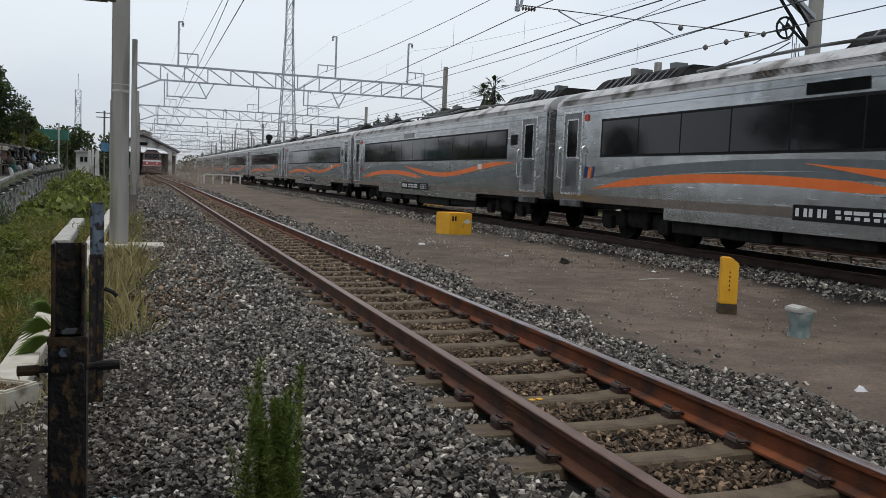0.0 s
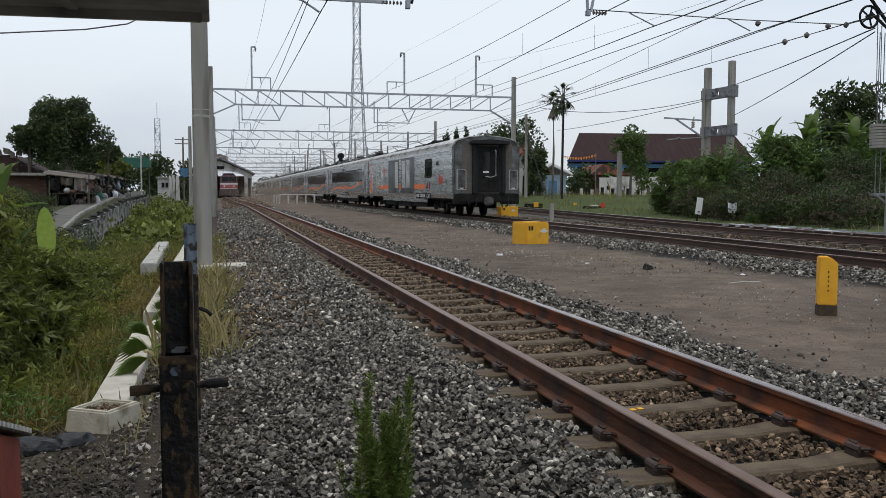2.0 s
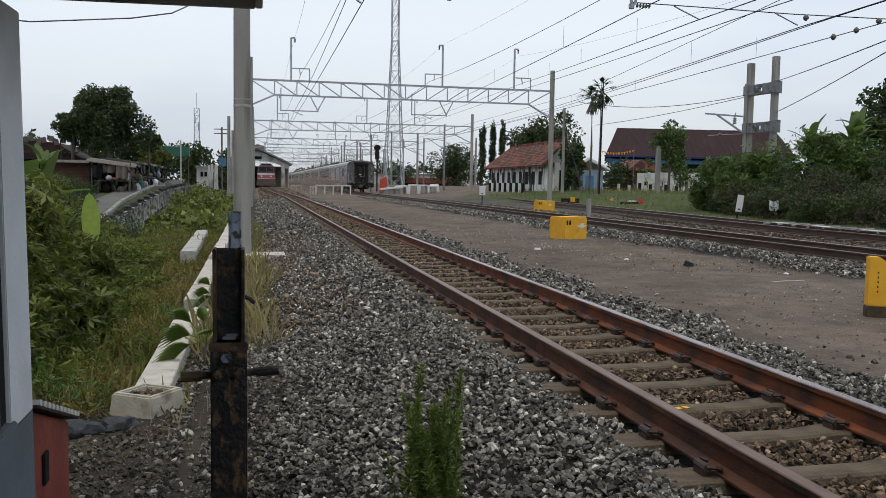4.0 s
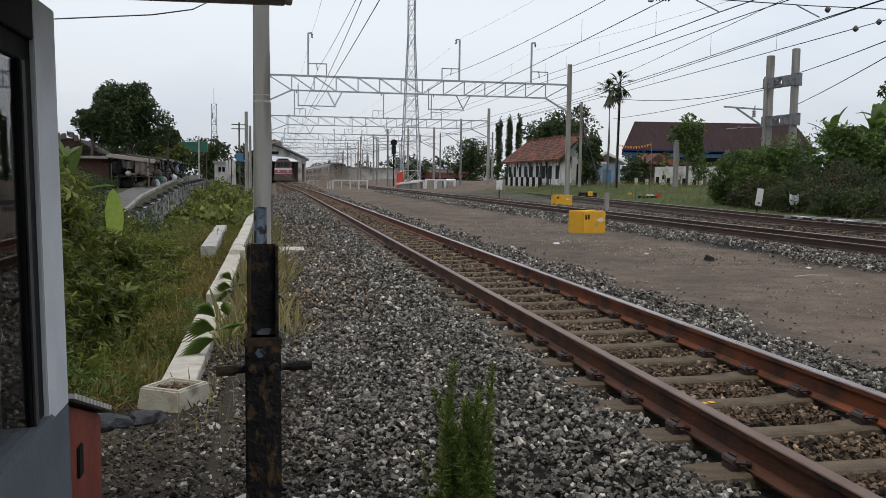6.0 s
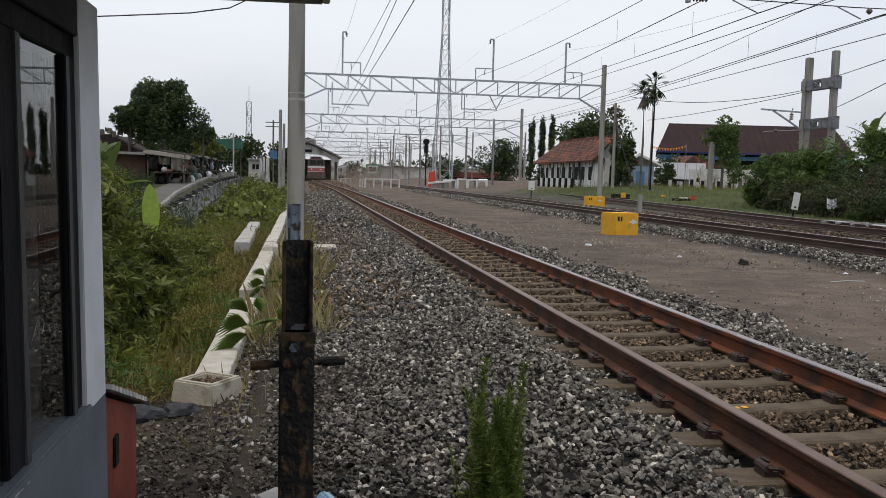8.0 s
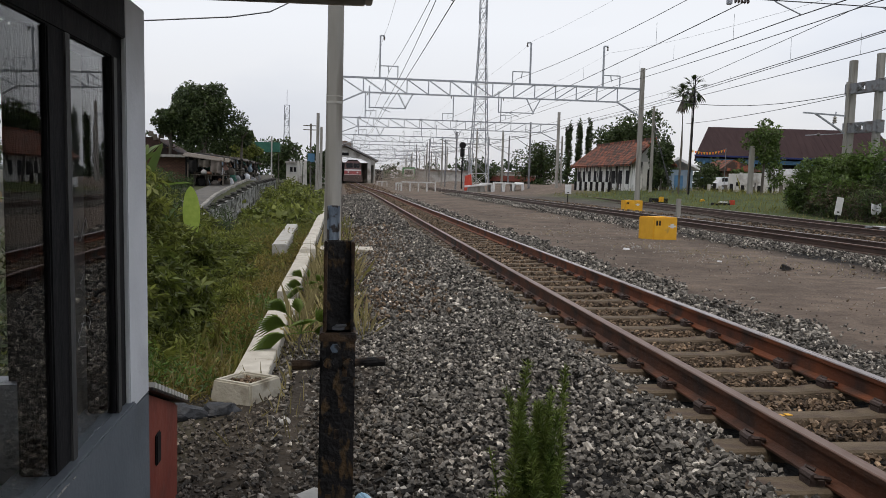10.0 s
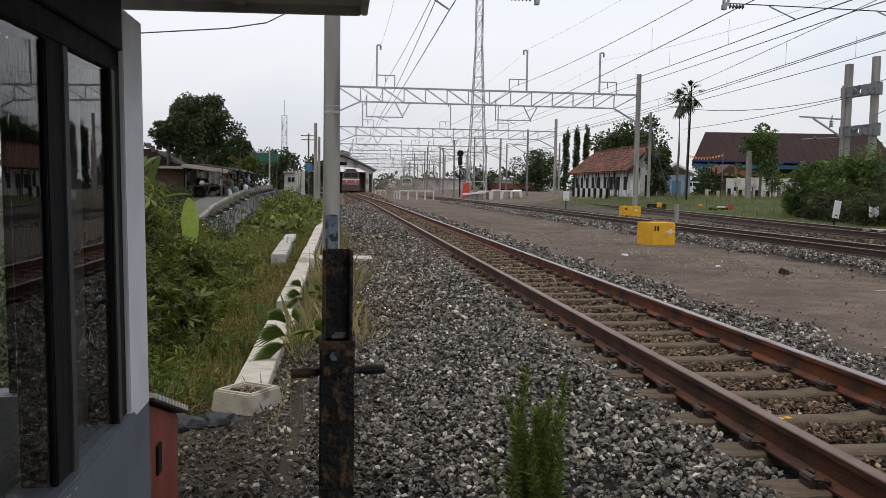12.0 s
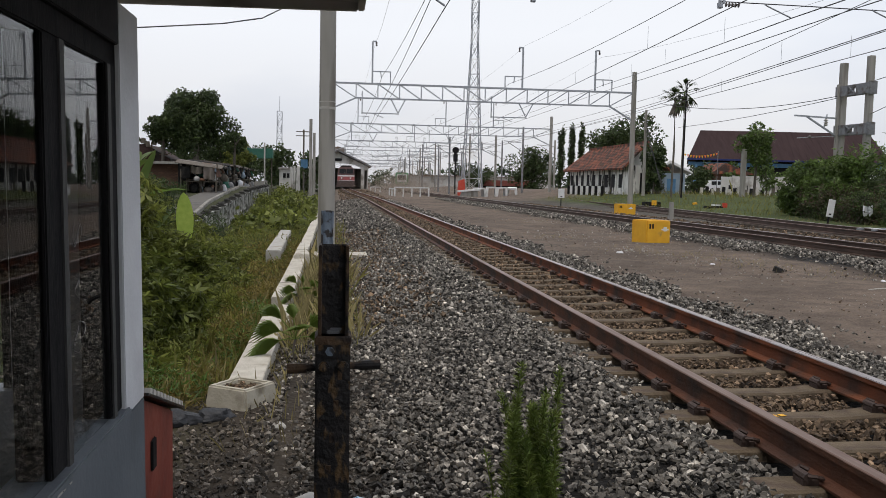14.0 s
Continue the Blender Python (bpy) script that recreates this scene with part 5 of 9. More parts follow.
def double_mast():
    """Two square posts that stand two metres apart along the line, tied by two channel brackets."""
    p = thing("anchor_mast", "pair of square concrete masts joined by two grey steel brackets", "mast")
    a, b = Vector((23.78, 42.0, 0)), Vector((23.95, 40.0, 0))
    part("post", MB().box(a.x - 0.16, a.x + 0.16, a.y - 0.16, a.y + 0.16, -0.2, 7.85), M_CONC, p, bevel=0.02)
    part("post", MB().box(b.x - 0.15, b.x + 0.15, b.y - 0.15, b.y + 0.15, -0.2, 7.95), M_CONC, p, bevel=0.02)
    part("post_rib", MB().box(a.x - 0.3, a.x - 0.16, a.y - 0.08, a.y + 0.08, -0.2, 6.75), M_CONC, p, bevel=0.01)
    d = (b - a).normalized()
    out = Vector((-d.y, d.x, 0)) * -1
    turn = math.degrees(math.atan2(d.y, d.x))
    ln = (b - a).length
    for z in (6.12, 4.12):
        m = pose(a.x, a.y, z, 0, 0, turn)
        br = MB()
        for side in (-0.2, 0.2):
            # two flanges with plates at the ends and a cross of angle iron between
            br.box(-0.3, ln + 0.2, side - 0.02, side + 0.02, 0.0, 0.08, m).box(-0.3, ln + 0.2, side - 0.02, side + 0.02, 0.44, 0.52, m)
            br.box(-0.3, 0.62, side - 0.012, side + 0.012, 0.05, 0.47, m).box(ln - 0.75, ln + 0.2, side - 0.012, side + 0.012, 0.05, 0.47, m)
            for z0, z1 in ((0.05, 0.47), (0.47, 0.05)):
                br.bar(m @ Vector((0.62, side, z0)), m @ Vector((ln - 0.75, side, z1)), 0.06)
        bk = part("bracket", br, M_GALV_DARK, p, "weathered grey steel channel bracket")
        part("bolt_plate", MB().box(ln + 0.2, ln + 0.25, -0.24, 0.24, -0.06, 0.58, m), M_GALV_DARK, bk, bevel=0.01)
        for k in range(4):
            part("bolt", MB().tube(m @ Vector((ln + 0.27, -0.2, 0.05 + 0.14 * k)), m @ Vector((ln + 0.34, -0.2, 0.05 + 0.14 * k)), 0.035, 6), M_GALV_DARK, bk)
    cl = part("cantilever", MB().bar((a.x, a.y, 5.0), (a.x - 2.6, a.y, 5.1), 0.08).bar((a.x, a.y, 3.95), (a.x - 1.9, a.y, 5.05), 0.08).bar((a.x - 0.95, a.y, 4.5), (a.x - 0.8, a.y, 5.2), 0.05).bar((a.x - 2.4, a.y, 3.95), (a.x - 0.3, a.y, 4.1), 0.04), M_GALV, p)
    part("insulator", MB().lathe([(0.04, 0.0), (0.12, 0.05), (0.05, 0.12), (0.12, 0.17), (0.05, 0.24), (0.12, 0.29), (0.04, 0.36)], 10, pose(a.x - 0.85, a.y, 4.6)), M_CONC_LIGHT, cl, "pale porcelain insulator")
    part("insulator", MB().lathe([(0.03, -0.08), (0.09, -0.03), (0.09, 0.03), (0.03, 0.08)], 10, pose(a.x - 1.7, a.y, 4.02)), M_INSUL, cl)
    for a0, b0, sag in (((b.x + 0.1, b.y, 6.7), (13.4, 17.9, 5.14), 0.05), ((b.x + 0.1, b.y, 5.1), (13.4, 17.9, 5.05), 0.08), ((a.x - 0.3, a.y, 6.15), (19.4, 56, 6.9), 0.5), ((a.x - 0.3, a.y, 6.05), (26.5, 70, 6.4), 0.15)):
        w = MB()
        wire(w, [a0, b0], 0.018, sag)
        part("guy_wire", w, M_WIRE, p)


double_mast()


def lattice_tower(x, y, base, top_w, h, z0, label, red=True):
    t = thing("radio_tower", label, "tower")
    n = int(h / (base * 0.75))
    legs, br, br2 = MB(), MB(), MB()

    def half(z):
        return (base + (top_w - base) * min(1, z / (0.62 * h))) / 2
    for k in range(n):
        za, zb = h * k / n, h * (k + 1) / n
        a, b = half(za), half(zb)
        for i, j in ((-1, -1), (1, -1), (1, 1), (-1, 1)):
            legs.bar((x + i * a, y + j * a, z0 + za), (x + i * b, y + j * b, z0 + zb), 0.11)
        tgt = br if k % 2 else br2
        for (i, j), (k2, l) in (((-1, -1), (1, -1)), ((1, -1), (1, 1)), ((1, 1), (-1, 1)), ((-1, 1), (-1, -1))):
            tgt.bar((x + i * a, y + j * a, z0 + za), (x + k2 * b, y + l * b, z0 + zb), 0.05)
            tgt.bar((x + k2 * a, y + l * a, z0 + za), (x + i * b, y + j * b, z0 + zb), 0.05)
            tgt.bar((x + i * b, y + j * b, z0 + zb), (x + k2 * b, y + l * b, z0 + zb), 0.05)
    part("frame", legs, M_GALV, t), tagged(part("bracing", br, M_GALV, t), kind="stuff"), tagged(part("bracing", br2, M_WHITE if red else M_GALV, t), kind="stuff")
    part("antenna", MB().tube((x, y, z0 + h), (x, y, z0 + h + 4), 0.06), M_GALV, t)
    part("panel_antenna", MB().box(x - 0.5, x - 0.3, y - 0.1, y + 0.1, z0 + h * 0.8, z0 + h * 0.8 + 1.6), M_GALV, t)
    part("panel_antenna", MB().box(x + 0.3, x + 0.5, y - 0.1, y + 0.1, z0 + h * 0.72, z0 + h * 0.72 + 1.6), M_GALV, t)


lattice_tower(17.2, 122, 2.7, 0.95, 34, 0, "tall white and grey steel lattice radio tower")
lattice_tower(-17.0, 230, 2.3, 1.3, 19.4, 0, "distant grey lattice radio mast above the trees", red=False)


# ---- plants ----
LEAF = np.array([[(0, 0, 0), (0.28, 0.5, 0.06), (0, 1, -0.05), (-0.28, 0.5, 0.06)], [(0, 0, 0), (0.2, 0.42, 0.1), (0.06, 1, -0.12), (-0.2, 0.42, 0.1)], [(0, 0, 0), (0.34, 0.55, 0.02), (0, 1, 0.1), (-0.34, 0.55, 0.02)]])
LEAF_F = [(0, 1, 2), (0, 2, 3)]
NARROW = LEAF * np.array([0.42, 1, 1])
BLADE = np.array([[(-0.012, 0, 0), (0.012, 0, 0), (0.03, 0.06, 0.55), (0.10, 0.16, 1.0)], [(-0.012, 0, 0), (0.012, 0, 0), (-0.02, 0.03, 0.6), (-0.05, 0.10, 1.0)], [(-0.012, 0, 0), (0.012, 0, 0), (0.0, 0.12, 0.5), (0.02, 0.36, 0.9)]])
DROOP = np.array([[(0, 0, 0), (0.17, 0.35, -0.02), (0, 1, -0.4), (-0.17, 0.35, -0.02)], [(0, 0, 0), (0.14, 0.4, 0.08), (0.05, 1, -0.15), (-0.14, 0.4, 0.08)], [(0, 0, 0), (0.2, 0.45, -0.1), (-0.04, 0.95, -0.5), (-0.2, 0.45, -0.1)]])
BLADE_F = [(0, 1, 2), (0, 2, 3)]

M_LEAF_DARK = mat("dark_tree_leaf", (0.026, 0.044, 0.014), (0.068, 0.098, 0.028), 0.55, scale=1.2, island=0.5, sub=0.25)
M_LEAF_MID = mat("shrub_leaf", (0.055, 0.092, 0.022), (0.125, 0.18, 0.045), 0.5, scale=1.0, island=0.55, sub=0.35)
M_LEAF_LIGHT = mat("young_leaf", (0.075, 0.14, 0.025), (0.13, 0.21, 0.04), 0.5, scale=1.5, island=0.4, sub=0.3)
M_OLIVE = mat("olive_weed_leaf", (0.12, 0.105, 0.026), (0.27, 0.205, 0.06), 0.65, scale=1.1, island=0.5, sub=0.3)
M_BANANA = mat("banana_leaf", (0.11, 0.19, 0.035), (0.19, 0.29, 0.06), 0.42, scale=3, stretch=(1, 6, 6), island=0.2, sub=0.35, bump=0.15, bscale=30)
M_DRY = mat("dry_grass", (0.22, 0.185, 0.075), (0.36, 0.30, 0.14), 0.8, scale=1.2, island=0.4, sub=0.25)
M_GRASS = mat("green_grass", (0.125, 0.13, 0.026), (0.25, 0.225, 0.058), 0.7, scale=0.9, island=0.4, sub=0.3)
M_BANK_LEAF = mat("bank_weed_leaf", (0.082, 0.106, 0.02), (0.20, 0.218, 0.048), 0.55, scale=1.2, island=0.6, sub=0.35)
M_BARK = mat("grey_brown_bark", (0.09, 0.075, 0.06), (0.16, 0.14, 0.115), 0.9, scale=6, stretch=(2, 2, 0.4), bump=0.5, bscale=20)
M_FAR_LEAF = mat("distant_foliage", (0.035, 0.055, 0.028), (0.07, 0.095, 0.05), 0.8, scale=0.4, island=0.45, sub=0.2)


# a hand of five drooping leaflets
PALMATE = np.concatenate([np.stack([[(c * v[1] - s * v[0], s * v[1] + c * v[0], v[2] - 0.3 * v[1] * v[1]) for v in leaf] for leaf in NARROW * np.array([1.25, 1, 1])])
                          for c, s in ((math.cos(a), math.sin(a)) for a in (-1.9, -0.95, 0.0, 0.95, 1.9))], axis=1)
PALMATE_F = [tuple(i + 4 * k for i in f) for k in range(5) for f in LEAF_F]


def clump_points(rng, centre, radii, count, clumps, size=0.34, inner=0.45):
    """Leaf places in uneven clumps round the outside of a crown."""
    d = rng.normal(size=(clumps, 3))
    d /= np.linalg.norm(d, axis=1, keepdims=True)
    c = np.asarray(centre) + d * np.asarray(radii) * rng.uniform(inner, 1.0, (clumps, 1))
    w = rng.uniform(0.6, 1.35, clumps)
    k = rng.integers(0, clumps, count)
    p = rng.normal(size=(count, 3))
    p /= np.linalg.norm(p, axis=1, keepdims=True)
    p *= rng.uniform(0.35, 1.0, (count, 1)) ** 0.5
    return c[k] + p * (w[k] * size)[:, None] * np.asarray(radii)


def tree(label, x, y, base, top, radii, leaves, leaf, material, seed, trunk=0.16, clumps=26, category="tree", trunk_material=None, shape=LEAF, size=0.34, inner=0.45):
    rng = np.random.default_rng(seed)
    t = thing("tree" if category == "tree" else category.replace(" ", "_"), label, category)
    cz = top - radii[2]
    wood = MB()
    wood.tube((x, y, base - 0.2), (x + 0.1, y, cz - radii[2] * 0.5), trunk, 8, trunk * 0.7)
    for k in range(7):
        a = k * 0.9 + seed
        wood.tube((x + 0.1, y, cz - radii[2] * (0.6 - 0.05 * k)), (x + radii[0] * 0.6 * math.cos(a), y + radii[1] * 0.6 * math.sin(a), cz + radii[2] * (0.1 + 0.08 * k) - 0.2), trunk * 0.5, 6, trunk * 0.15)
    part("trunk", wood, trunk_material or M_BARK, t)
    pts = clump_points(rng, (x, y, cz), radii, leaves, clumps, size, inner)
    crown = scatter("crown", shape, LEAF_F, pts, leaf * rng.uniform(0.6, 1.3, leaves), material, "", "", seed=seed)
    del crown["kind"]
    crown.parent = t
    return t


def shrub(label, spots, leaves, leaf, material, seed, shape=LEAF, category="shrub", group="", hand=False):
    """Several low leafy mounds that grow as one thicket; spots of (x, y, z, rx, ry, rz)."""
    rng = np.random.default_rng(seed)
    pts = np.concatenate([clump_points(rng, s[:3], s[3:], max(40, int(leaves * s[3] * s[5] / sum(q[3] * q[5] for q in spots))), 16, 0.45) for s in spots])
    return scatter("thicket" if len(spots) > 1 else "bush", PALMATE if hand else shape, PALMATE_F if hand else LEAF_F, pts, leaf * rng.uniform(0.6, 1.35, len(pts)), material, label, category, upright=hand, tilt=0.7, seed=seed, kind="stuff" if len(spots) > 1 else "")


def frond(mb, root, yaw, lift, length, width, droop, n=8, base=0.06):
    """A long arching leaf with a folded middle."""
    yaw, lift = radians(yaw), radians(lift)
    d = Vector((math.cos(yaw), math.sin(yaw), 0))
    s = Vector((-math.sin(yaw), math.cos(yaw), 0))
    vs, fs = [], []
    for k in range(n + 1):
        u = k / n
        r = length * (u * math.cos(lift) + 0.08 * u * u)
        z = length * (u * math.sin(lift) - droop * u * u)
        w = width * 0.5 * math.sin(math.pi * min(1, u * (1 - base) + base)) ** 0.6
        p = Vector(root) + d * r + Vector((0, 0, z))
        vs += [p - s * w + Vector((0, 0, 0.12 * w)), p - Vector((0, 0, 0.12 * w)), p + s * w + Vector((0, 0, 0.12 * w))]
    for k in range(n):
        fs += [(3 * k, 3 * k + 1, 3 * k + 4, 3 * k + 3), (3 * k + 1, 3 * k + 2, 3 * k + 5, 3 * k + 4)]
    mb.add(vs, fs)
    return mb


def banana_plant(x, y, base, height, seed, leaves=8, scale=1.0, label="banana plant with broad torn green leaves", pale=0.45, lift=(35, 78)):
    rng = random.Random(seed)
    b = thing("banana_plant", label, "banana plant", group="banana plants")
    part("stem", MB().tube((x, y, base - 0.1), (x, y, base + height * 0.55), 0.09 * scale, 10, 0.06 * scale), M_LEAF_LIGHT, b)
    for k in range(leaves):
        mb = frond(MB(), (x, y, base + height * rng.uniform(0.42, 0.58)), 360 * k / leaves + rng.uniform(-25, 25), rng.uniform(*lift), 1.25 * scale * rng.uniform(0.8, 1.2), 0.30 * scale, rng.uniform(0.15, 0.6), 10)
        part("leaf", mb, M_BANANA if rng.random() < pale else M_LEAF_MID, b, smooth=True)
    return b


def grass(name, x0, x1, y0, y1, count, height, material, label, seed, keep=None):
    rng = np.random.default_rng(seed)
    x, y = rng.uniform(x0, x1, count), rng.uniform(y0, y1, count)
    if keep is not None:
        ok = keep(x, y, rng)
        x, y = x[ok], y[ok]
    z = np.array([ground_z(a, b) for a, b in zip(x, y)]) - 0.02
    h = height * rng.lognormal(-0.1, 0.35, len(x))
    scatter(name, BLADE, BLADE_F, np.stack([x, y, z], 1), np.stack([h * 1.1, h * 1.1, h], 1), material, label, "grass", upright=True, tilt=0.32, seed=seed)


# ---- left of the track: kerb, drain, posts ----
def kerb():
    k = thing("concrete_kerb", "whitewashed crumbling concrete kerb edging the ballast", "kerb")
    rng = random.Random(4)
    y = 6.75
    while y < 44:
        ln = 1.6 if y < 20 else 3.2
        if not 9.7 < y < 10.2:
            dx, dz = (rng.random() - 0.5) * 0.012, (rng.random() - 0.5) * 0.015
            x = -2.93 - 0.004 * (y - 7)
            part("kerb_block", MB().box(x - 0.13 + dx, x + 0.13 + dx, y + 0.003, y + ln - 0.003, -0.9, -0.35 + dz), M_WHITEWASH, k, bevel=0.007)
        y += ln
    part("kerb_block", MB().box(-0.13, 0.13, -0.35, 0.3, -0.2, 0.14, pose(-2.86, 10.35, -0.5, 8, 5, -14)), M_WHITEWASH, k, "tilted broken kerb block", bevel=0.03)
    part("kerb_block", MB().box(-0.6, 0.12, -0.09, 0.09, -0.2, 0.02, pose(-3.2, 6.42, -0.5, 0, 0, 6)), M_WHITEWASH, k, bevel=0.02)


kerb()


def drain_box():
    """A square concrete box with sloped sides, open on top."""
    d = thing("drain_box", "square whitewashed concrete drain box filled with rubble", "drain box", pose(-2.91, 6.36, -0.56, 0, 0, 57))
    t, b, i = 0.166, 0.20, 0.118
    vs = []
    for r, z in ((b, 0.0), (t, 0.285), (i, 0.285), (i, 0.235)):
        vs += [(-r, -r, z), (r, -r, z), (r, r, z), (-r, r, z)]
    fs = [(4 * k + j, 4 * k + (j + 1) % 4, 4 * k + 4 + (j + 1) % 4, 4 * k + 4 + j) for k in range(3) for j in range(4)] + [(3, 2, 1, 0), (12, 13, 14, 15)]
    part("box", MB().add(vs, fs), mat("cream_limewashed_concrete", (0.40, 0.365, 0.29), (0.51, 0.475, 0.395), 0.85, scale=7, bump=0.3, bscale=40, stain=(0.22, 0.19, 0.14), sscale=5, slo=0.56, shi=0.7), d, bevel=0.012)
    rng = np.random.default_rng(8)
    p = np.stack([rng.uniform(-0.12, 0.12, 120), rng.uniform(-0.12, 0.12, 120), rng.uniform(0.235, 0.262, 120)], 1)
    s = scatter("rubble", ROCK, BOX_F, p, 0.03 * rng.uniform(0.6, 1.3, 120), M_STONE_BROWN, "", "", seed=8)
    s.parent = d


drain_box()
def lump(x, y, z, sx, sy, sz, seed, material, label):
    rng = np.random.default_rng(seed)
    bm = bmesh.new()
    bmesh.ops.create_icosphere(bm, subdivisions=3, radius=1.0)
    mb = MB()
    for v in bm.verts:
        k = 0.86 + 0.3 * noise.noise(v.co * 1.7 + Vector((seed, 0, 0))) + 0.1 * noise.noise(v.co * 5)
        v.co = Vector((v.co.x * sx, v.co.y * sy, max(-0.3, v.co.z) * sz)) * k
    mb.add([v.co.copy() for v in bm.verts], [[v.index for v in f.verts] for f in bm.faces])
    bm.free()
    solid("stone", mb, material, label, "stone", smooth=True, m=pose(x, y, z, 0, 0, 10 * seed))


lump(-2.62, 5.75, -0.44, 0.075, 0.06, 0.05, 3, M_CONC_LIGHT, "pale rounded stone on the gravel")
lump(-1.58, 3.12, -0.33, 0.07, 0.06, 0.05, 4, M_CONC, "grey stone at the foot of the weed")
solid("drain_wall", MB().box(-0.17, 0.17, -4.15, 4.15, -0.45, 0.0), M_CONC_LIGHT, "low pale concrete drain wall among weeds", "wall", bevel=0.02, m=pose(-3.74, 24.0, -0.40, 0, 0, 1.3))


M_TARLUMP = mat("tar_soaked_sacking", (0.010, 0.011, 0.013), (0.05, 0.053, 0.06), 0.6, scale=14, bump=0.8, bscale=22)
lump(-3.3, 5.9, -0.42, 0.22, 0.09, 0.085, 1, M_TARLUMP, "black lump of tar-soaked sacking beside the drain box")
lump(-3.05, 5.98, -0.42, 0.15, 0.09, 0.08, 2, M_TARLUMP, "black lump of tar-soaked sacking beside the drain box")
M_FLANGE = mat("rust_brown_iron", (0.05, 0.028, 0.016), (0.12, 0.07, 0.035), 0.75, scale=14, bump=0.5, bscale=40, stain=(0.015, 0.013, 0.012), sscale=9, slo=0.48, shi=0.58)


def iron_post():
    p = thing("iron_post", "black tarred iron post with rusty patches and a cross bar", "post")
    x, y = -2.265, 3.21
    part("shaft", MB().box(x - 0.052, x + 0.052, y - 0.012, y, -0.6, 0.955), M_TARRED, p, bevel=0.004)
    for x0 in (x - 0.052, x + 0.04):
        part("flange", MB().box(x0, x0 + 0.012, y - 0.06, y + 0.05, -0.6, 0.955), M_FLANGE, p, "rust-brown flange edge", bevel=0.003)
    for k in range(5):
        part("scale_patch", MB().box(x - 0.035 + 0.013 * k, x - 0.015 + 0.012 * k, y - 0.0705, y - 0.066, 0.05 + 0.11 * k, 0.075 + 0.115 * k), M_FLANGE, p, bevel=0.001)
    part("sleeve", MB().box(x - 0.06, x + 0.06, y - 0.068, y + 0.055, -0.6, 0.642), M_TARRED, p, bevel=0.006)
    bar = part("cross_bar", MB().tube((x - 0.155, y - 0.03, 0.522), (x + 0.165, y - 0.03, 0.536), 0.013, 10).tube((x - 0.157, y - 0.03, 0.522), (x - 0.09, y - 0.03, 0.524), 0.018, 10).tube((x + 0.09, y - 0.03, 0.532), (x + 0.165, y - 0.03, 0.536), 0.017, 10), M_FLANGE, p)
    for dx in (-0.03, 0.035):
        part("clamp_nut", MB().tube((x + dx, y - 0.1, 0.54), (x + dx, y - 0.06, 0.54), 0.02, 8), M_TARRED, p, bevel=0.004)
    part("collar", MB().box(x - 0.063, x + 0.063, y - 0.073, y + 0.058, 0.612, 0.642), M_FLANGE, p, "rust-brown collar", bevel=0.004)
    part("bolt", MB().tube((x - 0.01, y - 0.08, 0.59), (x - 0.01, y - 0.06, 0.59), 0.016, 6), M_BLUEIRON, p)
    part("weld_patch", MB().box(x - 0.022, x + 0.022, y - 0.03, y - 0.013, 0.643, 0.656).box(x - 0.012, x + 0.03, y - 0.034, y - 0.015, 0.656, 0.664), M_GALV_DARK, p, "grey weld bead", bevel=0.003)


iron_post()


def rail_stub():
    p = thing("rail_stub", "upright blue-grey painted iron stub behind the post", "post")
    x, y = -2.315, 6.3
    part("shaft", MB().box(x - 0.03, x + 0.03, y - 0.01, y + 0.01, -0.6, 0.97).box(x - 0.045, x - 0.03, y - 0.04, y + 0.04, -0.6, 0.97).box(x + 0.03, x + 0.042, y - 0.025, y + 0.025, -0.6, 0.97), M_BLUEIRON, p, bevel=0.004)
    part("foot_section", MB().box(x - 0.048, x - 0.0, y - 0.043, y + 0.043, -0.6, 0.62).box(x + 0.0, x + 0.045, y - 0.028, y + 0.028, -0.6, 0.62), M_TARRED, p, "rust-blackened lower part", bevel=0.004)
    part("hook", MB().path([(x + 0.05, y, 0.38), (x + 0.1, y - 0.02, 0.36), (x + 0.13, y - 0.02, 0.33)], 0.014, 6), M_BLACK, p)


rail_stub()
solid("plastic_scrap", MB().prism([(-0.06, 0), (-0.05, 0.05), (-0.01, 0.10), (0.04, 0.08), (0.06, 0.0)], -0.08, 0.08), mat("pale_blue_plastic", (0.30, 0.52, 0.66), (0.42, 0.62, 0.74), 0.35, scale=14, bump=0.4, bscale=30),
      "crumpled pale blue plastic beside the iron post", "litter", bevel=0.01, m=pose(-2.12, 4.15, -0.42, 0, 0, 20))
solid("broken_slab", MB().prism([(-0.12, 0), (-0.10, 0.06), (0.02, 0.08), (0.11, 0.05), (0.13, 0)], -0.10, 0.14), M_CONC_LIGHT, "pale broken piece of concrete on the ground", "rubble", bevel=0.02, m=pose(-2.33, 4.3, -0.45, 0, 0, 30))

M_NEEDLE = mat("feathery_weed_leaf", (0.10, 0.16, 0.03), (0.25, 0.31, 0.07), 0.55, scale=9, island=0.55, sub=0.35)


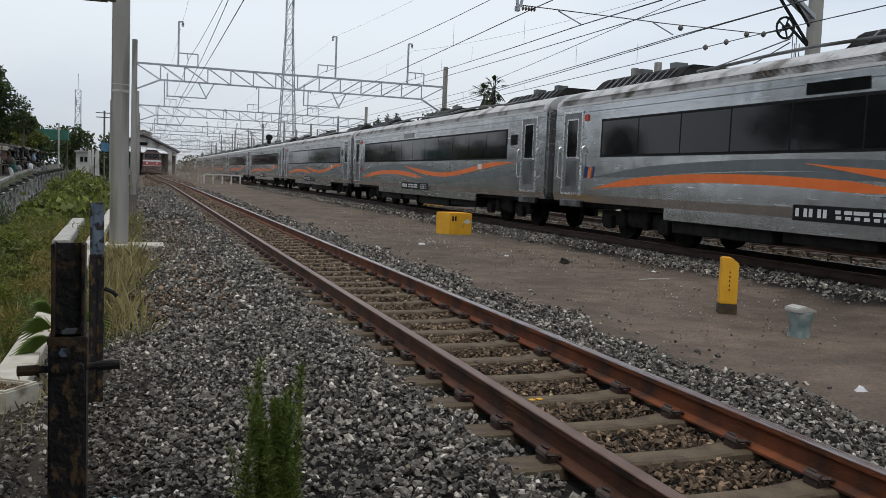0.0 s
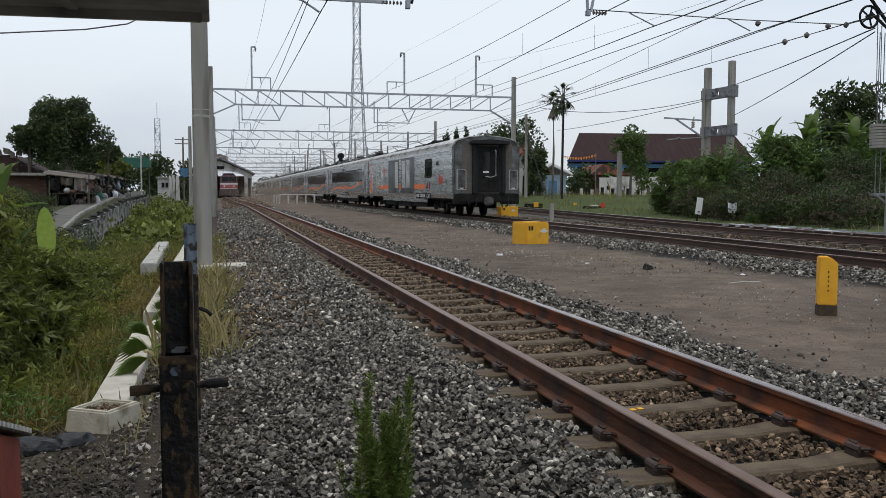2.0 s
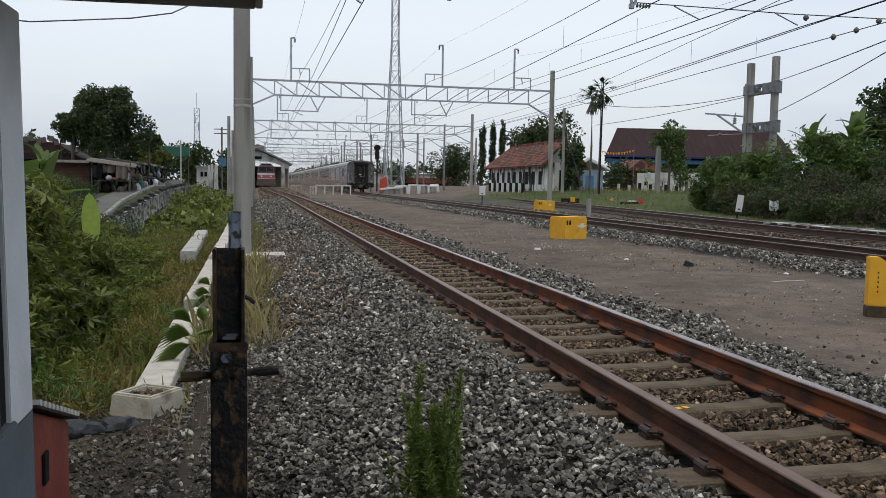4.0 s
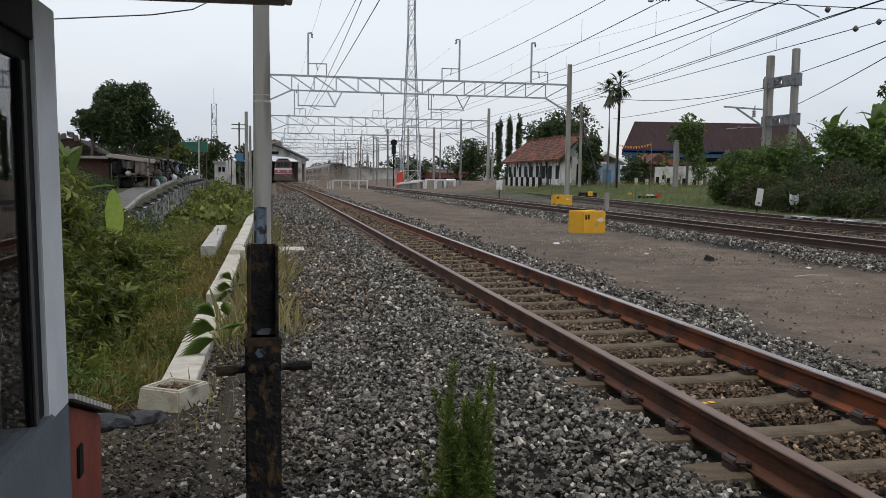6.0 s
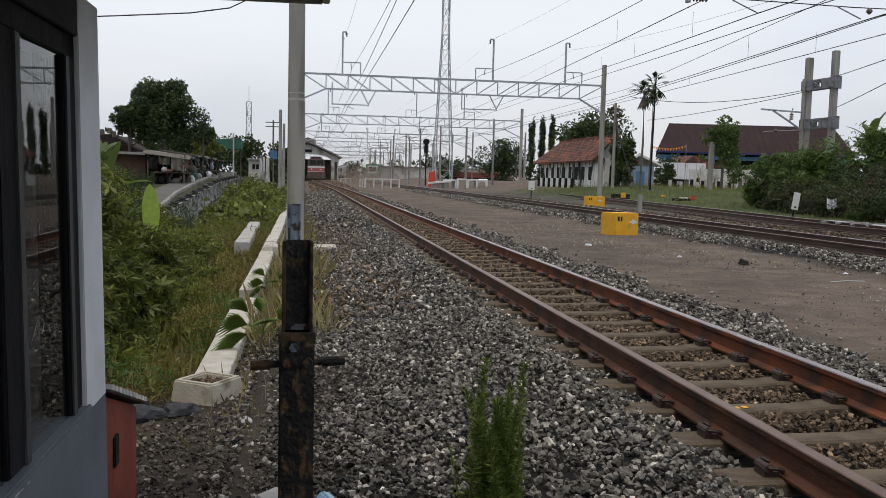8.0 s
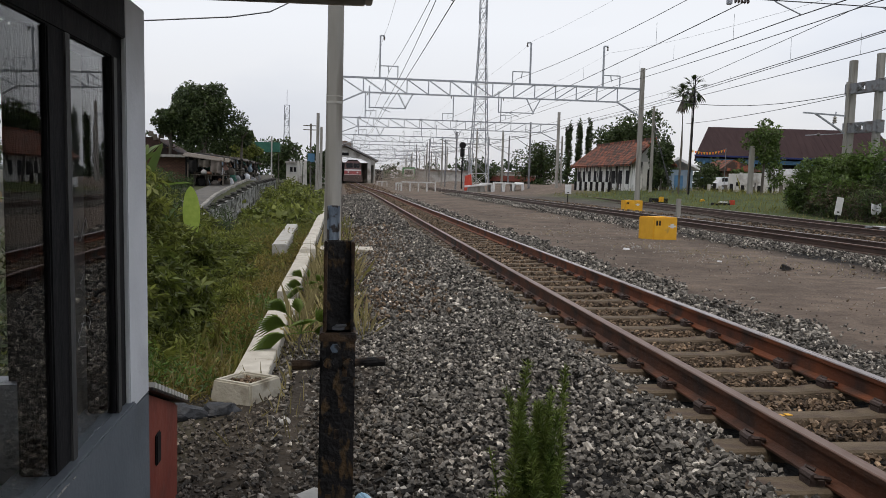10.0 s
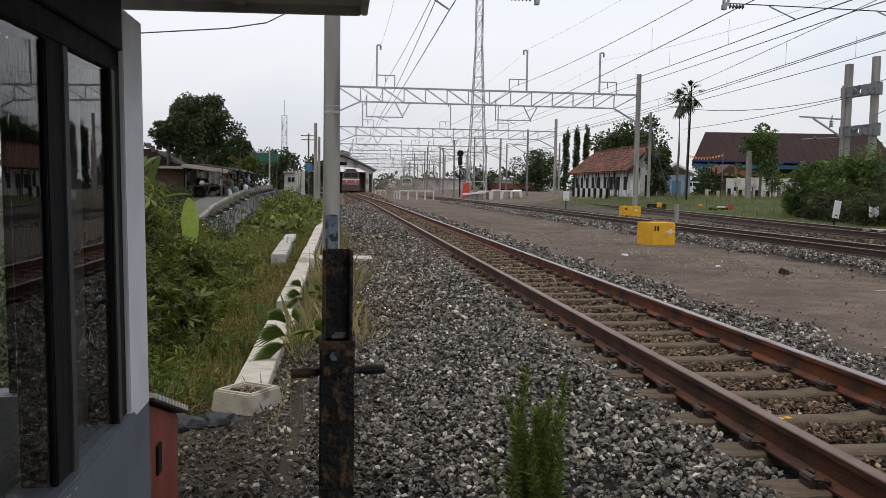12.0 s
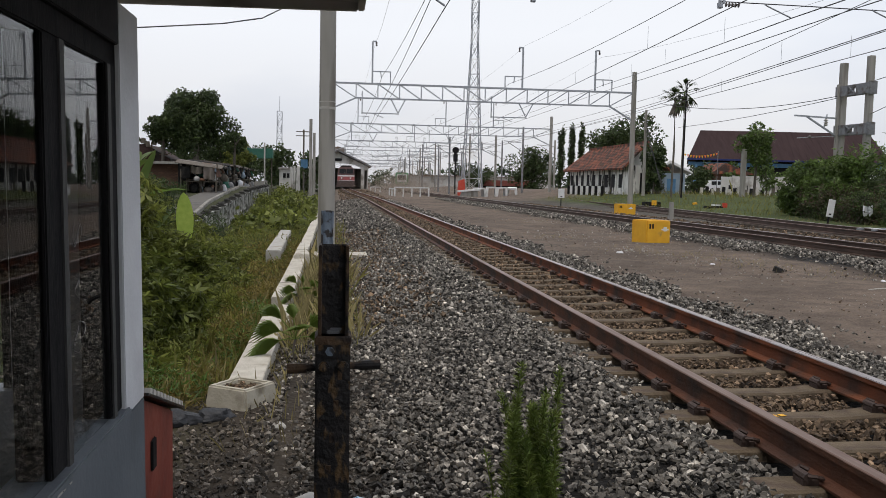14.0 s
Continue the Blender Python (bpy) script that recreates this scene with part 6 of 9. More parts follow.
def feathery_weed():
    """A tall weed of thin upright stems set with fine leaves."""
    rng = np.random.default_rng(21)
    w = thing("weed", "tall feathery bright green weed growing out of the ballast", "weed")
    pts, sizes = [], []
    for k in range(30):
        x0, y0 = -1.575 + rng.normal(0, 0.038), 3.05 + rng.normal(0, 0.05)
        lean = rng.normal(0, 0.055, 2)
        h = rng.uniform(0.5, 0.95)
        if k > 25:
            x0, h = x0 - 0.06, h * 0.95
        line = [(x0 + lean[0] * u * u, y0 + lean[1] * u * u, -0.36 + h * u) for u in np.linspace(0, 1, 6)]
        part("stem", MB().path(line, 0.0025, 4), M_NEEDLE, w)
        for u in rng.uniform(0.1, 1, int(1500 * h if k <= 25 else 320 * h)) ** 1.15:
            pts.append((x0 + lean[0] * u * u, y0 + lean[1] * u * u, -0.36 + h * u))
            sizes.append(0.046 * (1.4 - 0.8 * u))
    up = NARROW[:, :, [0, 2, 1]] * np.array([0.1, 1, 1])
    lf = scatter("leaves", up, LEAF_F, pts, sizes, M_NEEDLE, "", "", upright=True, tilt=0.8, seed=22)
    del lf["kind"]
    lf.parent = w


feathery_weed()


M_FAN = mat("fan_palm_leaf", (0.10, 0.16, 0.026), (0.19, 0.25, 0.05), 0.5, scale=4, island=0.35, sub=0.4)


def palm_sapling(x, y, z, seed, s=1.0):
    rng = random.Random(seed)
    p = thing("palm_sapling", "young fan palm with drooping green leaves beside the kerb", "palm sapling", group="palm saplings")
    part("stem", MB().path([(x, y, z - 0.05), (x - 0.01, y, z + 0.12 * s), (x + 0.01, y, z + 0.2 * s)], 0.012 * s, 6), M_BARK, p)
    top = Vector((x + 0.01, y, z + 0.2 * s))
    for yaw, lift, run, reach, half in ((168, 52, 0.20, 0.34, 30), (125, 78, 0.17, 0.29, 48), (12, 46, 0.16, 0.26, 50), (186, 24, 0.14, 0.33, 38), (205, 2, 0.13, 0.33, 34), (-12, 12, 0.11, 0.22, 44), (275, 48, 0.12, 0.22, 50)):
        yaw, lift = radians(yaw + rng.uniform(-8, 8)), radians(lift + rng.uniform(-5, 5))
        d = Vector((math.cos(yaw) * math.cos(lift), math.sin(yaw) * math.cos(lift), math.sin(lift)))
        roll = radians(65 * abs(math.cos(yaw)))
        side = Vector((-math.sin(yaw), math.cos(yaw), 0))
        side = side * math.cos(roll) + d.cross(side) * math.sin(roll)
        up = d.cross(side)
        tip = top + d * run * s
        leaf = part("leaf", MB().path([top, top.lerp(tip, 0.5) + Vector((0, 0, 0.01)), tip], 0.005 * s, 5), M_FAN, p)
        # a pleated fan, its blades joined for half their length and then split into points
        n = 10
        vs, fs = [tip], []
        for j in range(2 * n + 1):
            a = radians(half * (j / n - 1))
            for r in ((0.3, 0.52) if j % 2 == 0 else (0.3, 0.6, 1.0)):
                q = d * math.cos(a) + side * math.sin(a)
                ln = reach * s * r * (1 - 0.25 * (a / radians(half)) ** 2)
                vs.append(tip + q * ln + up * (0.012 * s if j % 2 else -0.012 * s) - Vector((0, 0, 0.55 * ln * ln / (reach * s))))
        at = [1 + 5 * (j // 2) + (2 if j % 2 else 0) for j in range(2 * n + 1)]
        for j in range(2 * n):
            fs += [(0, at[j], at[j + 1]), (at[j], at[j] + 1, at[j + 1] + 1, at[j + 1])]
            k = j if j % 2 else j + 1
            o = j + 1 if j % 2 else j
            fs.append((at[k] + 1, at[k] + 2, at[o] + 1))
        part("blade", MB().add(vs, fs), M_FAN, leaf)
    return p


palm_sapling(-2.61, 7.85, -0.45, 3, 1.08)
palm_sapling(-2.665, 11.5, -0.48, 5, 0.85)

# grass by the post's foot and along the kerb
grass("grass_tufts", -2.75, -1.75, 8.5, 17.0, 2400, 0.3, M_DRY, "dry yellow grass tufts along the kerb", 31, keep=lambda x, y, r: (x < -2.05 + 0.2 * np.sin(y)) & (np.abs(x + 2.4) < 0.45))
grass("grass_tufts", -2.75, -1.95, 8.0, 30.0, 1500, 0.22, M_GRASS, "green grass along the kerb", 32)
grass("grass_tufts", -2.9, -2.45, 5.2, 9.0, 160, 0.16, M_DRY, "thin dry grass between stones", 33)
grass("weed_bank", -4.6, -3.12, 6.4, 14.0, 3500, 0.24, M_GRASS, "yellow-green weeds covering the bank below the kerb", 34)
grass("weed_bank", -4.4, -3.12, 6.4, 16.0, 3200, 0.2, M_DRY, "dry stalks among the weeds on the bank", 35)
grass("weed_bank", -6.4, -3.2, 14.0, 42.0, 8000, 0.2, M_GRASS, "rank green grass on the bank", 36)


def weed_leaves(x0, x1, y0, y1, count, h, leaf, material, label, seed, shape=LEAF):
    rng = np.random.default_rng(seed)
    x, y = rng.uniform(x0, x1, count), rng.uniform(y0, y1, count)
    lump = np.array([0.5 + noise.noise(Vector((a * 0.9, b * 0.9, seed))) for a, b in zip(x, y)])
    z = np.array([ground_z(a, b) for a, b in zip(x, y)]) + np.clip(lump, 0.12, 1.2) * h * rng.uniform(0.15, 1.0, count)
    scatter("weed_bank", shape, LEAF_F, np.stack([x, y, z], 1), leaf * rng.uniform(0.6, 1.3, count), material, label, "weeds", seed=seed)


weed_leaves(-4.7, -3.16, 6.2, 14.0, 20000, 0.42, 0.06, M_OLIVE, "small-leaved olive weeds on the bank", 41, NARROW)
weed_leaves(-4.3, -3.16, 6.2, 12.0, 7000, 0.4, 0.065, M_LEAF_LIGHT, "small-leaved yellow-green weeds on the bank", 48, NARROW)
weed_leaves(-4.9, -3.1, 14.0, 26.0, 7000, 0.3, 0.1, M_OLIVE, "dry olive weeds on the bank", 49, NARROW)
weed_leaves(-6.5, -4.3, 6.0, 15.0, 12000, 0.85, 0.11, M_BANK_LEAF, "leafy green weeds on the bank", 42, NARROW)
weed_leaves(-6.3, -3.3, 13.0, 34.0, 9000, 0.28, 0.11, M_BANK_LEAF, "creeping green weeds on the bank", 43, NARROW)
weed_leaves(-6.2, -3.1, 32.0, 75.0, 6000, 0.8, 0.3, M_BANK_LEAF, "green undergrowth along the line", 44)
shrub("dark leafy shrub crowding the bank below the hut", [(-4.35, 8.6, 0.05, 0.42, 0.6, 0.62), (-4.1, 7.9, -0.1, 0.36, 0.5, 0.55), (-3.95, 9.2, -0.2, 0.34, 0.6, 0.42), (-4.6, 10.0, 0.35, 0.55, 0.7, 0.65), (-4.05, 7.1, -0.3, 0.34, 0.4, 0.35), (-4.0, 10.4, -0.35, 0.4, 0.7, 0.35)], 5400, 0.105, M_BANK_LEAF, 50, hand=True)
M_YELLOW_LEAF = mat("yellow_green_weed_leaf", (0.13, 0.16, 0.026), (0.25, 0.26, 0.055), 0.6, scale=1.3, island=0.55, sub=0.35)
shrub("yellow-green leafy weeds on the bank", [(-3.75, 7.6, -0.5, 0.34, 0.6, 0.24), (-3.7, 8.8, -0.5, 0.34, 0.7, 0.24), (-3.65, 10.2, -0.52, 0.34, 0.7, 0.24), (-3.75, 11.6, -0.5, 0.36, 0.7, 0.26), (-3.45, 7.2, -0.6, 0.24, 0.6, 0.14), (-3.5, 9.6, -0.6, 0.24, 0.8, 0.14)], 5200, 0.075, M_YELLOW_LEAF, 52, NARROW)
shrub("green leafy weeds between the fence and the kerb", [(-4.25, 12.4, -0.5, 0.45, 0.7, 0.36), (-4.2, 14.0, -0.55, 0.5, 0.9, 0.34), (-4.55, 16.0, -0.55, 0.6, 1.0, 0.36), (-4.9, 18.6, -0.55, 0.7, 1.4, 0.36), (-5.3, 22.0, -0.55, 0.7, 2.0, 0.34), (-4.3, 20.5, -0.7, 0.5, 1.4, 0.2)], 4200, 0.105, M_BANK_LEAF, 53, hand=True)
shrub("feathery green weeds below the hut", [(-3.95, 7.2, -0.35, 0.4, 0.5, 0.28), (-3.85, 8.2, -0.4, 0.35, 0.5, 0.25), (-4.2, 6.6, -0.3, 0.4, 0.4, 0.3)], 3500, 0.07, M_BANK_LEAF, 51, NARROW)
shrub("dark leafy shrubs crowding the bank below the hut", [(-4.95, 7.2, 0.0, 0.6, 0.7, 0.5), (-4.7, 9.0, 0.05, 0.7, 0.8, 0.6), (-5.3, 11.0, 0.15, 0.9, 0.9, 0.75), (-4.6, 6.2, -0.25, 0.5, 0.6, 0.4)], 6500, 0.13, M_LEAF_DARK, 45, NARROW)
shrub("dark leafy shrubs crowding the bank below the hut", [(-5.8, 14.0, -0.1, 1.0, 1.0, 0.7), (-6.6, 17.0, -0.25, 1.0, 1.3, 0.6), (-4.9, 13.0, -0.25, 0.7, 0.9, 0.5)], 5000, 0.18, M_LEAF_DARK, 46)
shrub("rounded green bushes beside the line", [(-4.5, 44.0, -0.35, 0.9, 3.0, 0.6), (-4.9, 54.0, -0.2, 1.2, 4.0, 0.8), (-4.4, 35.0, -0.5, 0.8, 2.0, 0.4)], 5500, 0.2, M_BANK_LEAF, 47)
shrub("rank green bushes along the foot of the fence", [(-6.3, 50, -0.3, 0.6, 3.0, 0.75), (-6.2, 44, -0.5, 0.5, 3.0, 0.45), (-6.0, 57, -0.1, 0.8, 3.5, 0.9), (-5.4, 62, -0.2, 0.9, 4.0, 0.75), (-4.9, 49, -0.45, 0.8, 2.5, 0.5)], 9000, 0.15, M_BANK_LEAF, 54, hand=False)
shrub("lush green shrubs that hide the lower end of the fence", [(-4.85, 12.6, 0.05, 0.4, 0.6, 0.75), (-4.5, 12.9, -0.15, 0.4, 0.6, 0.6), (-4.2, 12.4, -0.35, 0.35, 0.5, 0.4), (-5.2, 15.0, -0.1, 0.6, 0.9, 0.7), (-4.55, 15.6, -0.35, 0.5, 0.8, 0.45), (-5.4, 19.0, -0.25, 0.7, 1.4, 0.5), (-4.05, 10.6, -0.45, 0.3, 0.5, 0.3)], 5200, 0.1, M_BANK_LEAF, 55, hand=True)
# darker leaf colour inside the mounds stands in for their shaded hollows
shrub("leaves in a dark shade colour within the shrubs on the bank", [(-4.8, 12.9, -0.1, 0.5, 0.6, 0.6), (-4.4, 13.2, -0.35, 0.45, 0.6, 0.45), (-5.3, 15.6, -0.2, 0.7, 0.9, 0.6), (-5.6, 19.5, -0.4, 0.8, 1.4, 0.5), (-6.2, 27.0, -0.5, 0.6, 2.0, 0.6)], 5200, 0.12, M_LEAF_DARK, 56, NARROW)
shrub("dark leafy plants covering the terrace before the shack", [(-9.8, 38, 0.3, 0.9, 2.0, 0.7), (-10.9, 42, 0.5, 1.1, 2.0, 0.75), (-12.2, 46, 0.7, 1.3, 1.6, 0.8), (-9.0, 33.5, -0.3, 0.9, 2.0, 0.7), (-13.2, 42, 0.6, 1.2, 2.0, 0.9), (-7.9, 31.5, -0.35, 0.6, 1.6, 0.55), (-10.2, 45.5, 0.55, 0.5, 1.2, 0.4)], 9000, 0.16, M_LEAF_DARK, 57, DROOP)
shrub("green leafy plants covering the terrace before the shack", [(-9.6, 37, 0.35, 0.8, 1.6, 0.6), (-10.9, 40.5, 0.6, 1.0, 1.6, 0.7), (-12.0, 44.5, 0.8, 1.1, 1.4, 0.7), (-8.8, 32.8, -0.2, 0.8, 1.6, 0.6)], 5000, 0.15, M_BANK_LEAF, 58, DROOP)
banana_plant(-10.6, 37.5, 0.0, 3.2, 14, 8, 1.1, pale=0.0)
banana_plant(-5.1, 9.8, -0.75, 2.3, 2, 8, 0.9, pale=0.0)
banana_plant(-5.3, 12.3, -0.8, 2.9, 3, 8, 1.1, pale=0.1)
banana_plant(-4.9, 12.0, -0.8, 1.6, 9, 6, 0.7, pale=0.0)
bl = thing("banana_plant", "single pale upright young banana leaf above the weeds", "banana plant", group="banana plants")
part("stem", MB().path([(-4.2, 11.5, -0.8), (-4.18, 11.5, 0.0), (-4.17, 11.5, 0.4)], 0.03, 6), M_LEAF_LIGHT, bl)
part("leaf", frond(MB(), (-4.17, 11.5, 0.34), 268, 87, 0.69, 0.22, 0.04, 14, base=0.1), mat("pale_young_banana_leaf", (0.32, 0.44, 0.08), (0.44, 0.54, 0.12), 0.45, scale=3, stretch=(6, 1, 6), sub=0.4), bl, smooth=True)


shade_leaf = thing("banana_plant", "dull grey-green banana leaf arching beside the hut", "banana plant", group="banana plants")
part("stem", MB().path([(-4.95, 12.0, -0.8), (-4.92, 12.0, 0.3), (-4.87, 12.0, 0.95)], 0.035, 6), M_LEAF_MID, shade_leaf)
part("leaf", frond(MB(), (-4.88, 12.0, 0.9), -20, 72, 0.72, 0.22, 0.06, 10), M_LEAF_MID, shade_leaf, smooth=True)
shrub("leafy green weeds round the young banana leaf", [(-4.2, 11.25, 0.15, 0.28, 0.22, 0.34), (-4.4, 11.0, 0.05, 0.3, 0.3, 0.42), (-4.0, 11.2, 0.0, 0.22, 0.25, 0.36)], 2600, 0.09, M_BANK_LEAF, 59, hand=True)

# ---- the trackside hut ----
M_HUTWHITE = mat("white_hut_wall", (0.60, 0.61, 0.63), (0.70, 0.71, 0.73), 0.75, scale=3, bump=0.12, bscale=40, stain=(0.46, 0.46, 0.46), sscale=1.6, slo=0.55, shi=0.8)
M_HUTGREY = mat("grey_hut_wall", (0.105, 0.122, 0.14), (0.145, 0.162, 0.18), 0.7, scale=3, bump=0.12, bscale=40, stain=(0.10, 0.11, 0.12), sscale=1.8)
M_FRAME = mat("dark_window_timber", (0.011, 0.011, 0.012), (0.022, 0.021, 0.022), 0.8, scale=8, stretch=(3, 3, 0.5), bump=0.2, spec=0.12)
M_SASH = mat("worn_grey_timber", (0.035, 0.034, 0.034), (0.075, 0.072, 0.07), 0.7, scale=9, stretch=(3, 3, 0.4), bump=0.2)
M_EAVE = mat("beige_eave_board", (0.50, 0.47, 0.43), (0.58, 0.55, 0.50), 0.75, scale=3, stain=(0.22, 0.20, 0.18), sscale=1.5)
M_GLASS = mat("window_glass", (0.9, 0.92, 0.92), (0.9, 0.92, 0.92), 0.0, trans=1.0, ior=1.17)
# room surfaces coloured dark to stand in for the dimness behind the panes
M_ROOM = mat("room_shade_tone", (0.10, 0.10, 0.10), (0.14, 0.14, 0.14), 0.8, scale=2)
M_ORANGEBOX = mat("rust_orange_sheet_metal", (0.20, 0.038, 0.024), (0.26, 0.058, 0.035), 0.55, scale=4, bump=0.15, bscale=25, stain=(0.11, 0.03, 0.02), sscale=3)
HX, HY, HZ = -3.05, 3.79, 1.80  # the wall towards the track, the end wall, the wall's top


def hut():
    h = thing("trackside_hut", "small white and grey railway hut with dark timber windows", "hut", pose(HX, 0, HZ, 0, -0.7, 0) @ pose(-HX, 0, -HZ + 0.006))
    sill, head, w_end, w_start = 0.30, 1.56, 3.49, -1.2
    # the wall towards the track, built round its window opening
    lo = MB().box(HX - 0.15, HX, -3.0, HY, -0.7, 0.27)
    part("wall", lo, M_HUTGREY, h, "grey painted lower wall", bevel=0.004)
    wl = part("wall", MB().box(HX - 0.15, HX, w_end, HY, 0.27, HZ).box(HX - 0.15, HX, -3.0, w_start, 0.27, HZ).box(HX - 0.15, HX, w_start, w_end, head + 0.1, HZ), M_HUTWHITE, h, "white painted upper wall", bevel=0.004)
    part("sill", MB().box(HX - 0.15, HX + 0.014, w_start - 0.03, w_end + 0.03, 0.272, sill), M_HUTGREY, wl, "worn grey window sill", bevel=0.006)
    rngh = random.Random(9)
    for k in range(18):
        y = 1.9 + 0.05 * k + rngh.uniform(-0.01, 0.01)
        part("chipped_paint", MB().box(HX + 0.013, HX + 0.0152, y, y + rngh.uniform(0.02, 0.06), 0.2725, 0.275 + rngh.uniform(0.0, 0.005)), M_CONC_LIGHT, wl)
    win = part("window", MB().box(HX - 0.12, HX - 0.015, w_end - 0.14, w_end, sill, head + 0.1).box(HX - 0.12, HX - 0.015, w_start, w_start + 0.12, sill, head + 0.1)
               .box(HX - 0.12, HX - 0.015, w_start, w_end, head, head + 0.1), M_FRAME, wl, "dark timber window frame", bevel=0.005)
    mull = (2.80, 2.05, 1.2, 0.3, -0.5)
    for y in mull:
        part("mullion", MB().box(HX - 0.12, HX - 0.015, y - 0.1, y + 0.075, sill, head), M_FRAME, h, bevel=0.005)
    edges = [w_start + 0.12] + [y for y in sorted(mull)] + [w_end - 0.14]
    for a, b in zip(edges, edges[1:]):
        a, b = a + (0.075 if a in mull else 0), b - (0.1 if b in mull else 0)
        pn = part("pane", MB().box(HX - 0.032, HX - 0.027, a, b, sill, head), M_GLASS, h)
        pn.visible_shadow = False
    rail = MB()
    for y in (w_end - 0.115, 2.80 + 0.052):
        rail.box(HX - 0.02, HX - 0.008, y - 0.02, y + 0.02, sill, head)
    part("sash", rail, M_SASH, h, "grey-brown worn sash strip")
    # end wall, back wall with two window openings, floor and ceiling
    part("wall", MB().box(-6.0, HX - 0.15, HY - 0.15, HY, -0.7, 0.34).box(-6.0, HX - 0.15, HY - 0.15, HY, 1.73, HZ).box(-3.51, HX - 0.15, HY - 0.15, HY, 0.34, 1.73).box(-6.0, -4.9, HY - 0.15, HY, 0.34, 1.73), M_HUTWHITE, h)
    ew = part("window", MB().box(-3.56, -3.512, HY - 0.1, HY - 0.05, 0.342, 1.728).box(-4.898, -4.85, HY - 0.1, HY - 0.05, 0.342, 1.728), M_FRAME, h, "dark timber frame of the end window")
    for z0, z1 in ((1.545, 1.605), (1.655, 1.68)):
        part("transom", MB().box(-4.85, -3.56, HY - 0.1, HY - 0.05, z0, z1), M_FRAME, ew)
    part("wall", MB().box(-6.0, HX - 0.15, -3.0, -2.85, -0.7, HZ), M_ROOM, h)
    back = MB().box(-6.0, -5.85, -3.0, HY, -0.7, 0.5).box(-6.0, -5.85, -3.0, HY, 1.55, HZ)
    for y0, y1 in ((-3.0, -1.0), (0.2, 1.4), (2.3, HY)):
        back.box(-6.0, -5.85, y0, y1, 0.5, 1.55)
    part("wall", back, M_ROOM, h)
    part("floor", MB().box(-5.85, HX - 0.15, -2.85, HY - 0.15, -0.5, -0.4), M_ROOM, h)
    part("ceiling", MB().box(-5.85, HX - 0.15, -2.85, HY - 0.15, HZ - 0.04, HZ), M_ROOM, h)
    roof = part("roof", MB().prism([(-6.9, 1.93), (-2.17, 1.93), (-2.17, 2.01), (-4.5, 2.9), (-6.9, 1.98)], -3.4, 3.99), M_EAVE, h, "beige boarded eave and roof", bevel=0.006)
    part("fascia", MB().box(-2.175, -2.145, -3.4, 4.0, 1.893, 2.05).box(-6.9, -2.175, 3.985, 4.015, 1.893, 2.05), M_EAVE, roof, bevel=0.004)
    part("soffit_batten", MB().box(-2.7, -2.66, -3.3, 3.95, 1.915, 1.93), M_EAVE, roof)
    part("dark_lintel", MB().box(HX - 0.02, HX + 0.004, w_start, w_end - 0.02, head + 0.08, HZ + 0.1), M_FRAME, h, "dark board above the window", bevel=0.004)
    chalk = mat("faint_chalk", (0.16, 0.16, 0.16), (0.24, 0.24, 0.24), 0.9)
    part("chalk_mark", MB().path([(HX - 0.025, 3.02 + 0.05 * math.cos(a * 0.9) + 0.02 * math.sin(3 * a), 0.66 + 0.05 * math.sin(a)) for a in np.linspace(0, 5.2, 14)], 0.0012, 4), chalk, h)
    part("chalk_mark", MB().path([(HX - 0.025, 3.0 + 0.02 * math.cos(a * 2), 0.84 - 0.02 * a) for a in np.linspace(0, 3.0, 10)], 0.0012, 4), chalk, h)
    part("chalk_mark", MB().path([(HX - 0.025, 3.02 + 0.045 * math.cos(a), 0.98 + 0.035 * math.sin(2 * a)) for a in np.linspace(0, 4.0, 12)], 0.0012, 4), chalk, h)


hut()


def orange_cabinet():
    c = thing("metal_cabinet", "rust-orange sheet metal cabinet with striped lid beside the hut", "cabinet")
    part("body", MB().add([(x, y, z) for x in (-3.5, -3.05) for y, z in ((3.82, -0.55), (4.51, -0.55), (4.51, 0.03), (3.82, 0.26))], [(3, 2, 1, 0), (4, 5, 6, 7), (0, 1, 5, 4), (1, 2, 6, 5), (2, 3, 7, 6), (3, 0, 4, 7)]), M_ORANGEBOX, c, bevel=0.008)
    tilt = pose(-3.275, 3.8, 0.29, -18.4, 0, 0)
    lid = part("lid", MB().box(-0.26, 0.26, 0.0, 0.84, -0.012, 0.0, tilt), M_TARRED, c, "dark corrugated lid with pale ridges", bevel=0.002)
    for k in range(11):
        part("ridge", MB().box(-0.262, 0.262, 0.02 + 0.076 * k, 0.058 + 0.076 * k, 0.0, 0.022, tilt), M_EAVE, lid)
    part("latch", MB().box(-3.052, -3.038, 3.99, 4.07, -0.11, 0.03), M_BLACK, c, "dark latch plate", bevel=0.006)


orange_cabinet()
solid("service_cable", MB().path([(-14, 12.5, 4.6), (-11, 13, 3.9), (-8, 13.6, 3.52), (-5.4, 14, 3.46), (-4.05, 14.3, 3.64), (-3.5, 14.9, 3.86), (-2.62, 17.65, 4.95)], 0.011, 5), M_WIRE, "thin black cable strung to the concrete post", "cable")


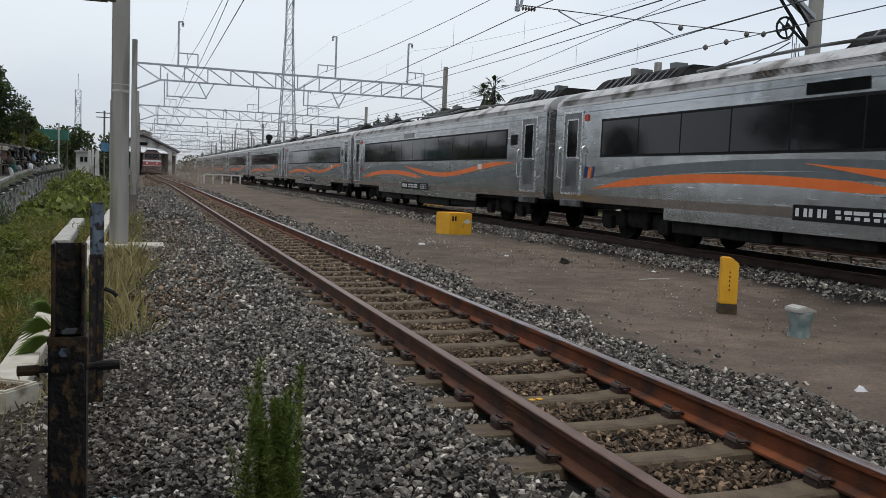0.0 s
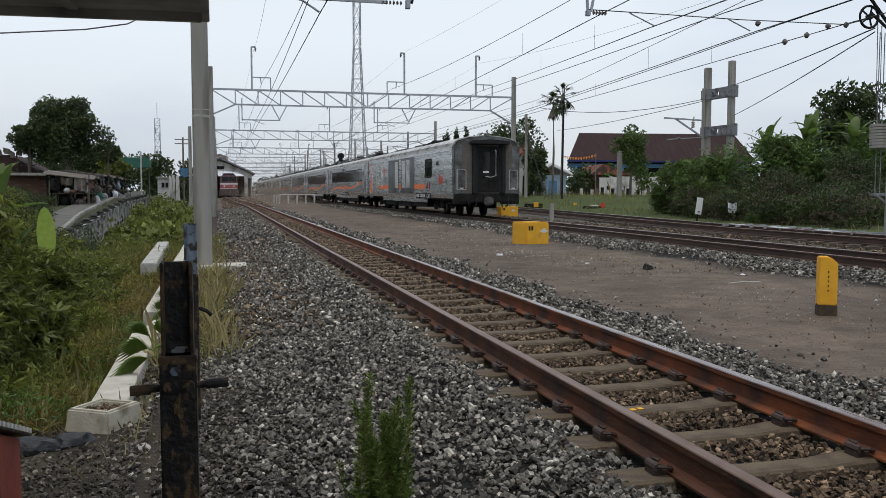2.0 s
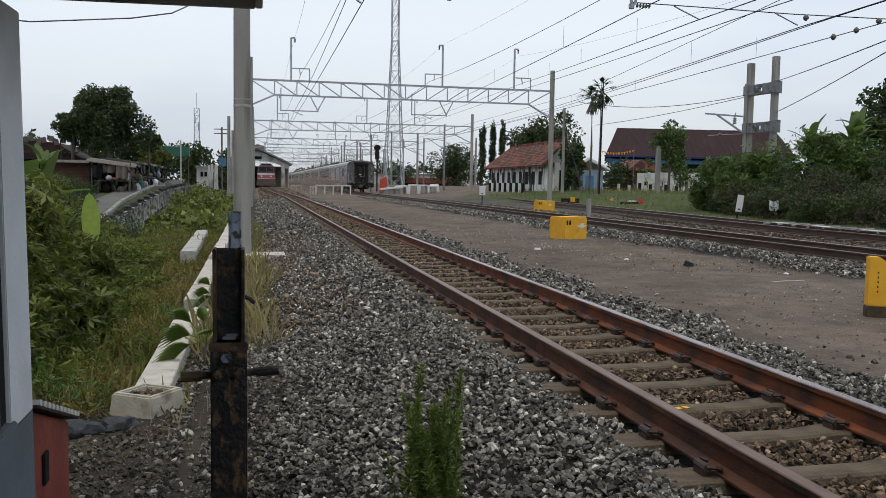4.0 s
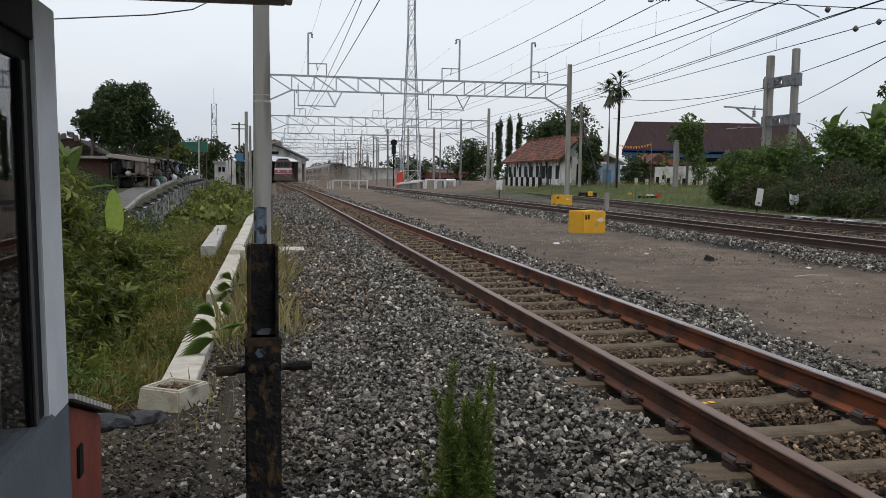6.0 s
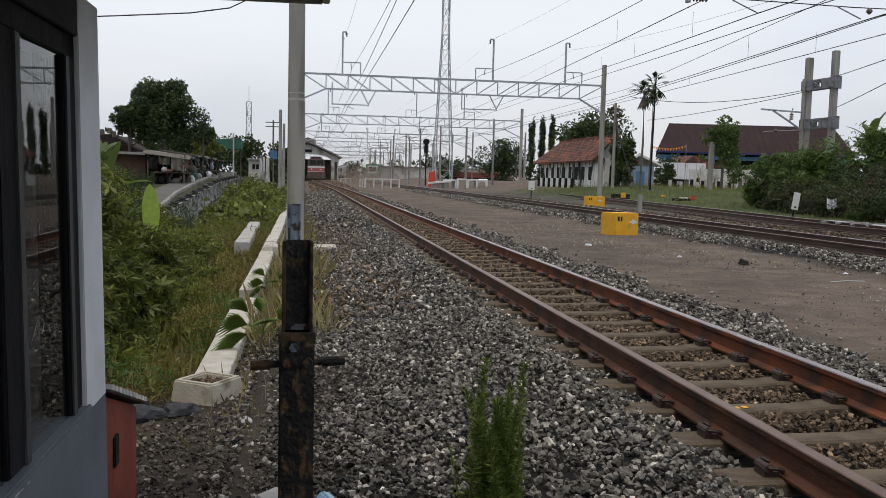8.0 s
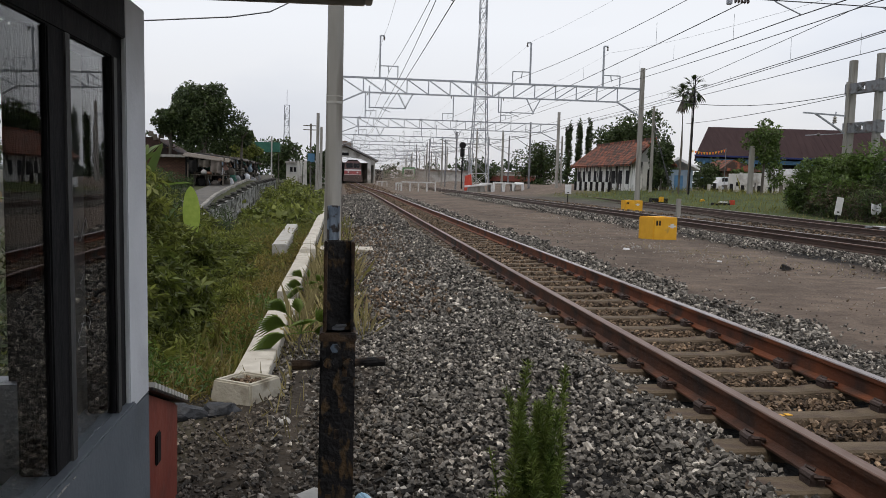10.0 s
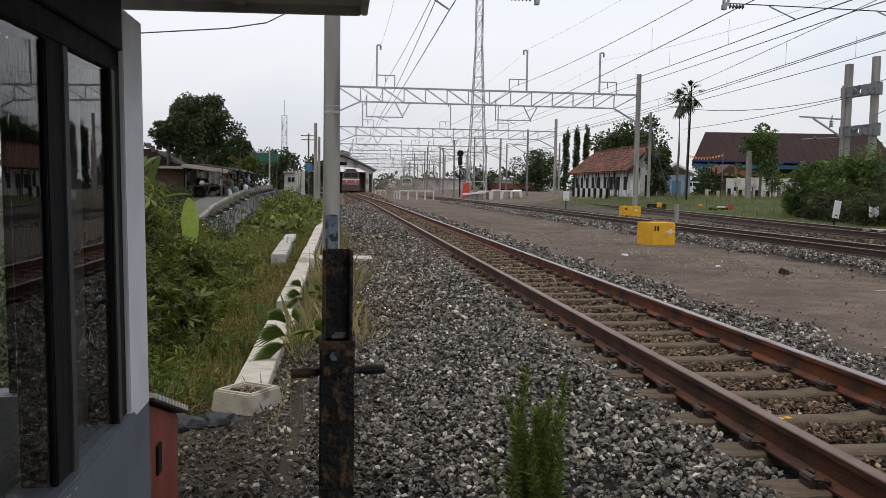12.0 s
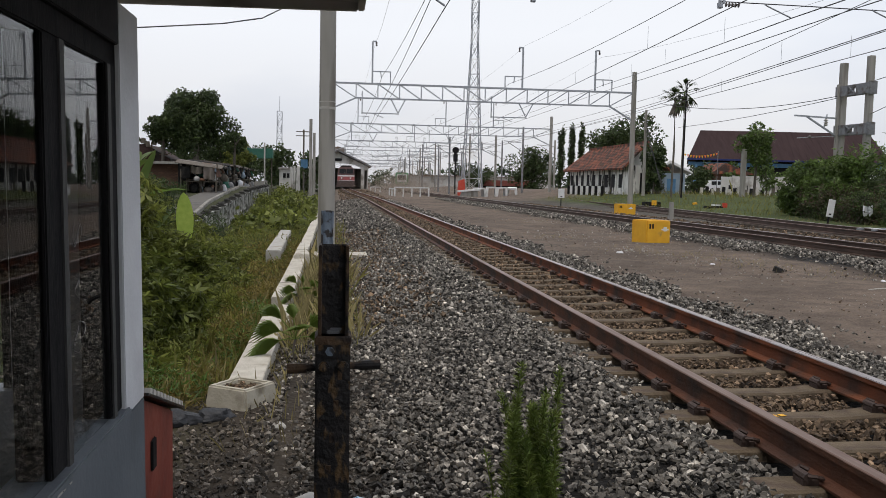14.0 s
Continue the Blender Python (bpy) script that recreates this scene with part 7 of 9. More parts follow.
# ---- yard furniture between the tracks ----
M_TEAL = mat("faded_teal_concrete", (0.10, 0.16, 0.16), (0.30, 0.33, 0.31), 0.85, scale=9, bump=0.3)
M_PAPER = mat("white_litter", (0.70, 0.70, 0.72), (0.8, 0.8, 0.82), 0.6, scale=8)
M_TILE = mat("weathered_red_roof_tile", (0.14, 0.046, 0.028), (0.34, 0.115, 0.062), 0.9, scale=4.5, bump=0.6, bscale=6, stain=(0.06, 0.038, 0.03), sscale=1.9, slo=0.43, shi=0.55)
M_GRIMY = mat("grimy_whitewashed_plaster", (0.68, 0.66, 0.62), (0.80, 0.78, 0.74), 0.85, scale=1.2, stain=(0.05, 0.045, 0.04), sscale=1.3, slo=0.50, shi=0.57, sstretch=(1.4, 1.4, 0.3))
M_PLASTER = mat("pale_plaster", (0.50, 0.49, 0.46), (0.62, 0.60, 0.57), 0.85, scale=1.0, stain=(0.26, 0.24, 0.21), sscale=0.8)
M_DARKROOF = mat("dark_maroon_metal_roof", (0.040, 0.025, 0.026), (0.054, 0.034, 0.034), 0.9, scale=0.5, stretch=(6, 1, 1), spec=0.15)
M_BLUE = mat("faded_blue_paint", (0.06, 0.16, 0.28), (0.09, 0.22, 0.36), 0.6, scale=2)
M_PALEBLUE = mat("pale_blue_paint", (0.21, 0.28, 0.35), (0.29, 0.36, 0.42), 0.7, scale=2)
M_BRICK = mat("soft_red_brick", (0.16, 0.085, 0.055), (0.25, 0.135, 0.09), 0.9, scale=7, stretch=(1, 1, 3), bump=0.3, bscale=14, stain=(0.12, 0.07, 0.055), sscale=1.2)
M_TIN = mat("rusty_corrugated_tin", (0.16, 0.14, 0.12), (0.26, 0.22, 0.19), 0.7, 0.2, scale=2, stain=(0.14, 0.07, 0.04), sscale=1.1, bump=0.2)
M_GREENCLOTH = mat("green_tarpaulin", (0.02, 0.10, 0.07), (0.035, 0.14, 0.10), 0.7, scale=3, bump=0.3, bscale=8)
M_GREYCLOTH = mat("grey_sacking", (0.22, 0.22, 0.22), (0.38, 0.37, 0.36), 0.85, scale=3, bump=0.4, bscale=8)


def yellow_block(x, y, z, sx, sy, h, rot, marks=True):
    b = thing("yellow_block", "yellow painted concrete foundation block on the dirt between tracks", "concrete block", pose(x, y, z, 0, 0, rot), group="yellow blocks")
    part("block", MB().box(-sx / 2, sx / 2, -sy / 2, sy / 2, -0.1, h), M_YELLOW, b, bevel=0.025)
    if marks:
        mk = MB()
        for k in range(2):
            mk.box(-sx / 2 + 0.07 + 0.08 * k, -sx / 2 + 0.12 + 0.08 * k, -sy / 2 - 0.004, -sy / 2 + 0.002, h * 0.62, h * 0.84)
        part("stencil_bars", mk, M_BLACK, b)
        part("paint_wear", MB().box(0.08, 0.3, -sy / 2 - 0.003, -sy / 2 + 0.002, h * 0.55, h * 0.62).box(0.14, 0.24, -sy / 2 - 0.0035, -sy / 2 + 0.002, h * 0.5, h * 0.7), M_WHITE, b)
    return b


yellow_block(5.62, 20.82, -0.15, 0.70, 0.66, 0.54, 14)
yellow_block(11.75, 40.4, -0.09, 0.92, 0.5, 0.5, 6)


def bollard():
    b = thing("yellow_bollard", "yellow square marker bollard with slanted top and dark foot", "bollard", pose(4.24, 8.02, -0.17, 0, 0, -28))
    vs = [(-0.095, -0.08, 0.13), (0.095, -0.08, 0.13), (0.095, 0.08, 0.13), (-0.095, 0.08, 0.13), (-0.095, -0.08, 0.655), (0.01, -0.08, 0.655), (0.095, -0.08, 0.59),
          (-0.095, 0.08, 0.655), (0.01, 0.08, 0.655), (0.095, 0.08, 0.59)]
    fs = [(3, 2, 1, 0), (0, 1, 6, 5, 4), (2, 3, 7, 8, 9), (0, 4, 7, 3), (1, 2, 9, 6), (4, 5, 8, 7), (5, 6, 9, 8)]
    part("shaft", MB().add(vs, fs), M_YELLOW, b, bevel=0.01)
    part("foot", MB().box(-0.1, 0.1, -0.085, 0.085, -0.1, 0.13), mat("soil_stained_paint", (0.035, 0.03, 0.025), (0.10, 0.065, 0.03), 0.85, scale=9, stain=(0.02, 0.018, 0.016), sscale=5), b, bevel=0.01)
    for k in range(5):
        part("stencil_bar", MB().box(-0.006, 0.006, -0.083, -0.078, 0.28 + 0.05 * k, 0.3 + 0.05 * k), M_BLACK, b)


bollard()


def stump():
    s = thing("concrete_stump", "broken concrete stump with faded teal paint", "stump", pose(4.1, 6.72, -0.17))
    part("drum", MB().lathe([(0.12, -0.05), (0.1, 0.06), (0.095, 0.12), (0.12, 0.2), (0.115, 0.24), (0.08, 0.25)], 16), M_TEAL, s, smooth=True)
    part("cap", MB().prism([(-0.12, 0.24), (-0.12, 0.285), (-0.03, 0.31), (0.12, 0.265), (0.12, 0.24)], -0.1, 0.1), M_CONC_LIGHT, s, bevel=0.01)


stump()


def litter(name, label, x, y, z, s, material, seed):
    rng = random.Random(seed)
    n = 7
    vs = [(s * math.cos(2 * math.pi * k / n) * rng.uniform(0.6, 1.2), s * math.sin(2 * math.pi * k / n) * rng.uniform(0.4, 0.9), 0.01) for k in range(n)]
    vs += [(v[0] * 0.7, v[1] * 0.7, s * rng.uniform(0.15, 0.6)) for v in vs] + [(0, 0, s * 0.5)]
    fs = [(k, (k + 1) % n, n + (k + 1) % n, n + k) for k in range(n)] + [(n + k, n + (k + 1) % n, 2 * n) for k in range(n)] + [tuple(range(n - 1, -1, -1))]
    solid(name, MB().add(vs, fs), material, label, "litter", m=pose(x, y, z, 0, 0, seed * 40))


litter("paper_scrap", "crumpled white paper on the dirt", 2.83, 4.69, -0.165, 0.085, M_PAPER, 1)
litter("rag", "grey rag on the dirt between tracks", 5.05, 13.5, -0.16, 0.16, M_UNDER, 2)
litter("paper_scrap", "pale scrap of paper on the dirt", 4.4, 14.6, -0.16, 0.07, M_PAPER, 3)
litter("paper_scrap", "pale scrap of paper on the dirt", 3.5, 17.0, -0.16, 0.09, M_PAPER, 4)
litter("paper_scrap", "pale scrap of paper on the dirt", 5.9, 12.0, -0.15, 0.06, M_PAPER, 6)
solid("stick", MB().path([(4.95, 10.95, -0.14), (5.25, 11.02, -0.13), (5.54, 11.04, -0.14)], 0.011, 5), M_CONC_LIGHT, "pale weathered stick on the dirt", "stick")
rng1 = np.random.default_rng(60)
n1 = 4200
lx, ly = rng1.uniform(2.4, 6.9, n1), rng1.uniform(3.5, 45, n1)
scatter("dirt_pebbles", ROCK_FAR, OCT_F, np.stack([lx, ly, np.interp(lx, [p[0] for p in PROFILE], [p[1] for p in PROFILE]) + 0.005], 1), rng1.lognormal(-4.45, 0.5, n1), M_STONE_BROWN, "scattered dark pebbles and cinders on the packed dirt", "pebbles", seed=61)
n2 = 1000
lx, ly = rng1.normal(4.9, 1.1, n2), rng1.uniform(7, 26, n2)
scatter("dirt_pebbles", ROCK_FAR, OCT_F, np.stack([lx, ly, np.interp(lx, [p[0] for p in PROFILE], [p[1] for p in PROFILE]) + 0.005], 1), rng1.lognormal(-4.25, 0.5, n2), M_CONC_LIGHT, "pale stone chips scattered on the dirt", "pebbles", seed=62)


# dry stalks and debris on the dirt
for dx, dy, n, sd in ((4.9, 16.4, 162, 1), (5.3, 14.6, 198, 2), (4.2, 17.6, 108, 3), (5.9, 12.8, 60, 4), (5.4, 32, 70, 5), (6.6, 24, 60, 6), (3.6, 22, 50, 7)):
    rr = np.random.default_rng(sd)
    q = np.stack([rr.normal(dx, 0.45, n), rr.normal(dy, 0.7, n), np.full(n, -0.15)], 1)
    scatter("dry_stalks", BLADE, BLADE_F, q, 0.1 * rr.uniform(0.5, 1.3, n), M_DRY, "short dry stalks on the packed dirt", "dry grass", upright=True, tilt=0.9, seed=sd)
    q = np.stack([rr.normal(dx, 0.5, n), rr.normal(dy, 0.8, n), np.full(n, -0.145)], 1)
    scatter("debris_chips", ROCK_FAR, OCT_F, q, rr.lognormal(-3.9, 0.45, n), M_CONC_LIGHT if sd % 2 else M_STONE, "small broken chips scattered on the dirt", "debris", seed=sd + 20)
solid("paint_mark", MB().box(-0.05, -0.012, -0.02, 0.02, 0, 0.003).box(0.008, 0.046, -0.02, 0.02, 0, 0.003), M_YELLOW, "small yellow paint mark on a sleeper", "paint mark", m=pose(0.4, 4.98, -0.178, 0, 0, 12))


def sign_post(name, label, x, y, z, h, w, ph, material=None, tilt=0, post_material=None):
    s = thing(name, label, "sign", pose(x, y, z, 0, tilt, 0))
    part("post", MB().tube((0, 0.03, -0.1), (0, 0.03, h), 0.035, 8), post_material or M_BLACK, s)
    part("board", MB().box(-w / 2, w / 2, -0.015, 0.015, h - ph, h), material or M_WHITE, s, bevel=0.006)
    part("lettering_bar", MB().box(-w * 0.16, w * 0.16, -0.02, -0.014, h - ph * 0.88, h - ph * 0.8), M_BLACK, s)
    return s


sign_post("track_marker", "small white track marker plate on a dark post", 12.75, 56, 0.0, 1.05, 0.42, 0.62)
sign_post("limit_board", "white rectangular board leaning beside the branch line", 16.0, 30.0, 0.0, 0.92, 0.27, 0.66, tilt=8)
solid("concrete_marker", MB().box(-0.08, 0.08, -0.08, 0.08, -0.1, 0.72), M_CONC, "short square concrete marker between the lines", "marker", bevel=0.015, m=pose(11.1, 33, -0.06))
solid("yellow_marker", MB().prism([(-0.13, -0.1), (-0.13, 0.28), (0.1, 0.32), (0.16, 0.1), (0.16, -0.1)], -0.12, 0.12), M_YELLOW, "small yellow painted marker block in the grass", "marker", bevel=0.02, m=pose(19.5, 50, 0.08))
sw = thing("switch_machine", "black point machine with yellow lamp plate beside the branch", "point machine", pose(16.75, 50, 0.08))
part("housing", MB().box(-0.5, 0.5, -0.3, 0.3, 0, 0.3), M_BLACK, sw, bevel=0.03)
part("plate", MB().box(-0.1, 0.2, -0.33, -0.3, 0.1, 0.4), M_YELLOW, sw)
sw2 = thing("switch_machine", "black point machine with red lever in the grass", "point machine", pose(18.9, 46, 0.0))
part("housing", MB().box(-0.5, 0.4, -0.3, 0.3, 0, 0.28), M_BLACK, sw2, bevel=0.03)
part("lever", MB().box(0.5, 0.75, -0.1, 0.1, 0, 0.45), M_RED, sw2, bevel=0.02)
part("cap", MB().box(-0.1, 0.3, -0.2, 0.2, 0.28, 0.36), M_WHITE, sw2, bevel=0.02)
# red and white guard boards over the point rods
M_OXIDE = mat("dull_oxide_paint", (0.11, 0.045, 0.035), (0.17, 0.075, 0.06), 0.8, scale=4, stain=(0.3, 0.27, 0.24), sscale=5, slo=0.55, shi=0.65)
gb = thing("point_rod_guard", "red and white painted guard timbers over point rods", "guard timber")
for k in range(6):
    part("guard_board", MB().box(-0.45, 0.45, -0.08, 0.08, 0, 0.12, pose(13.3 + 0.03 * k, 18.2 + 1.05 * k, 0.03, 0, 0, 84)), M_WHITE if k % 2 else M_OXIDE, gb, bevel=0.015)
for k in range(9):
    part("rod", MB().bar((13.0, 18 + 0.7 * k, 0.12), (14.2, 18.2 + 0.7 * k, 0.12), 0.05), M_GALV, gb)


def low_fence(x0, y0, x1, y1, z, h, n):
    f = thing("low_fence", "low white painted railing at the yard's edge", "fence", group="white railings")
    for k in range(n):
        u = k / (n - 1)
        part("post", MB().box(-0.07, 0.07, -0.07, 0.07, -0.1, h, pose(x0 + (x1 - x0) * u, y0 + (y1 - y0) * u, z)), M_WHITE, f)
    part("top_rail", MB().bar((x0, y0, z + h), (x1, y1, z + h), 0.14, 0.12), M_WHITE, f)


low_fence(3.8, 88, 7.35, 88.4, -0.15, 0.93, 5)
low_fence(3.8, 88.3, 3.5, 92, -0.15, 0.78, 3)
low_fence(2.6, 120, 4.0, 120.5, -0.1, 0.7, 3)


def channel(x, y, z, turn, tip, w=1.2, h=1.0, ln=1.7):
    """A white concrete channel unit standing on its two splayed legs."""
    c = thing("concrete_channel", "white concrete channel unit dumped upside down in a pile", "concrete channel", pose(x, y, z, tip, 0, turn), group="white channels")
    t = 0.17
    part("top_slab", MB().box(-w * 0.42, w * 0.42, 0, ln, h - t, h), M_WHITE, c, bevel=0.03)
    for sg in (-1, 1):
        part("leg", MB().prism([(sg * w * 0.42, h - 0.01), (sg * w * 0.5, 0), (sg * (w * 0.5 - t), 0), (sg * (w * 0.42 - t), h - 0.01)], 0, ln), M_WHITE, c, bevel=0.02)
    return c


for cx_, cy_, ct_, ctip, ch_ in ((13.5, 92.3, 4, 0, 1.0), (14.65, 92.0, -6, 0, 1.15), (15.75, 91.8, -2, 0, 1.12), (16.8, 91.9, -16, 4, 1.05)):
    channel(cx_, cy_, -0.12, ct_, ctip, h=ch_)
solid("concrete_slab", MB().box(-1.25, 1.25, -0.35, 0.35, 0, 0.2), M_WHITE, "long white concrete slab lying beside the pile", "concrete slab", bevel=0.03, m=pose(12.2, 92.2, 0.48, 0, -6, 4))
solid("concrete_block", MB().prism([(-1.0, -0.1), (-0.8, 0.6), (0.9, 0.62), (1.0, -0.1)], -0.3, 0.3), M_CONC, "grey concrete block under the white slab", "concrete block", bevel=0.03, m=pose(12.2, 92.3, -0.1, 0, 0, 4))
solid("red_barrier", MB().prism([(-0.45, 0), (-0.4, 1.7), (0.3, 1.95), (0.45, 0)], -0.3, 0.3), M_RED, "red sheeted stack beside white channels", "barrier", bevel=0.04, m=pose(12.5, 100, -0.1))


def signal(x, y, h):
    s = thing("signal_post", "tall black railway signal with round head and ladder", "signal")
    part("mast", MB().tube((x, y, 0), (x, y, h), 0.09, 10), M_BLACK, s)
    part("head", MB().box(x - 0.28, x + 0.28, y - 0.12, y + 0.12, h - 1.5, h - 0.4), M_BLACK, s, bevel=0.05)
    part("hood", MB().tube((x, y - 0.14, h), (x, y + 0.1, h), 0.42, 18), M_BLACK, s)
    for k in range(2):
        part("lens", MB().tube((x, y - 0.15, h - 0.7 - 0.45 * k), (x, y - 0.12, h - 0.7 - 0.45 * k), 0.12, 14), M_DARKGLASS, s)
    part("ladder", MB().bar((x + 0.25, y, 0), (x + 0.25, y, h - 1.5), 0.04).bar((x + 0.55, y, 0), (x + 0.55, y, h - 1.5), 0.04), M_GALV, s)


signal(13.1, 110, 5.6)


# ---- waiting red locomotive, station shed and far yard ----
M_DUSTY = mat("dusty_running_gear", (0.07, 0.05, 0.045), (0.12, 0.085, 0.075), 0.85, scale=4)


def locomotive(x, y, z):
    maroon = mat("maroon_paint", (0.36, 0.07, 0.075), (0.44, 0.12, 0.12), 0.6, scale=2, stain=(0.15, 0.10, 0.095), sscale=2)
    lo = thing("locomotive", "red and cream diesel locomotive waiting at the station throat", "locomotive", pose(x, y, z))
    part("hood", MB().prism([(-1.3, 1.1), (-1.3, 2.0), (1.3, 2.0), (1.3, 1.1)], 0.2, 14), maroon, lo, bevel=0.06)
    part("cab", MB().prism([(-1.3, 2.0), (-1.25, 2.95), (-0.9, 3.3), (0.9, 3.3), (1.25, 2.95), (1.3, 2.0)], 0.6, 14), mat("sooty_rose_paint", (0.10, 0.06, 0.06), (0.16, 0.095, 0.09), 0.5, scale=2), lo, bevel=0.06)
    for x in (-0.54, 0.54):
        part("windscreen", MB().box(x - 0.5, x + 0.5, 0.56, 0.62, 2.25, 2.95), M_DARKGLASS, lo)
    part("stripe", MB().box(-1.32, 1.32, 0.17, 0.22, 1.78, 2.0), M_WHITE, lo)
    part("stripe", MB().box(-1.32, 1.32, 0.16, 0.22, 1.12, 1.2), M_WHITE, lo)
    part("roof_dome", MB().prism([(-0.9, 3.3), (-0.7, 3.5), (0.7, 3.5), (0.9, 3.3)], 0.9, 13), M_UNDER, lo, bevel=0.05)
    for x in (-0.7, 0.7):
        part("headlamp", MB().tube((x, 0.12, 1.55), (x, 0.2, 1.55), 0.12, 12), M_WHITE, lo)
    part("buffer_beam", MB().box(-1.4, 1.4, 0.0, 0.4, 0.5, 1.15), M_DUSTY, lo, bevel=0.05)
    part("cowcatcher", MB().prism([(-1.5, 0.12), (-1.55, 0.62), (1.55, 0.62), (1.5, 0.12)], -0.3, 0.3), M_DUSTY, lo, bevel=0.03)
    part("running_gear", MB().box(-1.1, 1.1, 0.5, 13.5, 0.25, 1.1), M_UNDER, lo)


locomotive(-0.62, 134, 0.3)


def station_shed():
    """An open-ended train shed: a gable with an arched opening, roof slopes, a ridge lantern and an added grey backing
    for the dim inside.
    """
    s = thing("station_shed", "pale station train shed with gabled roof and arched opening", "station")
    ax, lx, rx, y = -1.9, -7.6, 3.4, 150
    for x in (lx + 0.6, rx - 1.0):
        part("column", MB().box(x - 0.3, x + 0.3, y - 0.4, y + 0.3, 0.1, 4.0), M_PLASTER, s, bevel=0.03)
    arch = [(rx - 1.0, 3.3)] + [(ax + (rx - 1.0 - ax) * math.cos(a), 3.3 + 1.25 * math.sin(a)) for a in (0.4, 0.8, 1.2, 1.57, 1.95, 2.35, 2.75)] + [(lx + 0.6, 3.3)]
    part("gable", MB().prism([(lx, 3.3), (lx, 4.0), (ax, 6.35), (rx, 4.0), (rx, 3.3)] + arch, y, y + 0.3), M_PLASTER, s)
    for x0, z0, x1, z1 in ((lx - 0.5, 3.85, ax, 6.55), (rx + 0.5, 3.85, ax, 6.55)):
        part("roof", MB().add([(x, yy, z) for yy in (y - 0.8, y + 32) for x, z in ((x0, z0), (x1, z1), (x1, z1 + 0.18), (x0, z0 + 0.18))],
                              [(0, 1, 2, 3), (7, 6, 5, 4), (0, 4, 5, 1), (1, 5, 6, 2), (2, 6, 7, 3), (3, 7, 4, 0)]), M_TIN, s, "grey corrugated roof slope")
    part("roof_edge", MB().bar((lx - 0.5, y - 0.85, 3.98), (ax, y - 0.85, 6.68), 0.12, 0.26).bar((rx + 0.5, y - 0.85, 3.98), (ax, y - 0.85, 6.68), 0.12, 0.26), M_GALV_DARK, s)
    part("ridge_lantern", MB().prism([(ax - 1.3, 6.2), (ax - 1.3, 6.95), (ax, 7.35), (ax + 1.3, 6.95), (ax + 1.3, 6.2)], y - 0.5, y + 31), M_TIN, s)
    part("nameboard", MB().box(ax - 0.7, ax + 0.7, y - 0.08, y - 0.003, 4.8, 5.3), M_BLACK, s)
    for x in (lx, rx - 0.2):
        part("wall", MB().box(x, x + 0.2, y + 0.3, y + 32, -0.2, 3.9), M_PLASTER, s)
    # added wall whose grey stands in for the dimness under the arch
    part("dim_backing", MB().box(lx + 0.2, rx - 0.2, y + 16, y + 16.3, -0.2, 3.88), M_CONC, s, "added grey backing for the shed's dim inside")
    part("platform", MB().box(lx + 0.2, -3.2, y + 1, y + 32, -0.2, 0.95), M_CONC_LIGHT, s)


station_shed()
ot = thing("parked_train", "green multiple unit with white cab panel in the far yard", "train", pose(12.0, 185, 0.1, 0, 0, -4.4))
part("body", MB().box(-1.38, 1.38, 0, 40, 0.8, 3.45), M_STEEL_DARK, ot, bevel=0.1)
M_UNITGREEN = mat("green_unit_paint", (0.07, 0.26, 0.10), (0.10, 0.34, 0.14), 0.5, scale=1)
part("front", MB().box(-1.4, 1.4, -0.2, 0, 0.9, 3.4), M_UNITGREEN, ot, "green cab front", bevel=0.1)
part("cab_mask", MB().box(-1.05, 1.05, -0.23, -0.19, 1.35, 3.05), M_WHITE, ot, "white panel round the windscreen", bevel=0.01)
part("windscreen", MB().box(-0.85, 0.85, -0.26, -0.22, 1.85, 2.85), M_DARKGLASS, ot)
part("flank", MB().box(-1.42, -1.1, -0.18, 3, 1.0, 3.2), M_UNITGREEN, ot)
wagon = thing("freight_wagon", "row of rusty brown freight wagons standing in the yard", "wagon", pose(27, 150, 0.1))
part("body", MB().box(-5, 5, 0, 2.6, 1.0, 2.0), mat("oxide_red_wagon", (0.16, 0.04, 0.03), (0.22, 0.07, 0.05), 0.7, scale=1), wagon, bevel=0.05)
part("underframe", MB().box(-4.6, 4.6, 0.3, 2.3, 0.3, 1.0), M_UNDER, wagon)
low = thing("yard_building", "long low pale building across the far yard", "building", pose(30, 190, 0))
part("wall", MB().box(-16, 16, 0, 8, 0, 3.0), M_PLASTER, low)
part("roof", MB().prism([(-17, 3.0), (-17, 3.2), (17, 3.2), (17, 3.0)], -0.6, 8.6), M_TIN, low)
random.seed(12)
for k in range(26):
    yy = 95 + 7 * k
    xx = 12 + random.uniform(0, 14) + 0.02 * k
    if xx < 12.4 + 0.112 * (yy - 22) + 1 and xx > 12.4 + 0.112 * (yy - 22) - 1.6:
        xx += 2.8
    solid("yard_mast", MB().tube((0, 0, -0.2), (0, 0, random.uniform(6.5, 8.5)), 0.13, 8, 0.1).bar((0, 0, 6.0), (-2.2, 0, 6.2), 0.06).bar((0, 0, 5.0), (-1.8, 0, 6.1), 0.06), M_CONC if k % 2 else M_GALV_DARK, "far overhead line mast with bracket arm", "mast", m=pose(xx, yy, 0), group="far masts")

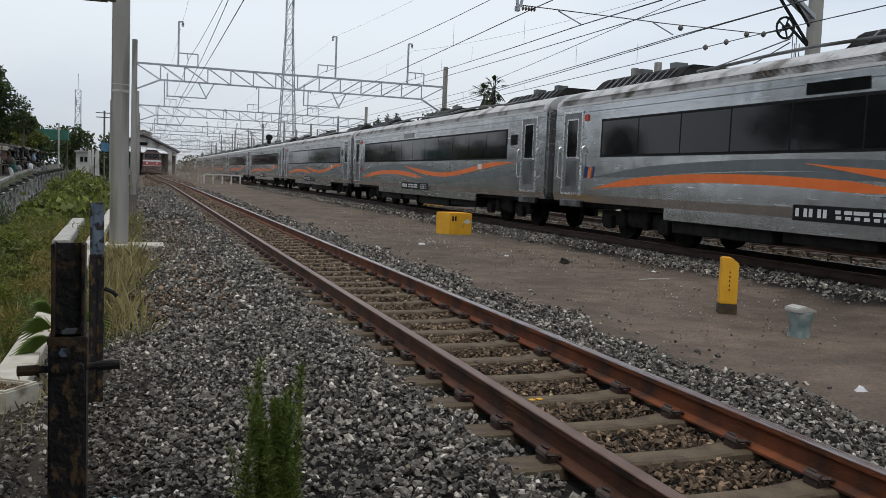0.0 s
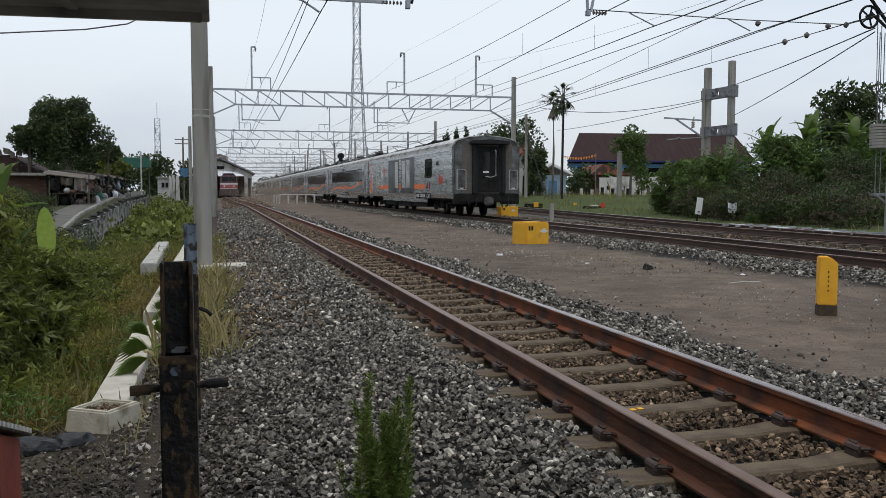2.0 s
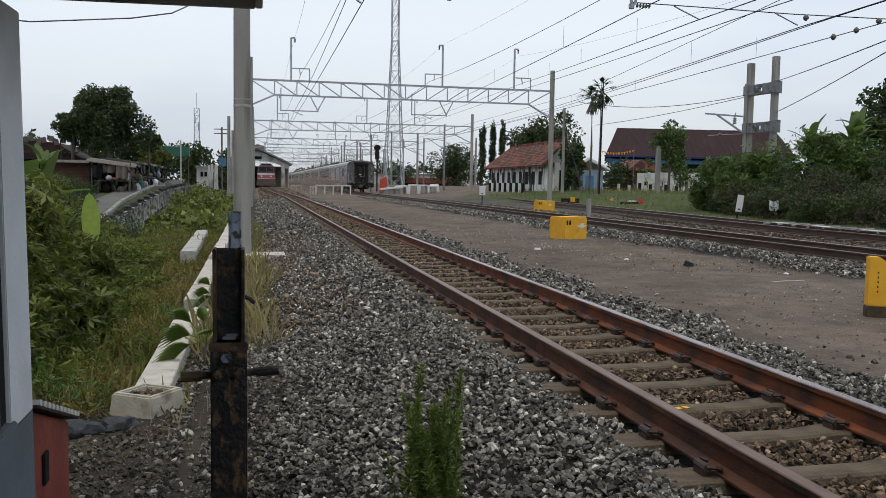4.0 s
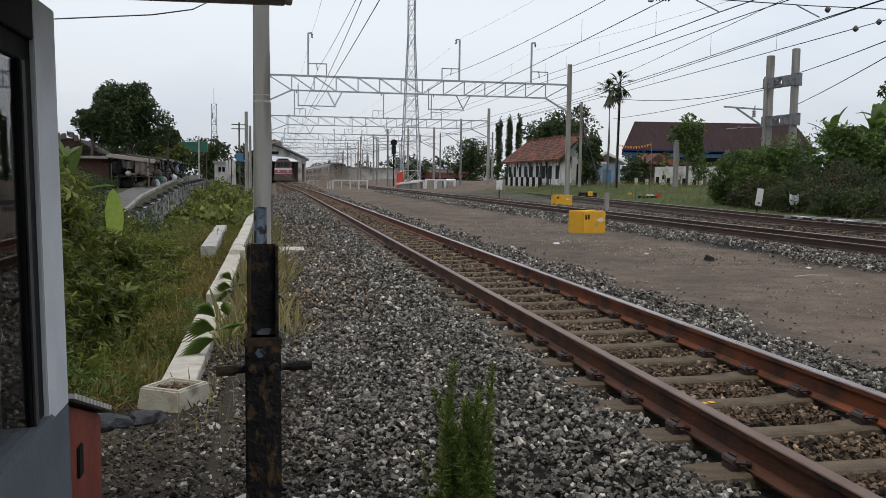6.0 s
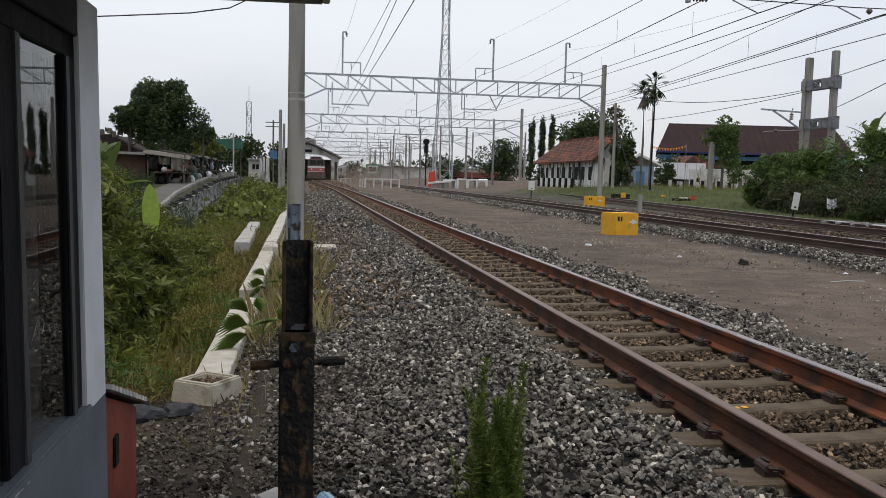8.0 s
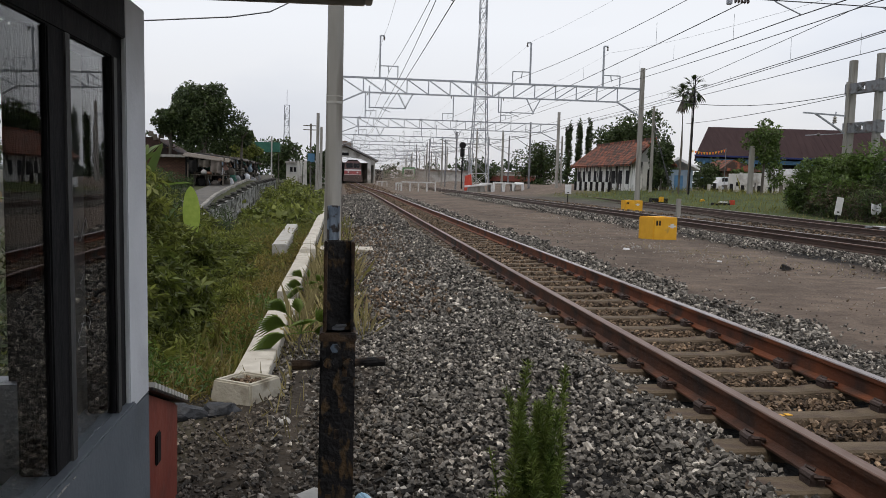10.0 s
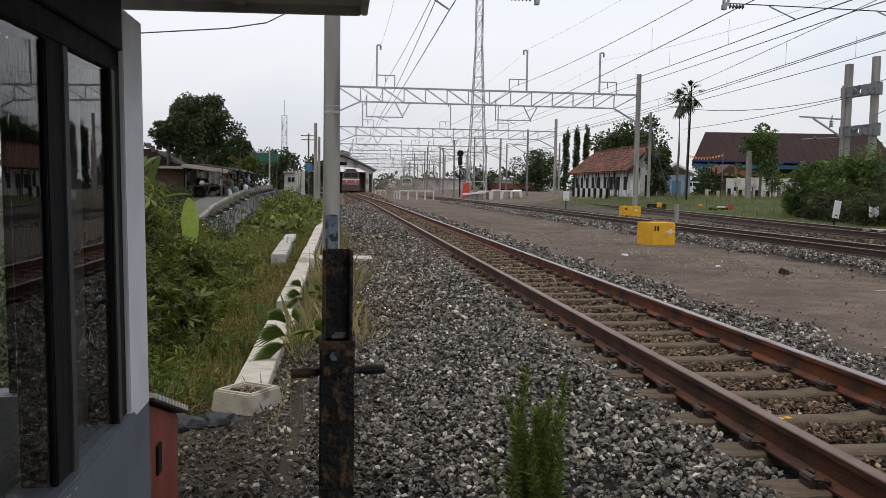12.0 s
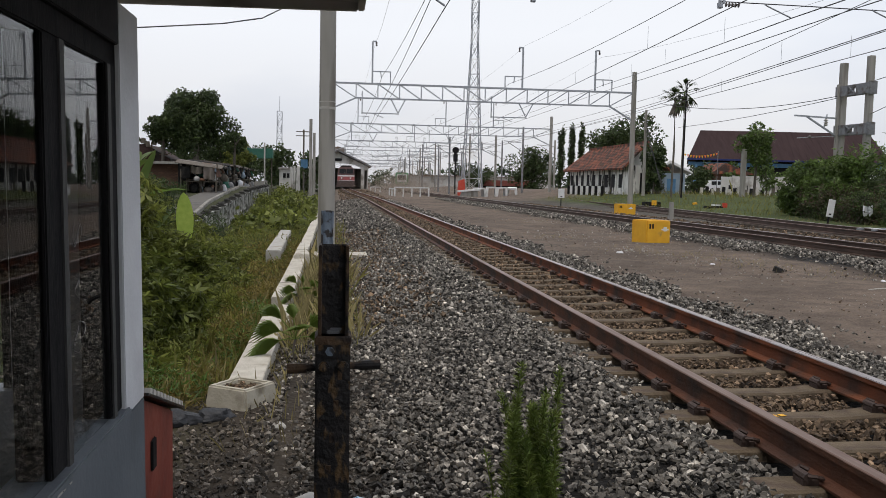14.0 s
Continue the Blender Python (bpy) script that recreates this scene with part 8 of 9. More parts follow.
# ---- soft things: bundles and hung sheets ----
def heap(mb, x, y, z, w, d, h, seed):
    """An uneven rounded bundle."""
    n, m = 8, 5
    vs, fs = [], []
    for j in range(m + 1):
        v = j / m
        r = math.sin(math.pi * (0.18 + 0.78 * v)) ** 0.55
        for i in range(n):
            a = 2 * math.pi * i / n
            q = 1 + 0.28 * noise.noise(Vector((math.cos(a) * 1.3 + seed, math.sin(a) * 1.3, v * 2.0)))
            vs.append((x + w * 0.5 * r * q * math.cos(a), y + d * 0.5 * r * q * math.sin(a), z + h * v * (0.92 + 0.16 * q - 0.08)))
    for j in range(m):
        fs += [(j * n + i, j * n + (i + 1) % n, (j + 1) * n + (i + 1) % n, (j + 1) * n + i) for i in range(n)]
    fs += [tuple(range(n - 1, -1, -1)), tuple(range(m * n, (m + 1) * n))]
    return mb.add(vs, fs)


def cloth(mb, x, y0, y1, z1, drop, out, seed):
    """A sagging sheet with folds, hung from its top edge along y."""
    n, m = 10, 4
    vs, fs = [], []
    for j in range(m + 1):
        v = j / m
        for i in range(n + 1):
            u = i / n
            fold = 0.07 * math.sin(u * 9 + seed) * (0.3 + v) + 0.05 * noise.noise(Vector((u * 4, v * 2, seed)))
            vs.append((x + out * v + fold, y0 + (y1 - y0) * u, z1 - drop * v * (0.85 + 0.25 * noise.noise(Vector((u * 3, seed, 1.0)))) - 0.06 * math.sin(math.pi * u)))
    k = (m + 1) * (n + 1)
    vs += [(p[0] + 0.012, p[1], p[2]) for p in vs]
    for j in range(m):
        for i in range(n):
            q = (j * (n + 1) + i, j * (n + 1) + i + 1, (j + 1) * (n + 1) + i + 1, (j + 1) * (n + 1) + i)
            fs += [q, tuple(k + c for c in reversed(q))]
    return mb.add(vs, fs)


# ---- right of the tracks: house, wall, big roof, palms ----


def old_house():
    h = thing("old_house", "old railway house with red tiled roof and stained white walls", "house")
    x0, x1, y0, y1, b, e, r = 20.85, 23.65, 66.0, 83.0, 0.3, 3.0, 4.75
    part("wall", MB().box(x0, x1, y0, y1, b, e), M_GRIMY, h)
    part("gable", MB().add([(x0, y0 + 0.02, e), (x1, y0 + 0.02, e), ((x0 + x1) / 2, y0 + 0.02, r), (x0, y0 + 0.3, e), (x1, y0 + 0.3, e), ((x0 + x1) / 2, y0 + 0.3, r)],
                           [(0, 1, 2), (5, 4, 3), (0, 3, 4, 1), (1, 4, 5, 2), (2, 5, 3, 0)]), M_PLASTER, h)
    xm, ov = (x0 + x1) / 2, 0.55
    roof = part("roof", MB().add([(x0 - ov, y0 - 0.3, e - 0.25), (xm, y0 - 0.3, r + 0.05), (x1 + ov, y0 - 0.3, e - 0.25), (x0 - ov, y1 + ov, e - 0.25), (xm, y1 - 2.2, r + 0.05), (x1 + ov, y1 + ov, e - 0.25),
                          (x0 - ov, y0 - 0.3, e - 0.37), (xm, y0 - 0.3, r - 0.08), (x1 + ov, y0 - 0.3, e - 0.37), (x0 - ov, y1 + ov, e - 0.37), (xm, y1 - 2.2, r - 0.08), (x1 + ov, y1 + ov, e - 0.37)],
                         [(0, 1, 4, 3), (1, 2, 5, 4), (3, 4, 5), (6, 9, 10, 7), (7, 10, 11, 8), (9, 11, 10), (0, 3, 9, 6), (2, 8, 11, 5), (3, 5, 11, 9), (0, 6, 7, 1), (1, 7, 8, 2)]), M_TILE, h)
    rows = MB()
    slope = math.atan2(r - e + 0.3, xm - x0 + ov)
    n = 13
    for k in range(n):
        u = k / n
        xx, zz = x0 - ov + (xm - x0 + ov) * u, e - 0.25 + (r - e + 0.3) * u
        rows.box(-0.02, 0.22, y0 - 0.3, y1 + ov - (2.9) * u, 0.02, 0.06, Matrix.Translation((xx, 0, zz)) @ pose(0, 0, 0, 0, -math.degrees(slope) + 6, 0))
    part("tile_course", rows, M_TILE, roof)
    part("ridge", MB().bar((xm, y0 - 0.3, r + 0.1), (xm, y1 - 2.2, r + 0.1), 0.3, 0.16), M_TILE, roof)
    for k in range(9):
        y = y0 + 1.0 + 1.8 * k
        part("pilaster", MB().box(x0 - 0.09, x0, y - 0.12, y + 0.12, b, e - 0.2), M_GRIMY, h)
        part("window", MB().box(x0 - 0.03, x0 + 0.02, y + 0.45, y + 1.2, 1.2, 2.3), M_BLACK, h)
    part("vent", MB().box(xm - 0.2, xm + 0.2, y0 - 0.02, y0 + 0.03, 3.5, 4.0), M_BLACK, h)
    part("door", MB().box(x1 - 1.8, x1 - 0.9, y0 - 0.03, y0 + 0.03, b, 2.4), M_UNDER, h)


old_house()
for k in range(13):
    solid("white_stake", MB().box(-0.1, 0.1, -0.08, 0.08, 0, 0.85), M_WHITE if k % 2 else M_BLACK, "black and white fence stake in front of the old house", "stake", m=pose(19.55, 68.5 + 0.85 * k, ground_z(19.55, 68.5 + 0.85 * k) - 0.05), group="fence stakes")


def big_hall():
    h = thing("market_hall", "large hall with dark maroon hipped metal roof and blue eave", "hall")
    x0, x1, y0, y1 = 40.2, 67.3, 100, 122
    sk = 0.42  # the plan is a slanted one: its sides run off at an angle to the front

    def shear(mb):
        mb.v = [(x + sk * (y - y0), y, z) for x, y, z in mb.v]
        return mb
    part("wall", shear(MB().box(x0 + 1, x1 - 1, y0 + 1, y1 - 1, 0.3, 4.85)), M_UNDER, h)
    part("roof", shear(MB().add([(x0, y0, 4.9), (x1, y0, 4.9), (x1, y1, 4.9), (x0, y1, 4.9), (x0 + 1.6, y0 + 5, 8.75), (x1 - 2.4, y0 + 5, 8.95), (x1 - 2.4, y1 - 4, 8.95), (x0 + 1.6, y1 - 4, 8.75)],
                          [(3, 2, 1, 0), (0, 1, 5, 4), (1, 2, 6, 5), (2, 3, 7, 6), (3, 0, 4, 7), (4, 5, 6, 7)])), M_DARKROOF, h)
    part("fascia", MB().box(x0 - 0.1, x1 + 0.1, y0 - 0.2, y0 - 0.02, 4.8, 5.0), M_NAVY, h, "dark blue roof edge")
    part("blue_eave", MB().box(x0 + 0.4, x1, y0 + 0.5, y0 + 0.65, 4.1, 4.6), M_BLUE, h)
    for k in range(8):
        part("column", MB().box(x0 + 1 + 3.2 * k, x0 + 1.3 + 3.2 * k, y0, y0 + 0.3, 0.3, 4.3), M_BLUE, h)
    rb = MB()
    for k in range(30):
        u = k / 29
        rb.bar((x0 + 0.5 + (x1 - x0 - 1) * u, y0 - 0.02, 4.95), (x0 + 3.7 + (x1 - x0 - 5.0) * u, y0 + 4.95, 8.75 + 0.2 * u), 0.014)
    part("roof_seam", rb, M_DARKROOF, h)


big_hall()


def wall_run(label, x0, x1, y, z0, z1, material, n):
    w = thing("boundary_wall", label, "wall")
    for k in range(n):
        a, b = x0 + (x1 - x0) * k / n, x0 + (x1 - x0) * (k + 1) / n
        part("panel", MB().box(a + 0.02, b - 0.12, y, y + 0.15, z0, z1 + 0.05 * (k % 3)), material, w)
        part("pier", MB().box(b - 0.14, b + 0.04, y - 0.06, y + 0.2, z0, z1 + 0.12), material, w)


wall_run("pale plastered boundary wall with piers behind the grass", 32.9, 40.2, 75, 0.5, 2.42, M_PLASTER, 6)
for x in (33.9, 35.2, 37.8):
    solid("wall_vent", MB().box(-0.28, 0.28, -0.03, 0.0, 0, 0.55), M_BLACK, "dark square opening in the boundary wall", "opening", m=pose(x, 75, 1.1), group="wall openings")
bs = thing("blue_shed", "small pale blue shed with white gabled front", "shed")
part("wall", MB().box(27.1, 29.0, 74, 77, 0.5, 2.6), M_PALEBLUE, bs)
part("roof", MB().prism([(26.8, 3.3), (27.4, 3.75), (29.5, 2.75), (29.5, 2.6), (27.4, 3.5), (26.8, 3.1)], 73.6, 77.4), M_WHITE, bs)
part("door", MB().box(27.3, 28.1, 73.95, 74, 0.6, 2.1), M_BLUE, bs)
bn = thing("bunting", "string of small orange and yellow flags between two poles", "bunting")
part("pole", MB().tube((28.6, 74, 0.5), (28.6, 74, 4.5), 0.03, 6).tube((32.0, 74, 0.5), (32.0, 74, 4.7), 0.03, 6), M_GALV_DARK, bn)
part("string", MB().path([(28.6 + 0.34 * k, 74, 4.4 + 0.02 * k - 0.25 * math.sin(math.pi * k / 10)) for k in range(11)], 0.012, 4), M_WIRE, bn)
for k in range(12):
    fx, fz = 28.8 + 0.27 * k, 4.4 + 0.016 * k - 0.25 * math.sin(math.pi * (k + 0.6) / 12.5)
    part("flag", MB().add([(fx, 73.99, fz), (fx + 0.2, 73.99, fz), (fx + 0.1, 73.99, fz - 0.24), (fx, 74.0, fz), (fx + 0.2, 74.0, fz), (fx + 0.1, 74.0, fz - 0.24)], [(0, 1, 2), (5, 4, 3), (0, 3, 4, 1), (1, 4, 5, 2), (2, 5, 3, 0)]), M_ORANGE if k % 2 else M_YELLOW, bn)
wh = thing("tiled_house", "low brick house with dark tiled roof behind the wall", "house")
part("wall", MB().box(38.2, 42, 88, 92, 0.5, 3.0), M_BRICK, wh)
part("roof", MB().prism([(37.6, 2.9), (39.2, 4.1), (42.6, 2.9)], 87.5, 92.5), M_TILE, wh)
for k in range(16):
    solid("striped_stake", MB().box(-0.12, 0.12, -0.08, 0.08, 0, 0.55 + 0.1 * (k % 3)), (M_BLACK, M_EAVE, M_BLACK, M_EAVE, M_BARK)[k % 5], "short painted stake along the far path", "stake", m=pose(28.3 + 0.5 * k, 70, ground_z(30, 70) - 0.05), group="far stakes")
solid("yard_pole", MB().box(-0.16, 0.16, -0.16, 0.16, 0, 3.7), M_CONC, "stout square concrete pole in the grass", "pole", bevel=0.02, m=pose(27.5, 60, 0.5))
solid("yard_pole", MB().tube((0, 0, 0), (0, 0, 6.6), 0.13, 10, 0.1), M_CONC, "round concrete pole beside the old house", "pole", m=pose(20.66, 62, 0.4))
solid("yard_pole", MB().tube((0, 0, 0), (0.1, 0, 8.3), 0.07, 8, 0.05), M_BLACK, "thin black pole in the grass", "pole", m=pose(21.55, 57, 0.3))
gw = MB()
for k in range(4):
    wire(gw, [(20.66, 61.9, 6.2 - 0.35 * k), (21.5 + 0.12 * k, 60, 0.3)], 0.016, 0.02, 4)
solid("guy_wires", gw, M_WIRE, "slanting steel guy wires from the gantry post", "guy wire", kind="stuff")


M_VAN = mat("white_vehicle_paint", (0.62, 0.63, 0.64), (0.72, 0.73, 0.74), 0.35, scale=2, stain=(0.45, 0.44, 0.42), sscale=1.5, slo=0.55, shi=0.8)


def wheels(v, xs, half, r):
    for x in xs:
        for y in (-half, half):
            w = part("wheel", MB().tube((x, y - 0.1, r), (x, y + 0.1, r), r, 16), M_RUBBER, v, "black tyre", bevel=0.02)
            part("rim", MB().tube((x, y - 0.11, r), (x, y + 0.11, r), r * 0.55, 12), M_GALV, w)


def box_truck():
    """A small box truck; its front looks along x, and the box ends at x = 0."""
    v = thing("box_truck", "white box truck driving along the road behind the wall", "truck")
    part("cargo_box", MB().box(-4.2, 0.0, -0.9, 0.9, 0.75, 2.45), M_VAN, v, "white cargo box", bevel=0.04)
    for k in range(1, 4):
        part("box_rib", MB().box(-1.05 * k - 0.02, -1.05 * k + 0.02, -0.915, -0.9, 0.8, 2.4), M_GALV, v)
    cab = part("cab", MB().add([(x, y, z) for y in (-0.8, 0.8) for x, z in ((0.08, 0.5), (0.08, 1.75), (0.75, 1.78), (1.2, 1.2), (1.3, 0.5))], [(4, 3, 2, 1, 0), (5, 6, 7, 8, 9), (0, 1, 6, 5), (1, 2, 7, 6), (2, 3, 8, 7), (3, 4, 9, 8), (4, 0, 5, 9)]), M_VAN, v, "white cab", bevel=0.04)
    part("side_window", MB().box(0.25, 0.8, -0.812, -0.78, 1.15, 1.6), M_DARKGLASS, cab)
    part("side_window", MB().box(0.25, 0.8, 0.78, 0.812, 1.15, 1.6), M_DARKGLASS, cab)
    part("windscreen", MB().bar((0.83, 0, 1.72), (1.2, 0, 1.25), 1.4, 0.03, up=(0, 1, 0)), M_DARKGLASS, cab)
    part("chassis", MB().box(-4.1, 1.2, -0.6, 0.6, 0.42, 0.74), M_UNDER, v)
    wheels(v, (-3.0, 0.7), 0.72, 0.36)
    return v


def small_car(label):
    """A compact car whose front looks along x, its nose at x = 0."""
    v = thing("car", label, "car", group="passing cars")
    side = [(-3.6, 0.25), (-3.65, 0.8), (-3.4, 0.88), (-1.0, 0.88), (-0.1, 0.72), (0.0, 0.3)]
    roof = [(-3.4, 0.87), (-3.05, 1.42), (-1.75, 1.45), (-0.95, 0.87)]
    for name, q, w in (("body", side, 0.8), ("cabin", roof, 0.7)):
        n = len(q)
        part(name, MB().add([(x, y, z) for y in (-w, w) for x, z in q], [tuple(range(n - 1, -1, -1)), tuple(range(n, 2 * n))] + [(k, (k + 1) % n, n + (k + 1) % n, n + k) for k in range(n)]), M_VAN, v, bevel=0.05)
    for y0, y1 in ((-0.712, -0.69), (0.69, 0.712)):
        for x0, x1 in ((-3.0, -2.4), (-2.32, -1.6)):
            part("window", MB().box(x0, x1, y0, y1, 0.95, 1.33), M_DARKGLASS, v)
    wheels(v, (-2.95, -0.75), 0.72, 0.3)
    return v


truck, cars_far = box_truck(), [small_car("white compact car on the road behind the wall"), small_car("white compact car on the road behind the wall")]
ROAD_Z = ground_z(36, 85)


def palm_tree(x, y, base, h, seed):
    rng = random.Random(seed)
    p = thing("palm_tree", "tall fan palm with ragged crown above the yard", "palm tree", group="palm trees")
    part("trunk", MB().path([(x, y, base - 0.2), (x + 0.1, y, base + h * 0.5), (x + 0.05, y, base + h)], 0.08, 8), M_BARK, p)
    for k in range(13):
        fan = MB()
        yaw, lift = rng.uniform(0, 360), rng.uniform(-35, 75)
        root = Vector((x + 0.05, y, base + h))
        tip = root + Vector((math.cos(radians(yaw)) * math.cos(radians(lift)), math.sin(radians(yaw)) * math.cos(radians(lift)), math.sin(radians(lift)))) * 0.55
        fan.path([root, tip], 0.02, 4)
        for j in range(9):
            frond(fan, tip, yaw + (j - 4) * 13, lift - abs(j - 4) * 4, 0.75 - 0.03 * abs(j - 4), 0.085, 0.35, 4)
        part("leaf", fan, M_LEAF_DARK, p)
    skirt = MB()
    for k in range(14):
        frond(skirt, (x + 0.05, y, base + h - 0.1), 360 * k / 14, -70, 1.2, 0.16, 0.05, 4)
    part("dead_skirt", skirt, M_BARK, p, "hanging dry dead leaves")


palm_tree(21.2, 58, 0.45, 7.0, 1)
palm_tree(21.95, 58.2, 0.45, 7.5, 2)

tree("broad dark green tree behind the old house", 29.8, 92, 0.6, 9.4, (4.3, 4, 3.4), 9500, 0.36, M_LEAF_DARK, 71, 0.25, 44, inner=0.2, size=0.3)
tree("dark tree beside the old house", 22.3, 64.3, 0.5, 4.5, (1.05, 1.2, 1.7), 2600, 0.3, M_LEAF_DARK, 72, 0.12, 18)
for hx, hy, hr, hz in ((33.1, 80.5, 0.8, 1.3), (37.2, 88.5, 1.6, 1.7), (40.0, 88, 1.2, 1.3), (43.5, 89, 1.8, 1.7), (46.5, 90, 1.8, 1.6), (50, 91, 2, 1.8), (44, 96, 1.6, 2.0), (48.2, 96, 1.3, 1.9), (53, 97, 2.2, 2.1), (58.5, 97, 2.4, 2.2), (31.2, 90, 1.0, 1.8), (33.4, 91, 1.1, 1.4)):
    shrub("dark bush behind the boundary wall", [(hx, hy, 0.6 + hz * 0.9, hr, hr, hz)], 900, 0.4, M_LEAF_DARK if hx < 40 else M_LEAF_MID, int(hx * 7))
tree("small roundish green tree in the grass", 28.4, 60, 0.5, 6.0, (1.35, 1.3, 1.55), 2600, 0.26, M_LEAF_MID, 73, 0.12, 18)
tree("small bare-stemmed shrub beside the pole", 29.6, 60.5, 0.5, 3.6, (0.9, 0.9, 1.3), 700, 0.22, M_LEAF_MID, 74, 0.06, 12)
tree("dark green mango tree across the yard", 27.0, 126, 0, 7.3, (3.6, 3, 3.4), 7000, 0.36, M_LEAF_DARK, 75, 0.25, 40, inner=0.2, size=0.3)
tree("dark green tree across the far yard", 22.5, 150, 0, 5.0, (3.2, 3, 2.6), 4500, 0.36, M_LEAF_DARK, 76, 0.25, 34, inner=0.2, size=0.3)
for k, (cx, ct) in enumerate(((25.75, 9.0), (27.1, 9.2), (28.4, 9.1))):
    tree("slim dark cypress in a row of three", cx, 105, 0.3, ct, (0.4, 0.4, 4.0), 2200, 0.28, M_LEAF_DARK, 80 + k, 0.1, 40, size=0.2)

# thicket right of the branch line
EDGE = [(22.7, 43.5, 0.6, 0.8, 1.4, 0.6), (20.9, 40.5, 0.65, 0.9, 1.6, 0.7), (19.3, 37.0, 1.1, 1.1, 1.8, 1.1), (18.5, 33.8, 0.9, 0.9, 1.6, 0.9), (17.9, 30.5, 0.6, 0.8, 1.8, 0.6), (17.6, 27.0, 0.45, 0.8, 1.8, 0.5), (18.6, 25.0, 0.5, 1.0, 1.4, 0.55)]
CREST = [(20.2, 37.5, 1.7, 1.2, 1.6, 0.9), (20.0, 34.5, 2.0, 1.2, 1.4, 1.1), (20.9, 32.5, 2.1, 1.3, 1.3, 1.2), (22.4, 31.5, 2.1, 1.4, 1.3, 1.2), (24.2, 31.0, 2.1, 1.6, 1.4, 1.2), (26.4, 30.5, 2.2, 1.8, 1.5, 1.3)]
shrub("dense green thicket beside the branch line", EDGE, 7500, 0.19, M_LEAF_MID, 90, hand=True)
shrub("dense green thicket beside the branch line", CREST, 8000, 0.21, M_LEAF_MID, 94, hand=True)
# sky light on the upper leaves is put in as a lighter leaf colour
shrub("leaf tips over the thicket, coloured lighter for sky light", [(q[0] - 0.1, q[1] - 0.4, q[2] + 0.25, q[3], q[4], q[5] * 0.9) for q in CREST], 2600, 0.2, M_LEAF_LIGHT, 93, DROOP)
# shade inside the thicket is put in as a darker leaf colour
shrub("undergrowth within the thicket, coloured darker for shade", [(q[0] + 1.0, q[1] + 0.6, q[2] * 0.8, q[3] * 1.2, q[4], q[5]) for q in EDGE] + [(22.5, 29.0, 0.9, 2.0, 2.0, 1.1), (25, 28.5, 1.0, 2.2, 2, 1.2), (20.5, 27.5, 0.7, 1.4, 1.8, 0.8)], 15000, 0.17, M_LEAF_DARK, 91, DROOP)
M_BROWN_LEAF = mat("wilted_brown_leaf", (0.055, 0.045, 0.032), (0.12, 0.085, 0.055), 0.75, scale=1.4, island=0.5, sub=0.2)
FRONT = [(17.2, 23.5, 0.45, 0.7, 1.4, 0.6), (17.0, 26.5, 0.5, 0.7, 1.6, 0.65), (17.2, 29.5, 0.55, 0.7, 1.6, 0.7), (17.9, 32.5, 0.6, 0.8, 1.6, 0.75), (18.9, 35.5, 0.6, 0.8, 1.6, 0.7), (18.4, 24.5, 0.9, 0.9, 1.4, 0.8), (18.6, 28.5, 1.0, 0.9, 1.6, 0.8)]
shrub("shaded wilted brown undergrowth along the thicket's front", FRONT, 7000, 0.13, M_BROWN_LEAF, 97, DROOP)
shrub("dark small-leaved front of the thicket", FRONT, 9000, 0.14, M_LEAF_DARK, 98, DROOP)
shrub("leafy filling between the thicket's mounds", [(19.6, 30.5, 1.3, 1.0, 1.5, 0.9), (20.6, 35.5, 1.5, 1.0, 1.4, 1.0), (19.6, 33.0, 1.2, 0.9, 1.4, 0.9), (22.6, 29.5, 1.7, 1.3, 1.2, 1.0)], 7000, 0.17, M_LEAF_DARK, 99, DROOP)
solid("plastic_sheet", cloth(MB(), 0, -0.16, 0.16, 0.6, 0.42, 0.1, 3.0), M_PAPER, "torn white plastic sheet caught in the thicket", "litter", m=pose(16.75, 28.8, 0.15, 0, 0, 40))
tree("dark leafy tree behind the thicket", 35.6, 45, 0, 7.5, (3.0, 2.6, 2.4), 7000, 0.3, M_LEAF_DARK, 92, 0.2, 34, size=0.28)
for k, (bx, by, bh) in enumerate(((21.6, 33.6, 4.6), (22.4, 32.0, 5.0), (23.2, 32.6, 5.2), (24.2, 31.2, 5.2), (25.2, 32.0, 5.4), (26.2, 31.0, 5.4), (27.4, 32.0, 5.6))):
    banana_plant(bx, by, 0.1, bh * 1.22, 50 + k, 11, 1.2, pale=0.12, lift=(20, 82))
grass("grass_field", 15.6, 40, 36, 72, 9000, 0.3, M_GRASS, "rough green grass beyond the tracks", 95)
grass("grass_field", 15.0, 18.2, 18, 34, 700, 0.16, M_DRY, "sparse dry weeds at the thicket's edge", 96)

# ---- left background: brick shack, fence, stalls, trees ----


